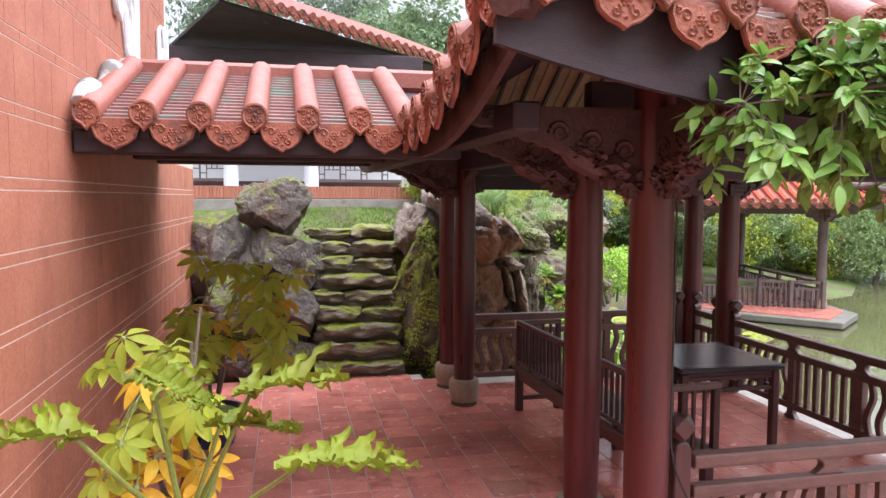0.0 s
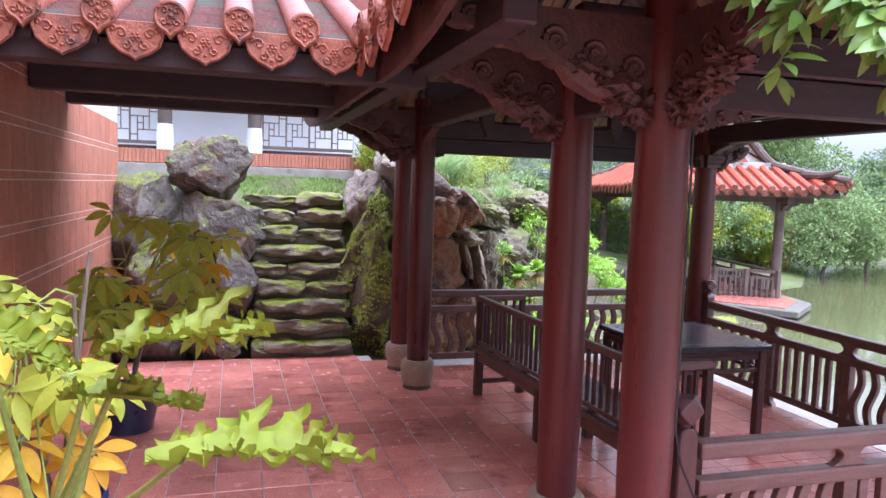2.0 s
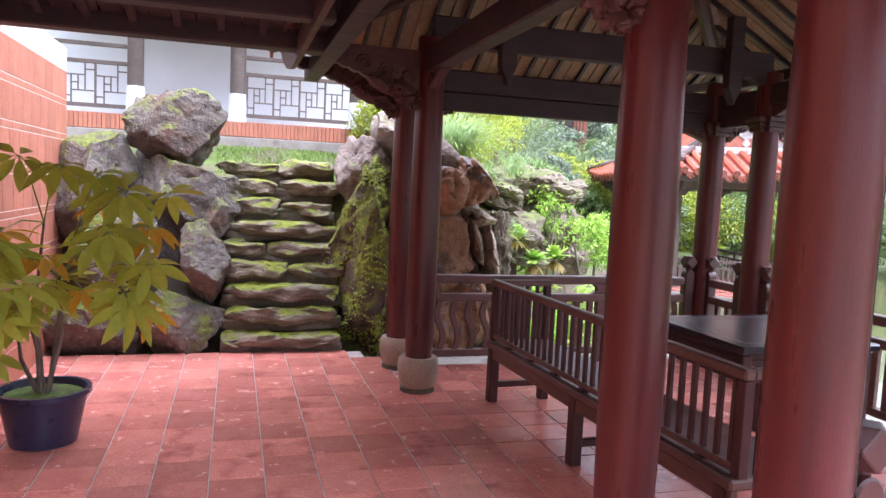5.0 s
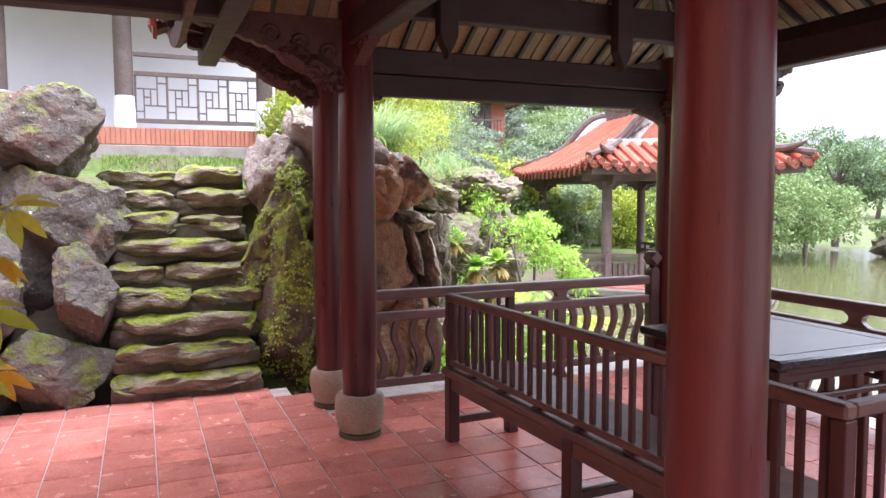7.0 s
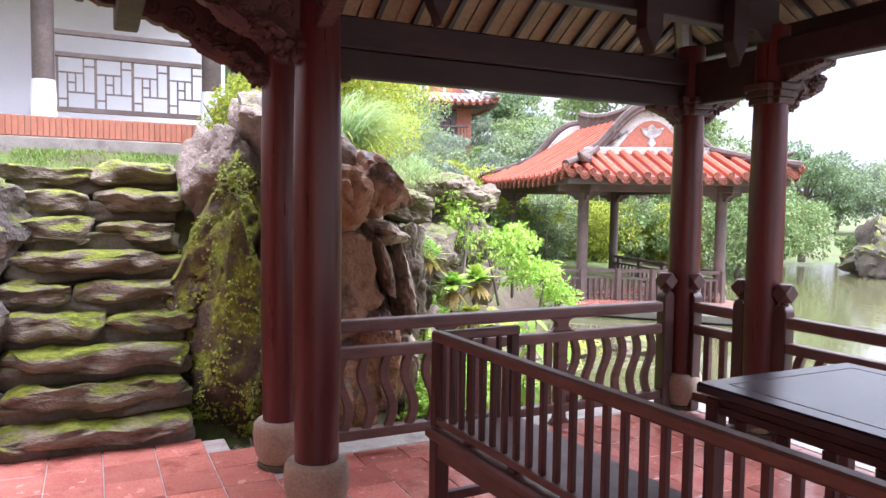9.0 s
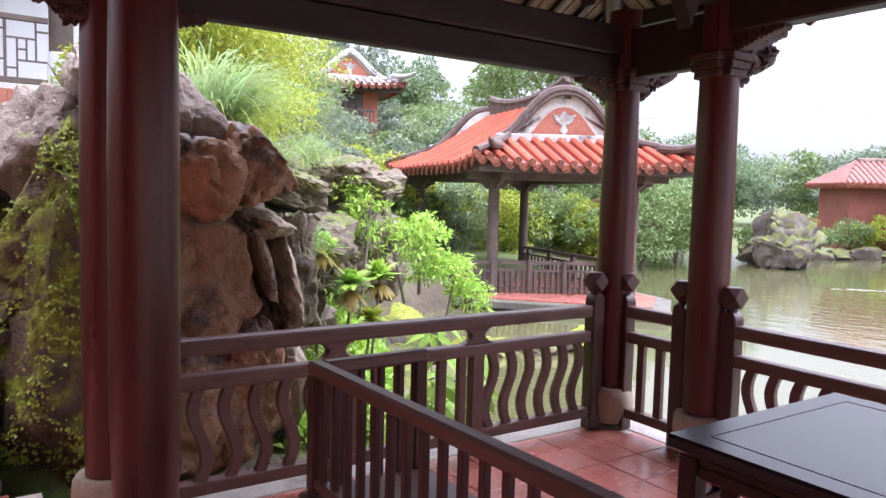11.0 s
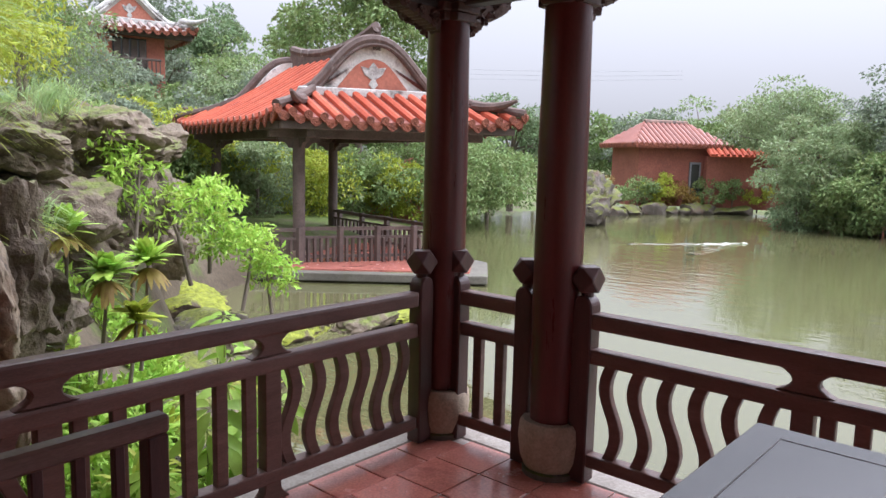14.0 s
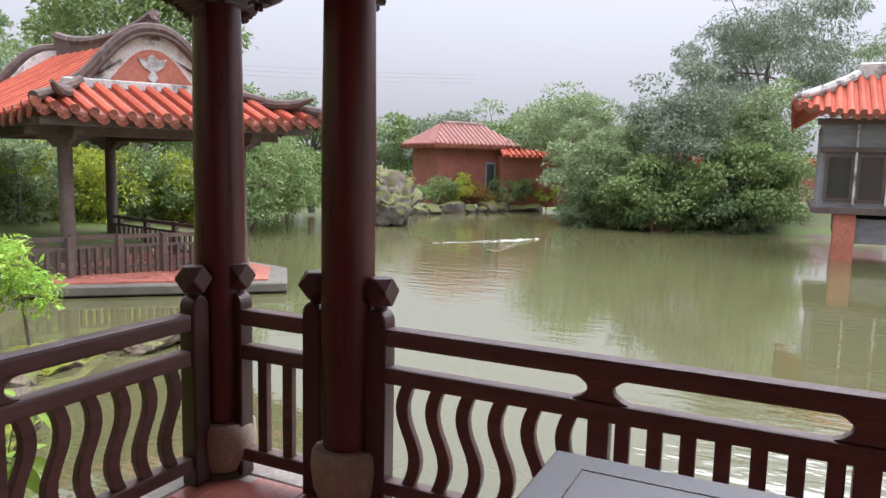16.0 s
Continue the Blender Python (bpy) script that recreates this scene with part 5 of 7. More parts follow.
# ---------------------------------------------------------------- upper terrace and white building
def build_terrace():
    h = thing("terrace_house", (0.5, 15.0, 2.35), "white plastered house on a brick-faced terrace with lattice rail", "house")
    boxpart("terrace_base", (-3.2, 2.6, 13.42, 20, 1.9, 2.595), M_MORTAR, h, 0)
    me = Shape().box(0.003, 0.057, -0.02, 0.02, 0.0, 0.22).mesh("brick", 0.004)
    for i in range(96):
        part("brick", me, M_BRICK, h, at=Matrix.Translation((-3.2 + i * 0.06, 13.41, 2.375)))
    boxpart("foot_course", (-3.2, 2.62, 13.32, 13.42, 2.0, 2.36), M_CURB, h, 0.01)
    boxpart("wall", (-3.0, 2.7, 15.2, 15.5, 2.59, 5.05), M_PLASTER, h, 0)
    boxpart("skirting", (-3.0, 2.7, 15.17, 15.198, 2.596, 2.72), M_CARVED, h, 0.004)
    for x in (-0.98, 0.46, 2.28):
        col = part("column", Shape().lathe([(0.115, 3.02), (0.115, 4.72)], x, 13.62, 20).mesh("column", smooth=True), M_FAR_WOOD, h)
        part("base", Shape().lathe([(0.13, 2.596), (0.135, 2.8), (0.125, 3.02)], x, 13.62, 20).mesh("base", smooth=True), M_PLASTER, col, "white painted column base")
    # lattice railings between the columns
    for xa, xb in ((-2.4, -1.1), (0.58, 2.16)):
        y = 13.62
        for z in (2.68, 3.30, 3.55):
            boxpart("rail", (xa, xb, y - 0.03, y + 0.03, z, z + 0.055), M_FAR_WOOD, h, 0.004)
        k = max(2, round((xb - xa) / 0.40))
        w = (xb - xa) / k
        for i in range(k):
            a = xa + i * w
            for d in ((a, a + 0.03, 2.735, 3.30), (a + w * 0.28, a + w * 0.28 + 0.018, 2.735, 3.12), (a + w * 0.70, a + w * 0.70 + 0.018, 2.9, 3.30), (a + w * 0.49, a + w * 0.49 + 0.018, 2.9, 3.12)):
                boxpart("lattice_bar", (d[0], d[1], y - 0.012, y + 0.012, d[2], d[3]), M_FAR_WOOD, h, 0)
            for z, p, q in ((2.9, 0.28, 1.0), (3.12, 0.03, 0.70), (3.01, 0.28, 0.49), (2.82, 0.0, 0.28), (3.2, 0.7, 1.0)):
                boxpart("lattice_bar", (a + w * p, a + w * q, y - 0.010, y + 0.010, z, z + 0.018), M_FAR_WOOD, h, 0)
    # sweeping tiled eave
    roof_slope(h, "roof", ((-1.1, 11.8, 5.62), (3.4, 14.1, 5.02)), (-1.6, 2.9, 1.3), 26, lambda s: 1.0, mats=(M_ROOF, M_PAN, M_DRIP), detail=False, sag=-0.02)
    boxpart("soffit_beam", (-2.8, 2.5, 13.3, 13.5, 4.30, 5.0), M_BEAM, h, 0.01)
    part("soffit", Shape().strip([(-1.0, 12.0, 5.45), (3.3, 14.2, 4.9)], [(-2.8, 15.15, 4.75), (2.6, 15.15, 4.75)], (0, 0, 0.05)).mesh("soffit"), M_BEAM, h)


# ---------------------------------------------------------------- pavilion across the water
def gable_curve(w, h, n=24, power=1.15):
    """The swan-necked top line of the gable: (offset, height)."""
    pts = []
    for i in range(n + 1):
        a = -1 + 2 * i / n
        pts.append((a * w, h * (0.5 + 0.5 * math.cos(math.pi * abs(a) ** power)) ** 0.85))
    return pts


def gabled_roof(p, base, W, D, ZE, inset, rise, zr, gx, rows, mats, field, ridge_m, power=1.15, panel=0.70):
    """A roof with skirts all round and a swan-necked gable at each end, on the rectangle W by D whose corner is base."""
    L = lambda x, y, z: base @ Vector((x, y, z))
    u, v = (base.to_3x3() @ Vector((1, 0, 0))), (base.to_3x3() @ Vector((0, 1, 0)))
    lift = corner_lift(W, size=0.16, run=1.6)
    # front and back skirts, then the long slopes to the ridge
    hipf = lambda s: min(1.0, s * W / gx, (1 - s) * W / gx)
    for flip in (0, 1):
        e0, e1 = ((0, 0), (W, 0)) if not flip else ((W, D), (0, D))
        sl = 1 if not flip else -1
        roof_slope(p, "roof_skirt", (L(*e0, ZE), L(*e1, ZE)), tuple(v * inset * sl + Vector((0, 0, rise))), rows[0], hipf, lift, 0.078, False, mats)
    half = W / 2
    def hips(s):
        # towards each end the long slope stops at the hip, between the gables it runs to the ridge
        d = min(s, 1 - s) * D
        return min(1.0, d / inset * gx / half) if d < inset else 1.0
    for flip in (0, 1):
        e0, e1 = ((0, D), (0, 0)) if not flip else ((W, 0), (W, D))
        sl = 1 if not flip else -1
        roof_slope(p, "roof_slope", (L(*e0, ZE), L(*e1, ZE)), tuple(u * half * sl + Vector((0, 0, zr))), rows[1], hips, corner_lift(D, size=0.16, run=1.6), 0.085, False, mats, sag=0.06)
    # gables
    for y, sl in ((inset, -1), (D - inset, 1)):
        w, z0 = half - gx + 0.22, ZE + rise - 0.06
        top = gable_curve(w, zr - rise + 0.26, power=power)
        out = [(-w, 0)] + top[1:-1] + [(w, 0)]
        part("gable", Shape().slab(out, L(half, y, z0), u, (0, 0, 1), v * 0.12 * -sl).mesh("gable"), field, p, "flaking white plaster gable field")
        inner = [(a * panel, b * panel) for a, b in out]
        part("gable_panel", Shape().slab(inner, L(half, y + sl * 0.03, z0), u, (0, 0, 1), v * 0.05 * -sl).mesh("gable_panel"), M_FAR_BRICK, p, "red painted panel")
        orn = [(0, 0.18), (0.12, 0.32), (0.05, 0.45), (0.22, 0.58), (0.32, 0.80), (0.12, 0.76), (0.0, 0.92), (-0.12, 0.76), (-0.32, 0.80), (-0.22, 0.58), (-0.05, 0.45), (-0.12, 0.32)]
        part("gable_ornament", Shape().slab([(a * 0.8, b * (zr - rise) * 0.92) for a, b in orn], L(half, y + sl * 0.06, z0), u, (0, 0, 1), v * 0.05 * -sl).mesh("gable_ornament", 0.01), M_AGED, p, "grey stucco ornament")
        pts = [L(half + a * 1.06, y + sl * 0.06, z0 + b + 0.05) for a, b in top]
        pts = [L(half - w - 0.55, y + sl * 0.9 , ZE + 0.32)] + [L(half - w - 0.25, y + sl * 0.35, ZE + 0.50)] + pts + [L(half + w + 0.25, y + sl * 0.35, ZE + 0.50), L(half + w + 0.55, y + sl * 0.9, ZE + 0.32)]
        part("gable_ridge", Shape().tube(pts, 0.11, 8).mesh("gable_ridge", smooth=True), ridge_m, p)
        part("gable_edge", Shape().tube([q + v * sl * 0.07 - Vector((0, 0, 0.10)) for q in pts[2:-2]], 0.04, 6).mesh("gable_edge", smooth=True), ridge_m, p)
        part("gable_foot", Shape().box(half - w - 0.2, half + w + 0.2, y + sl * 0.16 - 0.05, y + sl * 0.16 + 0.05, z0 - 0.03, z0 + 0.14, base).mesh("gable_foot", 0.02), M_AGED, p)
        for sx in (-1, 1):
            tip = [L(half + sx * (w + 0.35 + 0.12 * i), y + sl * (0.75 + 0.17 * i), ZE + 0.42 - 0.05 * i + 0.018 * i * i) for i in range(5)]
            part("upturned_tip", Shape().tube(tip, [0.10, 0.10, 0.09, 0.07, 0.03], 8).mesh("upturned_tip", smooth=True), ridge_m, p)
    # main ridge, with a saddle line, and four hips
    z0 = ZE + zr
    pts = [L(half, inset + (D - 2 * inset) * i / 12, z0 + 0.26 + 0.26 * abs(2 * i / 12 - 1) ** 2.2) for i in range(13)]
    part("main_ridge", Shape().strip([q - Vector((0, 0, 0.46)) for q in pts], pts, u * 0.16).mesh("main_ridge"), ridge_m, p)
    part("ridge_cap", Shape().tube([q + u * 0.08 for q in pts], 0.11, 8).mesh("ridge_cap", smooth=True), ridge_m, p)
    for cx, cy, sx, sy in ((0, 0, 1, 1), (W, 0, -1, 1), (0, D, 1, -1), (W, D, -1, -1)):
        pts = [L(cx + sx * gx * t, cy + sy * inset * t, ZE + rise * t + 0.10 + 0.16 * (1 - t) ** 2) for t in (0, 0.25, 0.5, 0.75, 1)]
        part("hip_ridge", Shape().tube(pts, 0.09, 8).mesh("hip_ridge", smooth=True), ridge_m, p)


def far_pavilion():
    p = thing("lake_pavilion", (12.9, 18.6, -0.4), "open pavilion with orange tiled roof and painted gable across water", "pavilion")
    # the plan is askew: the front turns further from the ridge than a right angle
    front, back = radians(-32), radians(14)
    base = Matrix(((math.cos(front), math.sin(back), 0, 9.9), (math.sin(front), math.cos(back), 0, 16.8), (0, 0, 1, 0), (0, 0, 0, 1)))
    W, D, ZE, ZF = 4.77, 6.9, 2.32, -0.38
    L = lambda x, y, z: base @ Vector((x, y, z))
    u, v = (base.to_3x3() @ Vector((1, 0, 0))), (base.to_3x3() @ Vector((0, 1, 0)))
    # slab over the water and tiled floor
    edge = [(-2.4, 0.71), (3.25, -1.27), (4.4, 0.5), (4.4, D - 0.6), (-2.4, D - 0.6)]
    inner = [(0.1, 0.12), (3.12, -0.93), (4.1, 0.55), (4.1, D - 0.8), (0.1, D - 0.8)]
    under = [(-2.3, 1.2), (2.9, -0.6), (4.1, 0.7), (4.1, D - 0.7), (-2.3, D - 0.7)]
    part("slab", Shape().slab(edge, L(0, 0, ZF - 0.19), u, v, (0, 0, 0.16)).mesh("slab", 0.02), M_SLAB, p, "mossy stone platform")
    part("slab_wall", Shape().slab(under, L(0, 0, -1.2), u, v, (0, 0, 1.0 + ZF)).mesh("slab_wall"), M_ROCK_MOSS, p)
    part("floor", Shape().slab(inner, L(0, 0, ZF - 0.03), u, v, (0, 0, 0.03)).mesh("floor"), M_TILE, p)
    cols = [(0.77, 0.95), (3.75, 0.95), (0.7, D - 1.0), (3.6, D - 1.0)]
    for x, y in cols:
        c = L(x, y, 0)
        col = part("column", Shape().lathe([(0.12, ZF + 0.22), (0.12, ZE - 0.1)], c.x, c.y, 16).mesh("column", smooth=True), M_FAR_WOOD, p)
        part("base", Shape().lathe([(0.14, ZF), (0.16, ZF + 0.12), (0.13, ZF + 0.22)], c.x, c.y, 16).mesh("base", smooth=True), M_STONE_BASE, col, "pale stone base")
        for ax, ay in ((1, 0), (0, 1)):
            wing = [(-0.42, 0), (0.42, 0), (0.40, -0.07), (0.26, -0.10), (0.18, -0.20), (-0.18, -0.20), (-0.26, -0.10), (-0.40, -0.07)]
            w = u * ax + v * ay
            part("bracket", Shape().slab(wing, c + Vector((0, 0, ZE - 0.30)) - Vector((-w.y, w.x, 0)) * 0.04, w, (0, 0, 1), Vector((-w.y, w.x, 0)) * 0.08).mesh("bracket", 0.008), M_FAR_WOOD, p)
    for d in ((0.2, W - 0.3, 0.87, 1.03), (0.2, W - 0.3, D - 1.08, D - 0.92), (0.66, 0.82, 0.3, D - 0.3), (3.60, 3.76, 0.3, D - 0.3)):
        part("beam", Shape().box(*d, ZE - 0.30, ZE - 0.04, base).mesh("beam", 0.01), M_FAR_WOOD, p)
    for d in ((0.12, W - 0.12, 0.12, 0.20), (0.12, W - 0.12, D - 0.20, D - 0.12), (0.12, 0.20, 0.21, D - 0.21), (W - 0.20, W - 0.12, 0.21, D - 0.21)):
        part("eave_board", Shape().box(*d, ZE - 0.16, ZE - 0.02, base).mesh("eave_board", 0.01), M_FAR_WOOD, p)
    gabled_roof(p, base, W, D, ZE, 1.35, 0.62, 1.42, 1.28, (17, 19), (M_ROOF_FAR, M_PAN_FAR, M_ROOF_FAR), M_GABLE, M_RIDGE_FAR)
    # railings of the platform
    def low_rail(a, b, n, h=0.62):
        a, b = Vector(a), Vector(b)
        r = thing("platform_railing", (a + b) / 2, "weathered grey-brown railing on the far platform", "railing", "far railings")
        w = (b - a).normalized()
        nn = Vector((-w.y, w.x, 0)) * 0.05
        for z, t in ((h, 0.07), (h - 0.16, 0.05), (0.08, 0.06)):
            part("rail", Shape().strip([a + Vector((0, 0, z)), b + Vector((0, 0, z))], [a + Vector((0, 0, z + t)), b + Vector((0, 0, z + t))], nn).mesh("rail"), M_FAR_WOOD, r)
        for i in range(n + 1):
            q = a.lerp(b, i / n)
            k = 0.05 if i % 6 == 0 else 0.028
            hh = h + 0.08 if i % 6 == 0 else h - 0.15
            part("baluster", Shape().box(q.x - k, q.x + k, q.y - k, q.y + k, q.z, q.z + hh).mesh("baluster"), M_FAR_WOOD, r)
    f = ZF
    low_rail(L(0.77, 0.82, f), L(3.75, 0.82, f), 24)
    low_rail(L(3.75, 0.95, f), L(3.6, D - 1, f), 26)
    low_rail(L(-1.35, 0.68, f), L(0.62, 0.55, f), 12)


# ---------------------------------------------------------------- houses round the pond
def hip_house(name, label, corner, yaw, w, d, z0, ze, zr, wall_m, rows=(16, 14), bow=0.0, overhang=0.5, tile=None):
    h = thing(name, (corner[0], corner[1], z0), label, "house")
    base = pose(corner[0], corner[1], 0, 0, 0, yaw)
    L = lambda x, y, z: base @ Vector((x, y, z))
    part("wall", Shape().box(0, w, 0, d, z0, ze + 0.15, base).mesh("wall"), wall_m, h)
    o = overhang
    mats = (tile or M_ROOF_FAR, M_PAN_FAR, tile or M_ROOF_FAR)
    ux, uy = base.to_3x3() @ Vector((1, 0, 0)), base.to_3x3() @ Vector((0, 1, 0))
    half = d / 2 + o
    hip = lambda s: min(1.0, s * (w + 2 * o) / (half * 0.8), (1 - s) * (w + 2 * o) / (half * 0.8))
    lift = lambda s: bow * math.sin(math.pi * s)
    roof_slope(h, "roof_front", (L(-o, -o, ze), L(w + o, -o, ze)), tuple(uy * half + Vector((0, 0, zr - ze))), rows[0], hip, lift, 0.10, False, mats)
    roof_slope(h, "roof_back", (L(w + o, d + o, ze), L(-o, d + o, ze)), tuple(-uy * half + Vector((0, 0, zr - ze))), rows[0], hip, lift, 0.10, False, mats, caps=False)
    hip2 = lambda s: min(1.0, s * 2, (1 - s) * 2)
    for e0, e1, sg in (((-o, d + o), (-o, -o), 1), ((w + o, -o), (w + o, d + o), -1)):
        roof_slope(h, "roof_end", (L(*e0, ze), L(*e1, ze)), tuple(ux * half * 0.8 * sg + Vector((0, 0, zr - ze))), rows[1], hip2, None, 0.10, False, mats)
    part("ridge", Shape().tube([L(-o + half * 0.8, d / 2, zr + 0.06), L(w + o - half * 0.8, d / 2, zr + 0.06)], 0.14, 8).mesh("ridge"), M_RIDGE, h)
    return h, L, base


def build_houses():
    # tower house on the hill
    h = thing("hill_house", (15.0, 32.6, 2.0), "two-storey red house with faded gabled roof on the wooded hill", "house")
    b = pose(12.25, 31.85, 0, 0, 0, -14)
    boxd = lambda nm, d, m, label="": part(nm, Shape().box(*d, b).mesh(nm, 0.01), m, h, label)
    boxd("wall", (1.15, 3.35, 0.85, 3.8, 1.0, 6.0), M_FAR_BRICK)
    boxd("window", (1.55, 2.70, 0.78, 0.86, 4.35, 5.75), M_GLASS, "dark window opening")
    for i in range(4):
        boxd("shutter", (1.60 + i * 0.28, 1.82 + i * 0.28, 0.74, 0.785, 4.75, 5.70), M_FAR_WOOD)
    boxd("balcony_rail", (1.3, 3.1, 0.30, 0.36, 4.95, 5.03), M_FAR_WOOD)
    for i in range(13):
        boxd("baluster", (1.32 + i * 0.143, 1.36 + i * 0.143, 0.31, 0.35, 4.40, 4.95), M_FAR_WOOD)
    boxd("balcony", (1.2, 3.2, 0.25, 0.86, 4.30, 4.40), M_FAR_WOOD)
    boxd("beam", (0.1, 4.2, 0.25, 0.45, 5.78, 5.98), M_FAR_WOOD)
    gabled_roof(h, b, 4.3, 4.8, 6.0, 0.8, 0.34, 1.15, 0.85, (14, 15), (M_ROOF_GREY, M_ROOF_GREY, M_ROOF_FAR), M_GABLE, M_AGED, 0.78, 0.84)
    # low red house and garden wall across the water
    h, L, b = hip_house("lakeside_house", "low red brick house with orange tiled roof across the pond", (33.6, 21.6), -34, 4.2, 2.6, -0.3, 2.55, 3.62, M_SHADED_BRICK, (20, 14), 0.0, 0.45, M_ROOF)
    part("door", Shape().box(2.7, 3.3, -0.06, 0.05, -0.1, 1.8, b).mesh("door"), M_GREYWOOD, h)
    part("doorway", Shape().box(2.8, 3.2, -0.09, -0.055, -0.1, 1.7, b).mesh("doorway"), M_GLASS, h)
    wall = thing("garden_wall", (38.5, 17.5, -0.3), "red brick garden wall capped with orange tiles", "wall", kind="structure")
    wb = pose(36.0, 19.3, 0, 0, 0, -45)
    part("wall", Shape().box(0, 26, 0, 0.4, -0.4, 2.1, wb).mesh("wall"), M_SHADED_BRICK, wall)
    for i in range(5):
        part("vent", Shape().box(2.6 + i * 4.4, 4.0 + i * 4.4, -0.05, 0.0, 0.9, 1.6, wb).mesh("vent"), M_AGED, wall, "pierced tile window")
    e0, e1 = wb @ Vector((0, -0.3, 2.1)), wb @ Vector((26, -0.3, 2.1))
    roof_slope(wall, "coping", (e0, e1), tuple(wb.to_3x3() @ Vector((0, 0.5, 0.30))), 90, lambda s: 1.0, None, 0.09, False, (M_ROOF_FAR,) * 3, caps=False)
    # waterside hall on brick piers
    h = thing("waterside_hall", (25.5, 2.5, WATER), "grey timber hall with glazed windows on brick piers over the water", "house")
    hx, hy = 23.6, 5.7
    bx = lambda nm, d, m, bev=0.01: part(nm, Shape().box(*d).mesh(nm, bev), m, h)
    bx("wall", (hx + 0.15, hx + 5, hy - 7.0, hy - 0.15, 0.75, 3.0), M_GREYWOOD)
    bx("floor_beam", (hx, hx + 5, hy - 7.1, hy, 0.62, 0.78), M_FAR_WOOD)
    bx("plinth", (hx + 0.35, hx + 5, hy - 7.0, hy - 0.7, -0.15, 0.5), M_GREYWOOD)
    for y in (hy - 0.55, hy - 3.4, hy - 6.4):
        bx("pier", (hx + 0.1, hx + 0.65, y - 0.5, y, -1.2, 0.62), M_FAR_BRICK)
    k = 0
    y = hy - 0.25
    while y > hy - 6.6:
        w = bx("window", (hx + 0.08, hx + 0.16, y - 0.66, y, 0.95, 2.15), M_FAR_WOOD)
        part("pane", Shape().box(hx + 0.06, hx + 0.078, y - 0.58, y - 0.08, 1.03, 2.07).mesh("pane"), M_GLASS, w, "dark glass")
        part("frame", Shape().box(hx + 0.05, hx + 0.17, y - 0.72, y - 0.66, 0.85, 2.9).mesh("frame"), M_AGED, w)
        y -= 0.72
    bx("lintel", (hx + 0.04, hx + 0.2, hy - 7.0, hy - 0.1, 2.2, 2.32), M_FAR_WOOD)
    bx("fascia", (hx - 0.1, hx + 0.15, hy - 7.1, hy, 2.9, 3.05), M_FAR_WOOD)
    mats = (M_ROOF_FAR, M_ROOF_FAR, M_ROOF_FAR)
    hip = lambda s: min(1.0, s * 8.4 / 1.6)
    roof_slope(h, "roof", ((hx - 0.5, hy + 0.6, 3.12), (hx - 0.5, hy - 7.8, 3.12)), (2.2, 0, 1.15), 32, hip, corner_lift(8.4, (True, False), 0.3, 1.6), 0.085, False, mats)
    roof_slope(h, "roof_end", ((hx + 6, hy + 0.6, 3.12), (hx - 0.5, hy + 0.6, 3.12)), (0, -1.6, 1.0), 20, lambda s: min(1.0, (1 - s) * 6.5 / 2.2), corner_lift(6.5, (False, True), 0.3, 1.6), 0.085, False, mats)
    part("hip_ridge", Shape().tube([(hx - 0.5 + 2.2 * t, hy + 0.6 - 1.6 * t, 3.24 + 1.15 * t + 0.32 * (1 - t) ** 2) for t in (0, 0.25, 0.5, 0.75, 1)], [0.06, 0.1, 0.12, 0.12, 0.12], 8).mesh("hip_ridge", smooth=True), M_AGED, h)
    bx("ridge", (hx + 1.5, hx + 1.9, hy - 7.8, hy - 0.9, 4.1, 4.62), M_AGED, 0.05)
    # brick steps and wall glimpsed behind the far pavilion
    w = thing("brick_stair_wall", (16.6, 25.0, -0.3), "sloping red brick wall among the trees", "wall", kind="structure")
    part("wall", Shape().slab([(0, 0), (1.9, 0), (1.9, 2.3), (1.3, 2.1), (0.6, 1.2), (0, 0.7)], (18.7, 23.9, -0.5), (0.85, -0.5, 0), (0, 0, 1), (0.1, 0.3, 0)).mesh("wall"), M_FAR_BRICK, w)


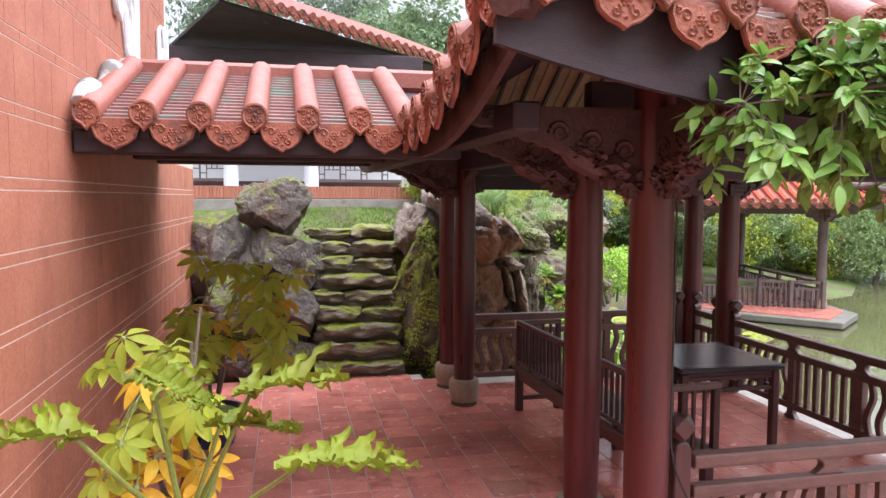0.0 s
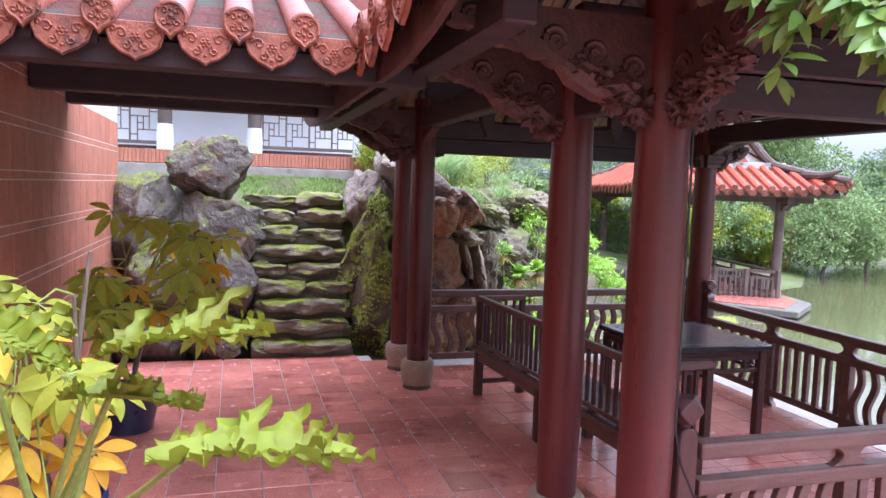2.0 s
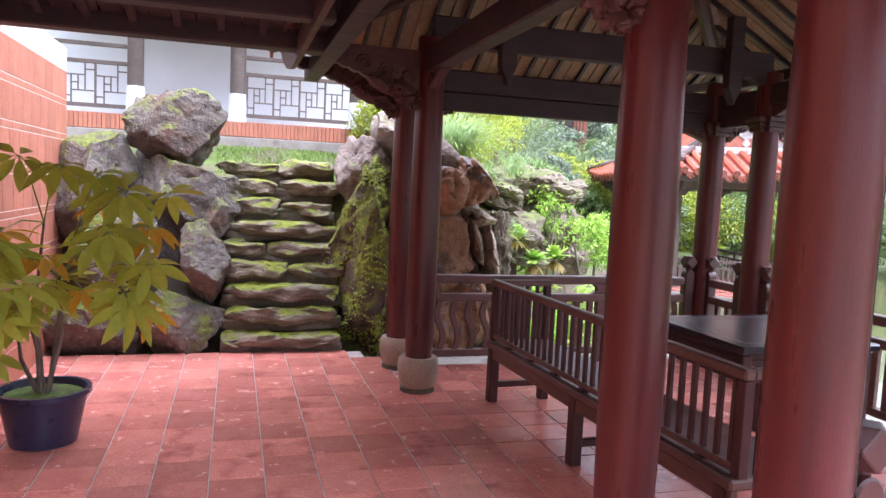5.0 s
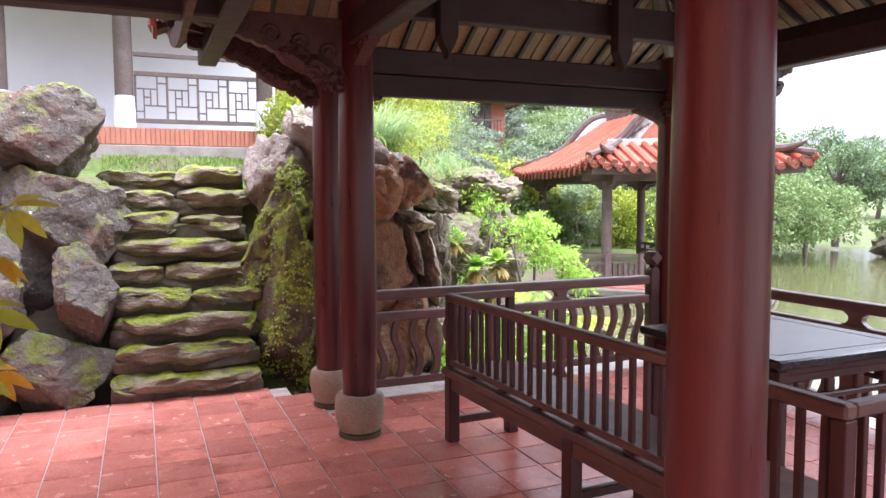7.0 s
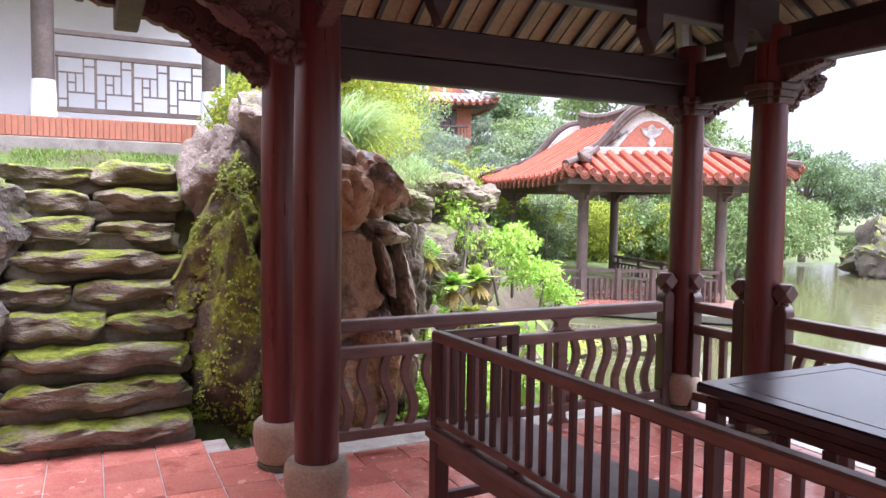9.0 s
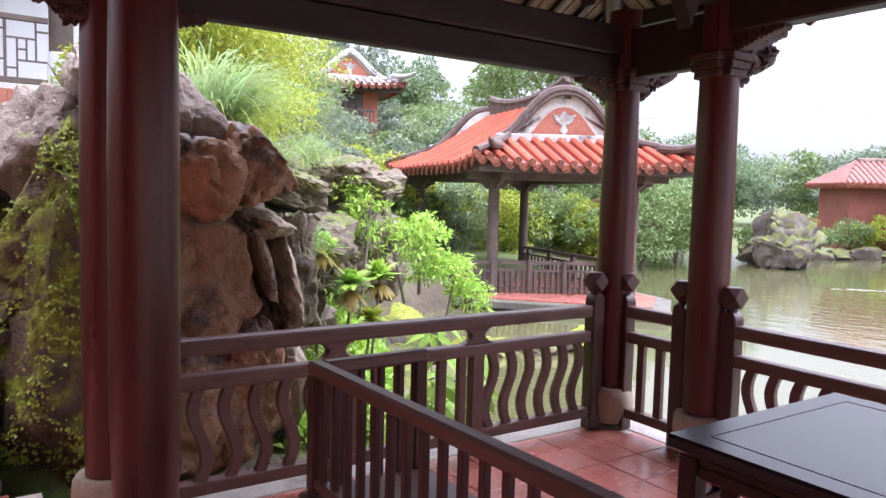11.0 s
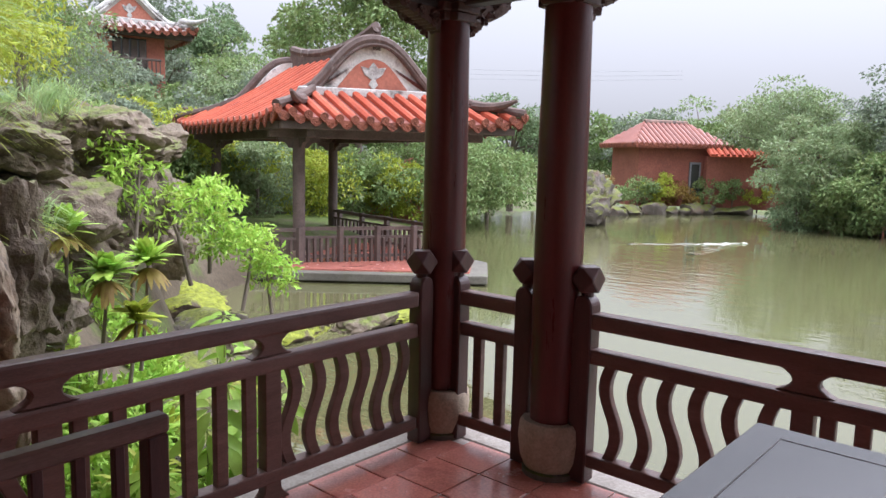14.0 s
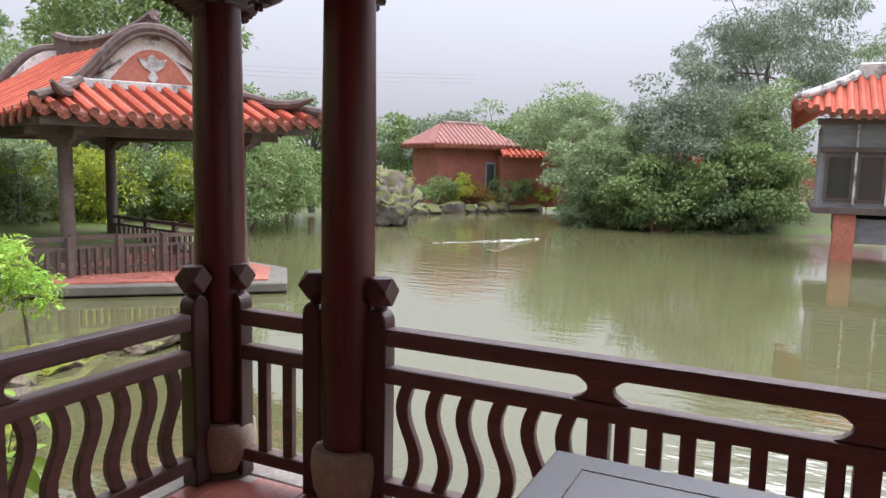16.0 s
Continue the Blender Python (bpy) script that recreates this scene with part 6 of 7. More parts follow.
# ---------------------------------------------------------------- trees and plants
def tree(name, base, height, crown, leaf, size, count, seed, label, clumps=26, category="tree", trunk=0.16, flat=1.0, droop=0.0, width=0.42):
    """A tapered trunk with limbs and a crown of leaves gathered in uneven clumps. crown: centre height share, radius."""
    rng = np.random.default_rng(seed)
    clumps = int(clumps * 1.5)
    if size > 0.2:
        size, count = size * 0.68, int(count * 1.75)
    t = thing(name, base, label, category)
    b = Vector(base)
    top = b + Vector((rng.normal() * 0.2, rng.normal() * 0.2, height * 0.8))
    cz, r = crown
    c = b + Vector((0, 0, height * cz))
    bend = Vector((rng.normal() * 0.25, rng.normal() * 0.25, 0)) * trunk * 4
    wood = Shape().tube([b - Vector((0, 0, 0.3)), b.lerp(top, 0.35) + bend, b.lerp(top, 0.7) + bend * 0.6, top], [trunk, trunk * 0.8, trunk * 0.5, trunk * 0.12], 9)
    d = unit_rows(rng, clumps, 0.15)
    rad = r * rng.uniform(0.45, 1.0, clumps)
    hz = height - height * cz
    cents = np.array(c) + d * rad[:, None] * np.array([1, 1, hz / r * flat])
    for i in range(min(clumps, 12)):
        q = Vector(cents[i])
        s = b.lerp(top, 0.35 + 0.4 * rng.random()) + bend * 0.5
        m = s.lerp(q, 0.55) + Vector((0, 0, 0.12 * r))
        wood.tube([s, m, q], [trunk * 0.38, trunk * 0.22, trunk * 0.06], 6)
    part("trunk", wood.mesh("trunk", smooth=True), M_BARK, t)
    per = rng.integers(0, clumps, count)
    cr = r * rng.uniform(0.14, 0.34, clumps)
    dirs = unit_rows(rng, count, 0.25)
    pos = cents[per] + dirs * (cr[per] * rng.uniform(0.35, 1.05, count) ** 0.6)[:, None] * np.array([1.2, 1.2, 0.52 if category == "tree" else 0.75])
    ways = dirs * 0.6 + rng.normal(size=(count, 3)) * 0.5 + np.array([0, 0, -0.25 - droop])
    me = leaf_mesh("crown", pos, ways, unit_rows(rng, count, 0.9), size, size * width, rng.uniform(0.6, 1.25, count))
    part("crown", me, leaf, t)
    return t


def build_trees():
    tree("tree", (19.0, 25.0, 0.2), 8.4, (0.62, 3.1), M_LEAF_MID, 0.30, 9500, 1, "large leafy green tree behind the lake pavilion", 34)
    tree("tree", (22.8, 26.5, 0.2), 5.0, (0.60, 2.6), M_LEAF_MID, 0.30, 5000, 2, "broad green tree at the pond corner")
    tree("shrub", (20.6, 21.8, -0.5), 2.9, (0.50, 2.1), M_LEAF_MID, 0.26, 5200, 3, "dense green shrub overhanging the water", 30, "shrub", 0.08)
    tree("shrub", (24.0, 23.0, -0.4), 2.6, (0.50, 2.0), M_LEAF_MID, 0.26, 4000, 4, "dense green shrub overhanging the water", 26, "shrub", 0.08)
    tree("tree", (27.5, 24.5, -0.2), 4.6, (0.60, 2.2), M_LEAF_DARK, 0.28, 4500, 5, "dark bushy tree beside the low red house", 26)
    # the mass of trees to the right of the low house
    for i, (x, y, hgt, r, m) in enumerate(((31.5, 13.2, 4.0, 2.4, M_LEAF_PALE), (32.0, 10.2, 6.2, 2.6, M_LEAF_GREY), (31.0, 8.0, 3.4, 2.1, M_LEAF_MID), (33.5, 7.6, 5.6, 2.4, M_LEAF_PALE), (30.6, 11.2, 2.4, 2.2, M_LEAF_MID))):
        tree("tree", (x, y, -0.4), hgt, (0.46, r), m, 0.28, 7500, 20 + i, "spreading dark green tree leaning over the pond", 44)
    tree("tree", (38.0, 7.5, -0.2), 10.5, (0.62, 3.8), M_LEAF_GREY, 0.34, 16000, 30, "tall airy grey-green tree with thin branches", 44, droop=0.5, width=0.22)
    tree("tree", (39.5, 2.0, -0.2), 9.0, (0.60, 3.0), M_LEAF_PALE, 0.34, 9000, 31, "feathery pale green bamboo-like tree", 36, droop=0.4, width=0.2)
    tree("tree", (36.0, 15.5, -0.2), 5.6, (0.6, 2.8), M_LEAF_PALE, 0.28, 6000, 32, "pale green tree behind the garden wall", 34)
    rnd = random.Random(12)
    for i in range(13):
        az = radians(46 + i * 3.1)
        d = rnd.uniform(52, 62)
        hgt = rnd.uniform(4.6, 6.4)
        tree("tree", (1.7 + d * math.sin(az), 5.5 + d * math.cos(az), -0.2), hgt, (0.56, 3.2), (M_LEAF_GREY, M_LEAF_PALE, M_LEAF_MID)[i % 3], 0.5, 2600, 50 + i, "distant tree in a misty tree line", 22)
    for i in range(10):
        x, y = 29.0 + 1.0 * i, 23.2 - 0.36 * i - 0.03 * i * i
        tree("shrub", (x, y, -0.25), 1.0 + 0.3 * (i % 3), (0.5, 0.85), (M_LEAF_MID, M_LEAF_YGREEN, M_LEAF_RED, M_LEAF_MID)[i % 4], 0.21, 900, 200 + i, "low hedge shrub on the far bank", 12, "shrub", 0.04)
    for i in range(6):
        tree("shrub", (30.2 + 0.35 * (i % 2), 13.6 - 1.35 * i, -0.7), 1.5 + 0.5 * (i % 3), (0.42, 1.1), (M_LEAF_DARK, M_LEAF_MID)[i % 2], 0.24, 1300, 230 + i, "dark shrub drooping into the pond", 16, "shrub", 0.05, droop=0.4)
    # the wooded hill
    for i, (x, y, hgt, r, m) in enumerate(((10.2, 27.0, 1.7, 1.6, M_LEAF_PALE), (18.6, 30.5, 5.2, 2.4, M_LEAF_PALE), (20.5, 33.5, 7.0, 3.2, M_LEAF_MID), (17.0, 35.5, 6.5, 2.6, M_LEAF_GREY), (9.3, 23.5, 2.2, 1.6, M_LEAF_GREY), (13.4, 28.5, 1.7, 1.6, M_LEAF_GREY),
                                           (25.5, 36.0, 6.0, 3.2, M_LEAF_PALE), (31, 38, 6.5, 3.4, M_LEAF_GREY), (8.0, 20.2, 1.8, 1.2, M_LEAF_MID), (16.2, 28.6, 2.2, 1.8, M_LEAF_PALE), (11.5, 23.6, 1.9, 1.4, M_LEAF_MID), (6.6, 25, 3.5, 2.4, M_LEAF_YGREEN))):
        z = float(land(np.array([x]), np.array([y]))[0])
        tree("tree", (x, y, z), hgt, (0.55, r), m, 0.26, 4200, 80 + i, "leafy tree on the wooded slope", 26)
    for i, (x, y, hgt) in enumerate(((15.5, 46, 11.0), (20.5, 46, 11.5), (24, 46, 10), (11, 46, 10), (7.5, 44, 9), (3, 36, 9), (5.5, 29, 7.0), (-2, 33, 8), (26, 46, 10))):
        z = float(land(np.array([x]), np.array([y]))[0])
        tree("tree", (x, y, z), hgt, (0.62, 3.0), (M_LEAF_DARK, M_LEAF_GREY)[i % 2], 0.42, 5200, 110 + i, "tall dark tree on the hilltop", 34)
    # shrubs that hide the foot of the house on the hill
    for i, (x, y, top, r) in enumerate(((11.6, 28.4, 4.9, 1.3), (13.0, 29.0, 4.5, 1.3), (14.3, 28.8, 4.3, 1.3), (15.6, 28.6, 4.4, 1.3), (16.9, 28.4, 5.0, 1.4), (10.2, 27.4, 4.6, 1.4), (12.0, 26.6, 3.7, 1.2), (13.6, 26.6, 3.5, 1.2), (9.2, 24.8, 3.6, 1.3), (8.2, 22.6, 3.2, 1.1))):
        z = float(land(np.array([x]), np.array([y]))[0])
        tree("shrub", (x, y, z), top - z, (0.55, r), (M_LEAF_PALE, M_LEAF_GREY, M_LEAF_MID)[i % 3], 0.20, 3600, 330 + i, "pale leafy shrub below the house on the hill", 26, "shrub", 0.05)
    # the thicket behind the lake pavilion
    for i, (x, y, hgt, r, m) in enumerate(((10.4, 23.8, 2.2, 1.3, M_LEAF_YGREEN), (12.2, 23.6, 2.6, 1.4, M_LEAF_YGREEN), (13.9, 23.4, 2.0, 1.4, M_LEAF_PALE), (15.6, 23.6, 2.6, 1.5, M_LEAF_YGREEN), (17.3, 23.2, 2.3, 1.4, M_LEAF_MID),
                                           (18.8, 22.9, 2.0, 1.2, M_LEAF_YGREEN), (11.4, 25.4, 2.6, 1.8, M_LEAF_PALE), (14.6, 25.8, 3.2, 2.0, M_LEAF_MID), (17.6, 25.6, 3.4, 1.9, M_LEAF_MID), (12.2, 30.2, 1.8, 1.4, M_LEAF_PALE), (14.6, 30.2, 2.0, 1.6, M_LEAF_PALE), (16.6, 30.6, 2.4, 1.6, M_LEAF_MID))):
        z = float(land(np.array([x]), np.array([y]))[0])
        tree("shrub", (x, y, z), hgt, (0.46, r), m, 0.22, 3400, 260 + i, "dense leafy shrub in the thicket behind the lake", 24, "shrub", 0.05)
    # shrubs on the rocks above the bank
    for i, (x, y, z, hgt, r, m, n) in enumerate(((3.5, 12.7, 1.9, 2.1, 1.15, M_LEAF_YGREEN, 9000), (3.7, 13.0, 2.4, 1.8, 1.0, M_LEAF_YGREEN, 6000), (4.3, 13.9, 2.1, 1.5, 0.9, M_LEAF_YGREEN, 4200), (3.0, 13.3, 2.4, 1.0, 0.6, M_LEAF_YGREEN, 2600), (5.6, 16.0, 2.4, 1.7, 1.0, M_LEAF_MID, 3400),
                                                 (6.6, 17.2, 2.2, 1.5, 0.9, M_LEAF_GREY, 3000), (5.2, 15.0, 2.3, 1.0, 0.6, M_LEAF_YGREEN, 1800), (2.45, 13.2, 2.3, 0.7, 0.35, M_LEAF_YGREEN, 1000))):
        tree("shrub", (x, y, z), hgt, (0.55, r), m, 0.085, n, 140 + i, "fine-leaved yellow-green shrub on the rocks", 26, "shrub", 0.03, width=0.3)
    # bright shrubs between the bank and the lake pavilion
    for i, (x, y, z, hgt, r, n) in enumerate(((6.15, 13.1, 0.55, 0.90, 0.50, 900), (6.85, 13.2, 0.15, 0.80, 0.50, 900), (5.4, 12.9, 0.45, 1.6, 0.30, 600), (7.35, 13.3, -0.15, 0.70, 0.40, 600), (6.55, 13.4, 0.60, 0.9, 0.40, 600))):
        tree("shrub", (x, y, z), hgt, (0.6, r), M_LEAF_BRIGHT, 0.10, n, 160 + i, "bright green shrub leaning over the water", 22, "shrub", 0.025, width=0.34, flat=0.8)


def blades(name, roots, ways, length, width, material, parent, label="", droop=0.6, seg=5, rng=None, kind=""):
    """Long narrow arching leaves, one strip each."""
    k = len(roots)
    rng = rng or np.random.default_rng(1)
    ways = ways / np.linalg.norm(ways, axis=1)[:, None]
    side = np.cross(ways, np.array([0, 0, 1.0]))
    side /= np.linalg.norm(side, axis=1)[:, None] + 1e-6
    ln = length * rng.uniform(0.6, 1.15, k)
    vs, fs = [], []
    for i in range(k):
        o = len(vs)
        for j in range(seg + 1):
            t = j / seg
            p = roots[i] + ways[i] * ln[i] * t + np.array([0, 0, -droop * ln[i] * t * t])
            w = width * 0.5 * math.sin(math.pi * (0.12 + 0.86 * t)) ** 0.7
            vs += [p - side[i] * w, p + side[i] * w]
        fs += [(o + 2 * j, o + 2 * j + 1, o + 2 * j + 3, o + 2 * j + 2) for j in range(seg)]
    me = bpy.data.meshes.new(name)
    me.from_pydata([tuple(map(float, v)) for v in vs], [], fs)
    me.polygons.foreach_set("use_smooth", [True] * len(me.polygons))
    return part(name, me, material, parent, label, kind=kind)


def rosette(parent, at, axis, n, length, material, rng, stem_from, droop=0.35):
    """A fan of leaflets at the end of a stalk."""
    at, axis = np.array(at), np.array(axis) / np.linalg.norm(axis)
    a = np.cross(axis, [0.3, 0.9, 0.2])
    a /= np.linalg.norm(a)
    b = np.cross(axis, a)
    ang = np.arange(n) * 2 * math.pi / n + rng.uniform(0, 6)
    ways = np.outer(np.cos(ang), a) + np.outer(np.sin(ang), b) + axis * rng.uniform(-0.35, 0.25, n)[:, None] + np.array([0, 0, -droop])
    ways /= np.linalg.norm(ways, axis=1)[:, None]
    nor = np.tile(axis, (n, 1)) + rng.normal(size=(n, 3)) * 0.15
    roots = at + ways * length * 0.16
    for r, w, q in zip(roots, ways, nor):
        me = leaf_pieces("leaflet", [r], [w], [q], [length * rng.uniform(0.8, 1.1)], length * 0.34)
        part("leaflet", me, material, parent)
    sh = Shape()
    m = (Vector(stem_from) + Vector(at)) / 2 + Vector((0, 0, 0.04))
    sh.tube([stem_from, m, tuple(at)], [0.006, 0.005, 0.003], 5)
    for r in roots:
        sh.tube([tuple(at), tuple(r)], [0.003, 0.002], 4)
    part("stalk", sh.mesh("stalk", smooth=True), M_STALK, parent)


def leaf_pieces(name, roots, ways, normals, lengths, width):
    """Smooth, folded, drooping leaves with a pointed tip: a grid of three by six points each."""
    vs, fs = [], []
    for r, w, nn, ln in zip(roots, ways, normals, lengths):
        r, w = Vector(r), Vector(w)
        s = w.cross(Vector(nn)).normalized()
        up = s.cross(w)
        o = len(vs)
        for j in range(7):
            t = j / 6
            hw = width * 0.5 * math.sin(math.pi * min(1, t ** 0.85 * 0.97 + 0.02)) ** 0.85 * (1 if t < 1 else 0.05)
            c = r + w * ln * t - up * ln * 0.22 * t * t
            vs += [c - s * hw + up * hw * 0.30, c, c + s * hw + up * hw * 0.30]
        for j in range(6):
            a = o + 3 * j
            fs += [(a, a + 1, a + 4, a + 3), (a + 1, a + 2, a + 5, a + 4)]
    me = bpy.data.meshes.new(name)
    me.from_pydata([tuple(v) for v in vs], [], fs)
    me.polygons.foreach_set("use_smooth", [True] * len(me.polygons))
    return me


def pot(x, y, z, r, h, material, label):
    p = thing("plant_pot", (x, y, z), label, "pot")
    prof = [(r * 0.68, z), (r * 0.74, z + 0.01), (r * 0.97, z + h * 0.9), (r * 1.06, z + h * 0.91), (r * 1.06, z + h), (r * 0.95, z + h), (r * 0.90, z + h * 0.86), (0.01, z + h * 0.86)]
    part("shell", Shape().lathe(prof, x, y, 28).mesh("shell", smooth=True), material, p)
    part("soil", Shape().lathe([(r * 0.90, z + h * 0.80), (r * 0.88, z + h * 0.88), (r * 0.4, z + h * 0.91), (0.02, z + h * 0.92)], x, y, 20).mesh("soil", smooth=True), M_EARTH, p)
    return p


def schefflera(base, tips, seed, label, yellow=(), length=0.19):
    """An umbrella plant: woody forked stems from the pot and leaflet fans at their ends."""
    rng = np.random.default_rng(seed)
    pl = thing("umbrella_plant", base, label, "plant")
    b = Vector(base)
    forks = []
    for i in range(5):
        a = i * 1.26 + seed
        top = b + Vector((0.16 * math.cos(a), 0.16 * math.sin(a), 0.45 + 0.16 * i))
        mid = b.lerp(top, 0.5) + Vector((0.06 * math.cos(a + 1), 0.06 * math.sin(a + 1), 0))
        part("stem", Shape().tube([b + Vector((0.03 * math.cos(a), 0.03 * math.sin(a), -0.02)), mid, top], [0.017, 0.013, 0.008], 7).mesh("stem", smooth=True), M_BARK, pl)
        forks.append(top)
    for i, (x, y, z) in enumerate(tips):
        q = Vector((x, y, z))
        f = min(forks, key=lambda s: (s - q).length)
        axis = (q - b).normalized() * 0.5 + Vector((rng.normal() * 0.25, rng.normal() * 0.25 - 0.55, 0.7))
        rosette(pl, q, axis, int(rng.integers(7, 10)), length * rng.uniform(0.8, 1.15), M_LEAF_YELLOW if i in yellow else M_LEAF_SCHEFF, rng, f)


def philo_leaf(parent, stem, attach, way, normal, length, seed):
    """A broad leaf cut into deep, uneven, wavy lobes, on a long stalk."""
    rnd = random.Random(seed)
    attach, way, normal = Vector(attach), Vector(way).normalized(), Vector(normal).normalized()
    side = way.cross(normal).normalized()
    normal = side.cross(way)
    vs, fs = [], []

    def patch(pts_fn, nu, nv):
        o = len(vs)
        for i in range(nu + 1):
            for j in range(nv + 1):
                vs.append(tuple(pts_fn(i / nu, j / nv)))
        for i in range(nu):
            for j in range(nv):
                a = o + i * (nv + 1) + j
                fs.append((a, a + 1, a + nv + 2, a + nv + 1))

    def spine(a):
        return attach + way * length * (a - 0.16) + normal * length * (0.10 * a - 0.22 * a * a)

    def blade(u, v):
        w = 0.13 * math.sin(math.pi * (0.12 + 0.84 * u)) ** 0.7
        return spine(u) + side * length * w * (2 * v - 1) + normal * length * 0.05 * abs(2 * v - 1)
    patch(blade, 20, 4)
    for s in (-1, 1):
        a = 0.04
        while a < 0.94:
            w = rnd.uniform(0.065, 0.12) * (1.1 - 0.5 * a)
            ln = length * (0.40 * math.sin(math.pi * (0.16 + 0.80 * a)) ** 0.8 * (1 - 0.35 * a)) * rnd.uniform(0.55, 1.25)
            fwd, up, wave, ph = rnd.uniform(0.25, 0.9) * (0.4 + a), rnd.uniform(0.1, 0.8), rnd.uniform(0.6, 1.3), rnd.uniform(0, 6)
            a0 = a

            def lobe(u, v, a0=a0, w=w, ln=ln, fwd=fwd, up=up, wave=wave, ph=ph):
                width = w * (1.45 - 0.45 * u) if u < 0.75 else w * 1.11 * math.sqrt(max(0.0, 1 - ((u - 0.75) / 0.25) ** 2)) + 0.004
                across = (v - 0.5) * width * length * (1 + 0.5 * math.sin(u * 14 + ph) * wave * u)
                r = u * ln
                ripple = 0.030 * length * math.sin(u * 15 + ph + v * 4) * u * wave + 0.05 * length * (2 * v - 1) ** 2 * u
                return spine(min(a0 + w / 2, 1.0)) + side * s * r + way * (fwd * r * u + across) + normal * (up * r - 0.25 * r * u + ripple)
            patch(lobe, 12, 4)
            a += w * 1.12
    me = bpy.data.meshes.new("leaf")
    me.from_pydata(vs, [], fs)
    me.polygons.foreach_set("use_smooth", [True] * len(me.polygons))
    part("leaf", me, M_LEAF_PHILO, parent)
    s, e = Vector(stem), attach
    pts = [s.lerp(e, t) + Vector((0, 0, 0.16 * (e - s).length * math.sin(math.pi * t) * (1 if e.z < s.z + 0.5 else -0.15))) for t in (0, 0.2, 0.4, 0.6, 0.8, 1)]
    part("stalk", Shape().tube(pts, [0.016, 0.014, 0.012, 0.010, 0.009, 0.008], 8).mesh("stalk", smooth=True), M_STALK, parent)


def build_potted_plants():
    pot(-0.72, 7.15, 0, 0.27, 0.36, M_POT, "dark glazed pot on the tile floor by the wall")
    rng = np.random.default_rng(17)
    tips = [(-0.78, 6.85, 1.84), (-0.56, 6.8, 1.80), (-0.36, 6.9, 1.76), (-0.20, 6.75, 1.66)]
    for k in range(32):
        a, r, h = rng.uniform(0, 2 * math.pi), rng.uniform(0.25, 0.62), rng.uniform(0.78, 1.72)
        x, y = -0.50 + r * math.cos(a) * (1.0 if math.cos(a) > 0 else 0.95), 6.75 + 0.85 * r * math.sin(a)
        tips.append((max(x, WALL_X + 0.14), y, h + 0.1 * math.cos(a)))
    schefflera((-0.72, 7.15, 0.33), tips, 3, "tall umbrella plant with green and yellowing leaves in a dark pot", (6, 9, 14, 18, 23, 27, 31), 0.21)
    block = thing("plinth_block", (-0.62, 4.1, 0), "low grey stone block under a plant pot", "plinth")
    boxpart("block", (-0.86, -0.36, 3.86, 4.36, 0, 0.42), M_CURB, block, 0.015)
    pot(-0.60, 4.1, 0.42, 0.19, 0.30, M_POT_BLUE, "blue plastic pot on a stone block beside the wall")
    tips = [(-0.85, 4.0, 1.66), (-0.62, 3.9, 1.60), (-1.02, 4.1, 1.50), (-0.55, 3.85, 1.20), (-0.64, 3.7, 1.12), (-0.46, 3.75, 1.0), (-0.72, 3.6, 1.0), (-0.52, 3.6, 0.90)]
    for k in range(16):
        a, r = rng.uniform(0, 2 * math.pi), rng.uniform(0.1, 0.38)
        tips.append((max(-0.70 + r * math.cos(a), WALL_X + 0.12), 3.92 + r * math.sin(a), rng.uniform(0.95, 1.62)))
    schefflera((-0.62, 4.1, 0.69), tips, 8, "leggy umbrella plant with many yellow leaves", (3, 4, 5, 6, 7, 11, 13, 16, 19), 0.17)
    pot(-0.50, 3.22, 0, 0.26, 0.45, M_POT, "dark glazed pot on the tile floor near the wall")
    ph = thing("lobed_leaf_plant", (-0.50, 3.22, 0.41), "lush plant with large lime-green deeply lobed leaves", "plant")
    base = (-0.44, 3.15, 0.98)
    part("trunk", Shape().tube([(-0.50, 3.22, 0.38), (-0.47, 3.19, 0.7), base], [0.05, 0.045, 0.03], 10).mesh("trunk", smooth=True), M_BARK, ph)
    part("bud", Shape().tube([base, (-0.33, 3.08, 1.16), (-0.27, 3.04, 1.34)], [0.02, 0.022, 0.002], 8).mesh("bud", smooth=True), M_STALK, ph, "furled pale new leaf")
    for i, (at, way, nor, ln) in enumerate((((0.02, 2.25, 1.545), (0.95, 0.02, 0.06), (0.0, -0.10, 1.0), 0.42), ((-0.14, 2.75, 1.66), (0.9, -0.05, 0.20), (-0.15, -0.12, 0.9), 0.42),
                                            ((-0.26, 2.80, 1.52), (0.85, -0.2, 0.05), (0.1, 0.10, 0.9), 0.36), ((-0.66, 2.42, 1.63), (-0.9, -0.05, 0.08), (0.1, -0.05, 0.9), 0.37), ((-0.52, 2.9, 1.72), (0.6, -0.5, -0.15), (0.0, -0.25, 0.8), 0.38))):
        philo_leaf(ph, base, at, way, nor, ln, 10 + i)


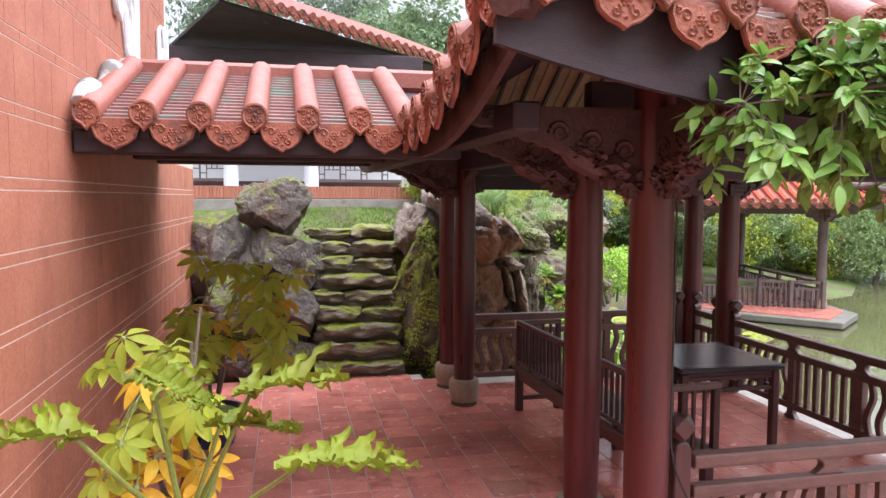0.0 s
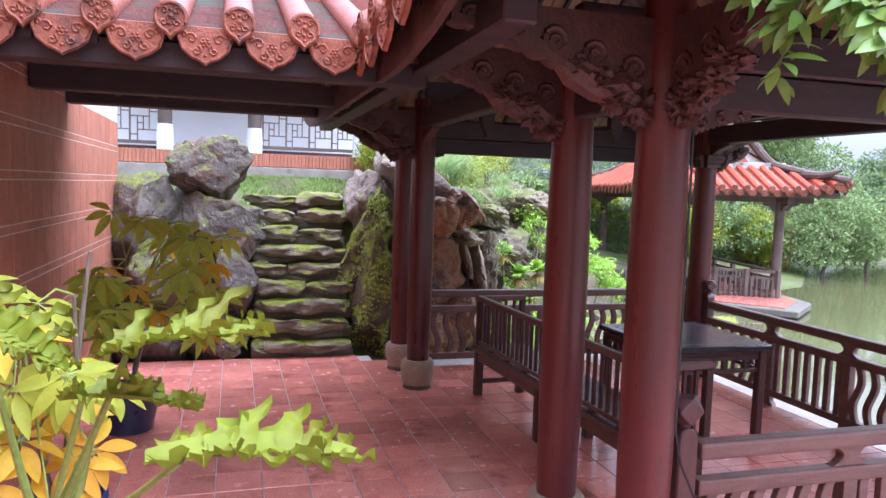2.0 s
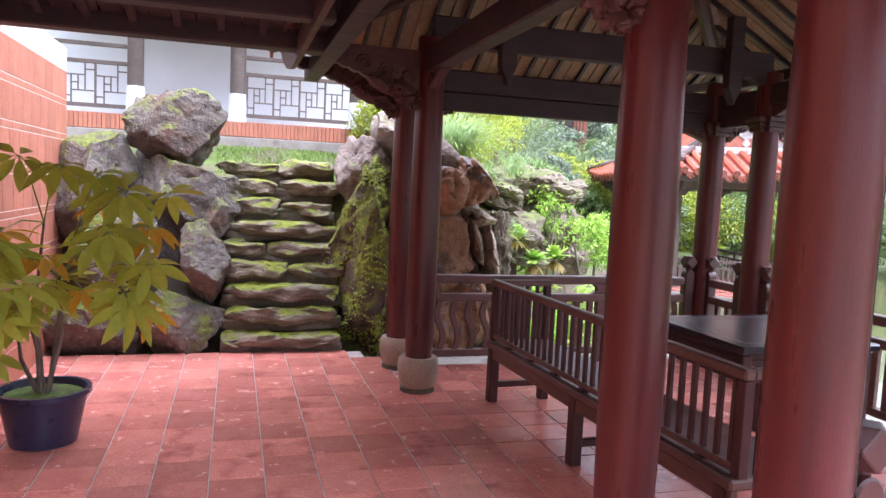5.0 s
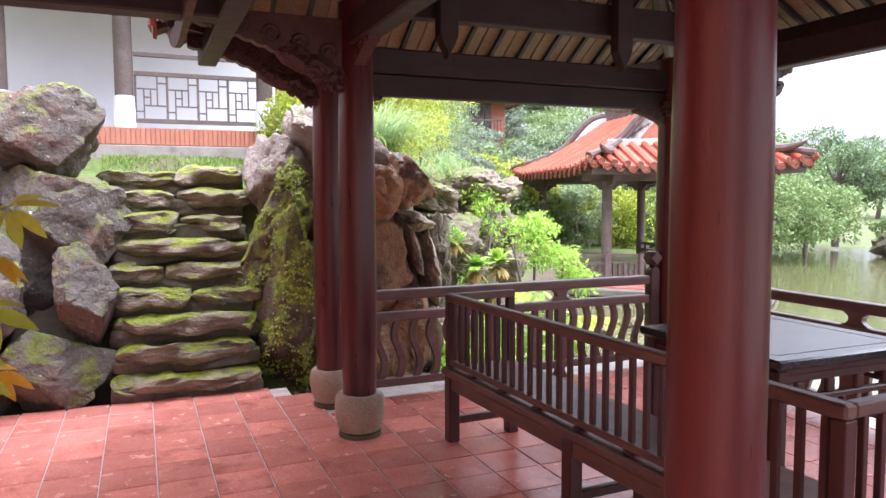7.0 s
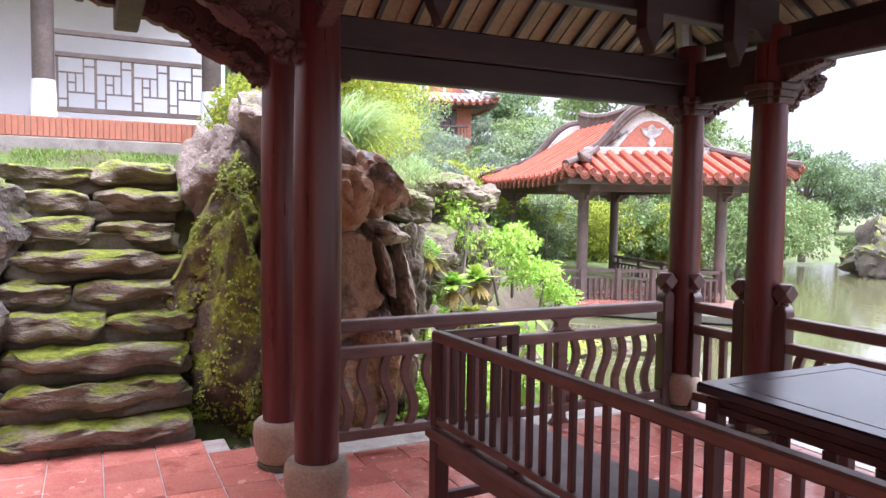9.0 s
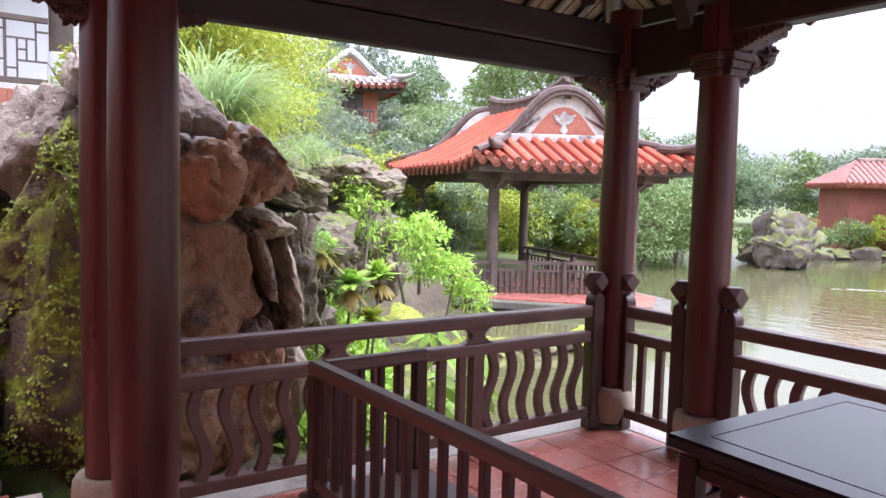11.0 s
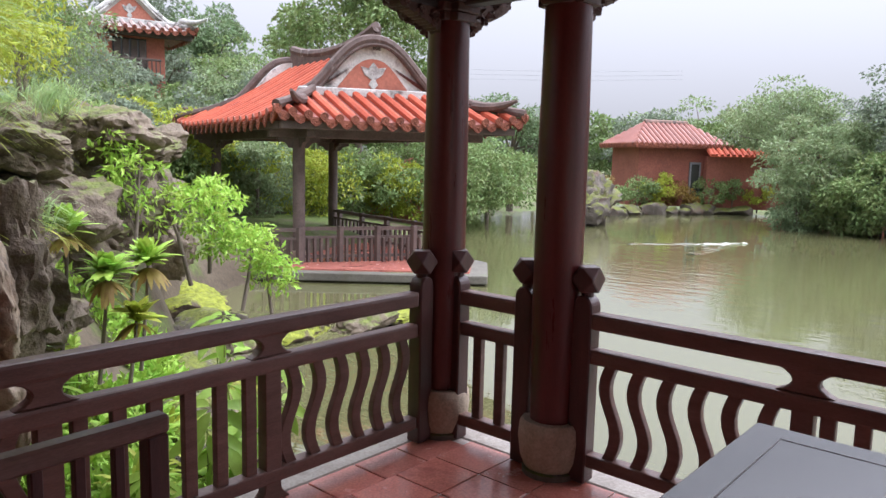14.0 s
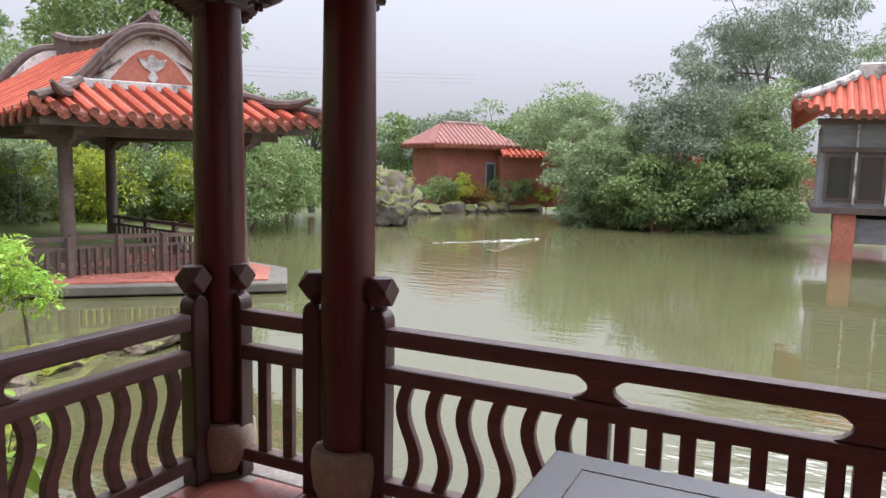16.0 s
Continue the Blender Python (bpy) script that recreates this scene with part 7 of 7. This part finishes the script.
def build_branch():
    """A leafy branch that hangs in over the near railing."""
    rng = np.random.default_rng(5)
    br = thing("overhanging_branch", (2.9, 2.1, 2.75), "leafy branch hanging in front of the pavilion eave", "branch")
    main = [(3.9, 1.9, 3.05), (3.2, 2.05, 2.98), (2.6, 2.2, 2.90), (2.05, 2.35, 2.80), (1.72, 2.5, 2.76)]
    part("twig", Shape().tube(main, [0.020, 0.016, 0.012, 0.008, 0.004], 7).mesh("twig", smooth=True), M_BARK, br)
    tips = [(1.60, 2.65, 2.72), (1.72, 2.45, 2.66), (1.88, 2.40, 2.82), (2.02, 2.40, 2.74), (1.86, 2.5, 2.58), (2.14, 2.36, 2.62), (2.06, 2.5, 2.50), (2.28, 2.30, 2.78), (2.34, 2.35, 2.56), (2.18, 2.28, 2.92), (2.48, 2.22, 2.70), (2.40, 2.3, 2.44), (2.60, 2.2, 2.86),
            (2.62, 2.3, 2.52), (1.98, 2.34, 2.92), (2.3, 2.4, 2.36), (2.78, 2.2, 2.66), (1.66, 2.6, 2.60), (2.9, 2.2, 2.5), (2.75, 2.2, 2.36), (2.12, 2.45, 2.40)]
    tips += [(rng.uniform(1.62, 3.2), rng.uniform(2.15, 2.6), rng.uniform(2.40, 2.98)) for _ in range(70)]
    tips += [(rng.uniform(1.85, 3.2), rng.uniform(2.1, 2.5), rng.uniform(2.68, 3.05)) for _ in range(64)]
    single, rest = 0, ([], [], [], [])
    for t in tips:
        k = min(main, key=lambda p: (Vector(p) - Vector(t)).length)
        k, t = Vector(k), Vector(t)
        mid = k.lerp(t, 0.5) + Vector((0, 0, 0.05))
        part("twig", Shape().tube([k, mid, t], [0.004, 0.003, 0.002], 5).mesh("twig", smooth=True), M_BARK, br)
        out = (t - k).normalized()
        n = int(rng.integers(11, 17))
        for q in range(n):
            root = mid.lerp(t, 0.05 + 0.95 * q / (n - 1))
            way = (out * 0.5 + Vector((rng.normal() * 0.7, rng.normal() * 0.5, -0.25 + rng.normal() * 0.4))).normalized()
            nor, size = Vector((rng.normal() * 0.35, -0.55 + rng.normal() * 0.3, 0.75)), rng.uniform(0.07, 0.12)
            if single < 290:
                part("leaf", leaf_pieces("leaf", [root], [way], [nor], [size], 0.042), M_LEAF_BRANCH, br)
                single += 1
            else:
                for row, v in zip(rest, (root, way, nor, size)):
                    row.append(v)
    part("foliage", leaf_pieces("foliage", *rest, 0.042), M_LEAF_BRANCH, br, kind="stuff")
    me = leaf_pieces("turned_leaf", [(1.86, 2.25, 2.86)], [(0.8, 0, -0.2)], [(0, -0.4, 0.9)], [0.09], 0.03)
    part("turned_leaf", me, M_LEAF_YELLOW, br, "single orange leaf")


def strap_plant(at, n, length, width, seed, material, label, stem=0.0, name="strap_leaf_plant"):
    rng = np.random.default_rng(seed)
    pl = thing(name, (at[0], at[1], at[2] - stem), label, "plant")
    if stem:
        part("stem", Shape().tube([(at[0] - 0.08, at[1], at[2] - stem - 0.1), (at[0] - 0.02, at[1], at[2] - stem * 0.4), at], [0.016, 0.013, 0.011], 7).mesh("stem", smooth=True), M_BARK, pl)
    ang = rng.uniform(0, 2 * math.pi, n)
    el = rng.uniform(0.15, 1.4, n)
    ways = np.stack([np.cos(ang) * np.cos(el), np.sin(ang) * np.cos(el), np.sin(el)], 1)
    blades("leaves", np.tile(np.array(at, float), (n, 1)) + rng.normal(size=(n, 3)) * 0.015, ways, length, width, material, pl, droop=0.45 if not stem else 0.28, rng=rng, kind="stuff")
    return pl


def build_bank_plants():
    for i, (x, y, z, st, n) in enumerate(((4.22, 11.3, 1.12, 0.9, 34), (4.42, 11.15, 0.80, 0.7, 44), (4.80, 11.3, 0.84, 0.75, 34), (4.58, 11.05, 0.48, 0.5, 26))):
        pl = strap_plant((x, y, z), int(n * 1.8), 0.25, 0.072, 30 + i, M_LEAF_BRIGHT if i != 3 else M_LEAF_YGREEN, "slim-stemmed cordyline with a full tuft of bright strap leaves", st, "cordyline")
        r2 = np.random.default_rng(60 + i)
        ang = r2.uniform(0, 2 * math.pi, 18)
        blades("skirt", np.tile(np.array((x, y, z - 0.05)), (18, 1)), np.stack([np.cos(ang), np.sin(ang), np.full(18, -0.1)], 1), 0.19, 0.05, M_LEAF_RED, pl, "red-brown older leaves", droop=0.7, rng=r2, kind="stuff")
    rnd = random.Random(3)
    for i in range(26):
        x, y = rnd.uniform(3.35, 4.75), rnd.uniform(9.45, 11.6)
        if y > 10.9 and x < 3.8:
            continue
        z = float(land(np.array([x]), np.array([y]))[0])
        strap_plant((x, y, max(z, WATER) + 0.05), rnd.randint(24, 40), rnd.uniform(0.26, 0.44), 0.04, 100 + i, (M_LEAF_BRIGHT, M_LEAF_BRIGHT, M_LEAF_YGREEN)[i % 3], "bright green strap-leaved bank plant")
    for i in range(34):
        t = rnd.random()
        x, y = 3.5 + 3.0 * t + rnd.uniform(-0.3, 0.5), 11.3 + 4.4 * t + rnd.uniform(-0.4, 1.0)
        z = float(land(np.array([x]), np.array([y]))[0])
        strap_plant((x, y, max(z, WATER) + 0.18), rnd.randint(26, 44), rnd.uniform(0.28, 0.50), 0.030, 500 + i, (M_LEAF_BRIGHT, M_LAWN, M_LEAF_YGREEN, M_LEAF_MID)[i % 4], "fern-like green plant between the slope rocks")
    for i, (x, y, z) in enumerate(((4.75, 10.2, 0.62), (4.55, 9.5, 0.25), (4.15, 9.35, 0.35), (4.35, 9.4, 0.10), (3.95, 9.4, 0.05), (4.7, 9.8, 0.4))):
        rng = np.random.default_rng(300 + i)
        pl = thing("broad_leaf_plant", (x, y, WATER + 0.1), "broad-leaved bright green plant at the water", "plant")
        for k in range(3):
            rosette(pl, (x + rng.normal() * 0.1, y + rng.normal() * 0.1, z - 0.14 * k), (rng.normal() * 0.2, -0.3, 0.9), 7, 0.22, M_LEAF_BRIGHT, rng, (x, y, WATER))
    # fountain grass on the brown rock, and smaller tufts
    rng = np.random.default_rng(11)
    for x, y, z, n, ln, lean in ((3.02, 10.85, 2.1, 460, 1.4, 0.50), (2.9, 11.1, 2.05, 200, 1.1, 0.35), (3.75, 11.0, 1.15, 220, 0.6, 0.5), (3.6, 11.3, 1.8, 260, 0.7, 0.6), (4.6, 12.6, 2.0, 160, 0.45, 0.3), (5.2, 14.2, 2.2, 160, 0.5, 0.3)):
        g = thing("grass_tuft", (x, y, z), "arching tuft of long pale green grass on the rocks", "grass")
        ways = np.stack([rng.normal(lean, 0.5, n), rng.normal(-0.25, 0.45, n), rng.uniform(1.0, 2.2, n)], 1)
        blades("grass", np.array([x, y, z]) + rng.normal(size=(n, 3)) * np.array([0.10, 0.10, 0.03]), ways, ln, 0.011, M_GRASS_PALE, g, droop=0.58, rng=rng, kind="stuff")
        dry = n // 5
        blades("dry_grass", np.array([x, y, z]) + rng.normal(size=(dry, 3)) * np.array([0.11, 0.11, 0.03]), ways[:dry] * np.array([1.5, 1.5, 0.7]), ln * 0.8, 0.010, M_LEAF_YGREEN, g, "older yellowed blades", droop=0.75, rng=rng, kind="stuff")
    n = 9000
    px, py = rng.uniform(0.2, 2.6, n), rng.uniform(10.75, 13.35, n)
    lawn = np.stack([px, py, land(px, py) - 0.02], 1)
    me = leaf_mesh("lawn", lawn, np.stack([rng.normal(0, 0.4, n), rng.normal(0, 0.4, n), np.ones(n)], 1), unit_rows(rng, n), 0.085, 0.014, rng.uniform(0.5, 1.3, n))
    solid("lawn", me, M_LAWN, "short bright green lawn above the stone steps", "grass", "stuff")
    n = 15000
    px, py = rng.uniform(3.3, 6.2, n), rng.uniform(9.4, 12.7, n)
    keep = (shore_distance(px, py) > -0.05) & (py < 11.6 + (px - 3.3) * 1.7) & (np.array([noise.noise((x * 1.6, y * 1.6, 3.0)) for x, y in zip(px, py)]) > -0.16)
    px, py = px[keep], py[keep]
    n = len(px)
    cover = np.stack([px, py, land(px, py) + rng.uniform(0.0, 0.10, n)], 1)
    me = leaf_mesh("ground_cover", cover, unit_rows(rng, n, 0.5), unit_rows(rng, n, 0.9), 0.11, 0.05, rng.uniform(0.4, 1.3, n))
    solid("ground_cover", me, M_LEAF_BRIGHT, "low bright green ground cover on the bank", "ground cover", "stuff")
    n = 900
    px, py = rng.uniform(1.7, 3.3, n), rng.uniform(9.2, 9.75, n)
    litter = np.stack([px, py, land(px, py) + 0.03], 1)
    me = leaf_mesh("leaf_litter", litter, unit_rows(rng, n) * np.array([1, 1, 0.3]), unit_rows(rng, n, 1.0), 0.07, 0.03, rng.uniform(0.5, 1.3, n))
    solid("leaf_litter", me, M_BARK, "dry brown leaves and twigs on the soil", "litter", "stuff")


def build_cable():
    c = thing("cable", (2.14, 3.62, 0.3), "thin black cable running down a column", "cable")
    x, y = 2.115, 3.615
    part("wire", Shape().tube([(x, y, 2.6), (x, y, 1.0), (x + 0.02, y - 0.03, 0.85), (x + 0.16, y - 0.10, 0.5), (x + 0.24, y - 0.12, 0.02)], 0.006, 6).mesh("wire", smooth=True), M_TABLE, c)
    wires = thing("power_lines", (45, 38, 0), "thin power lines far behind the trees", "power line")
    for k in range(3):
        pts = [(20 + 60 * t, 75 - 35 * t, 11.0 + 0.45 * k - 1.5 * math.sin(math.pi * t)) for t in (0, 0.2, 0.4, 0.6, 0.8, 1)]
        part("wire", Shape().tube(pts, 0.012, 4).mesh("wire"), M_GREYWOOD, wires)


def build_wake():
    """The low ripples that spread in a vee across the open pond."""
    tip, nu, nv = (23.6, 13.3), 90, 70
    way, side = Vector((-0.94, 0.33)), Vector((0.33, 0.94))
    vs = []
    for i in range(nu + 1):
        for j in range(nv + 1):
            d, c = 3.6 * i / nu - 0.25, 1.7 * (2 * j / nv - 1)
            edge = abs(abs(c) - 0.36 * max(d, 0)) / (0.10 + 0.05 * max(d, 0))
            h = 0.085 * math.exp(-edge * edge) * math.exp(-max(d, 0) / 3.0) * (0.6 + 0.4 * noise.noise((d * 5.0, c * 5.0, 0.0)))
            h += 0.06 * math.exp(-max(d, 0) / 2.4) * noise.noise((d * 3.4, c * 6.0, 2.0)) * (abs(c) < 0.40 * max(d, 0.02))
            vs.append((tip[0] + way.x * d + side.x * c, tip[1] + way.y * d + side.y * c, WATER - 0.006 + h))
    fs = [(i * (nv + 1) + j, i * (nv + 1) + j + 1, (i + 1) * (nv + 1) + j + 1, (i + 1) * (nv + 1) + j) for i in range(nu) for j in range(nv)]
    me = bpy.data.meshes.new("wake")
    me.from_pydata(vs, [], fs)
    me.polygons.foreach_set("use_smooth", [True] * len(me.polygons))
    solid("wake", me, M_WATER, "low vee of ripples spreading on the pond", "ripples", "stuff")


# ---------------------------------------------------------------- build
build_columns()
build_frame()
build_pavilion_roof()
build_passage()
build_wall_ornament()
build_railings()
build_bench()
build_table()
build_rocks()
build_stone_steps()
build_terrace()
far_pavilion()
build_houses()
build_trees()
build_potted_plants()
build_branch()
build_bank_plants()
build_cable()
build_wake()
build_entry_steps()
build_floor_tiles()
build_bricks()
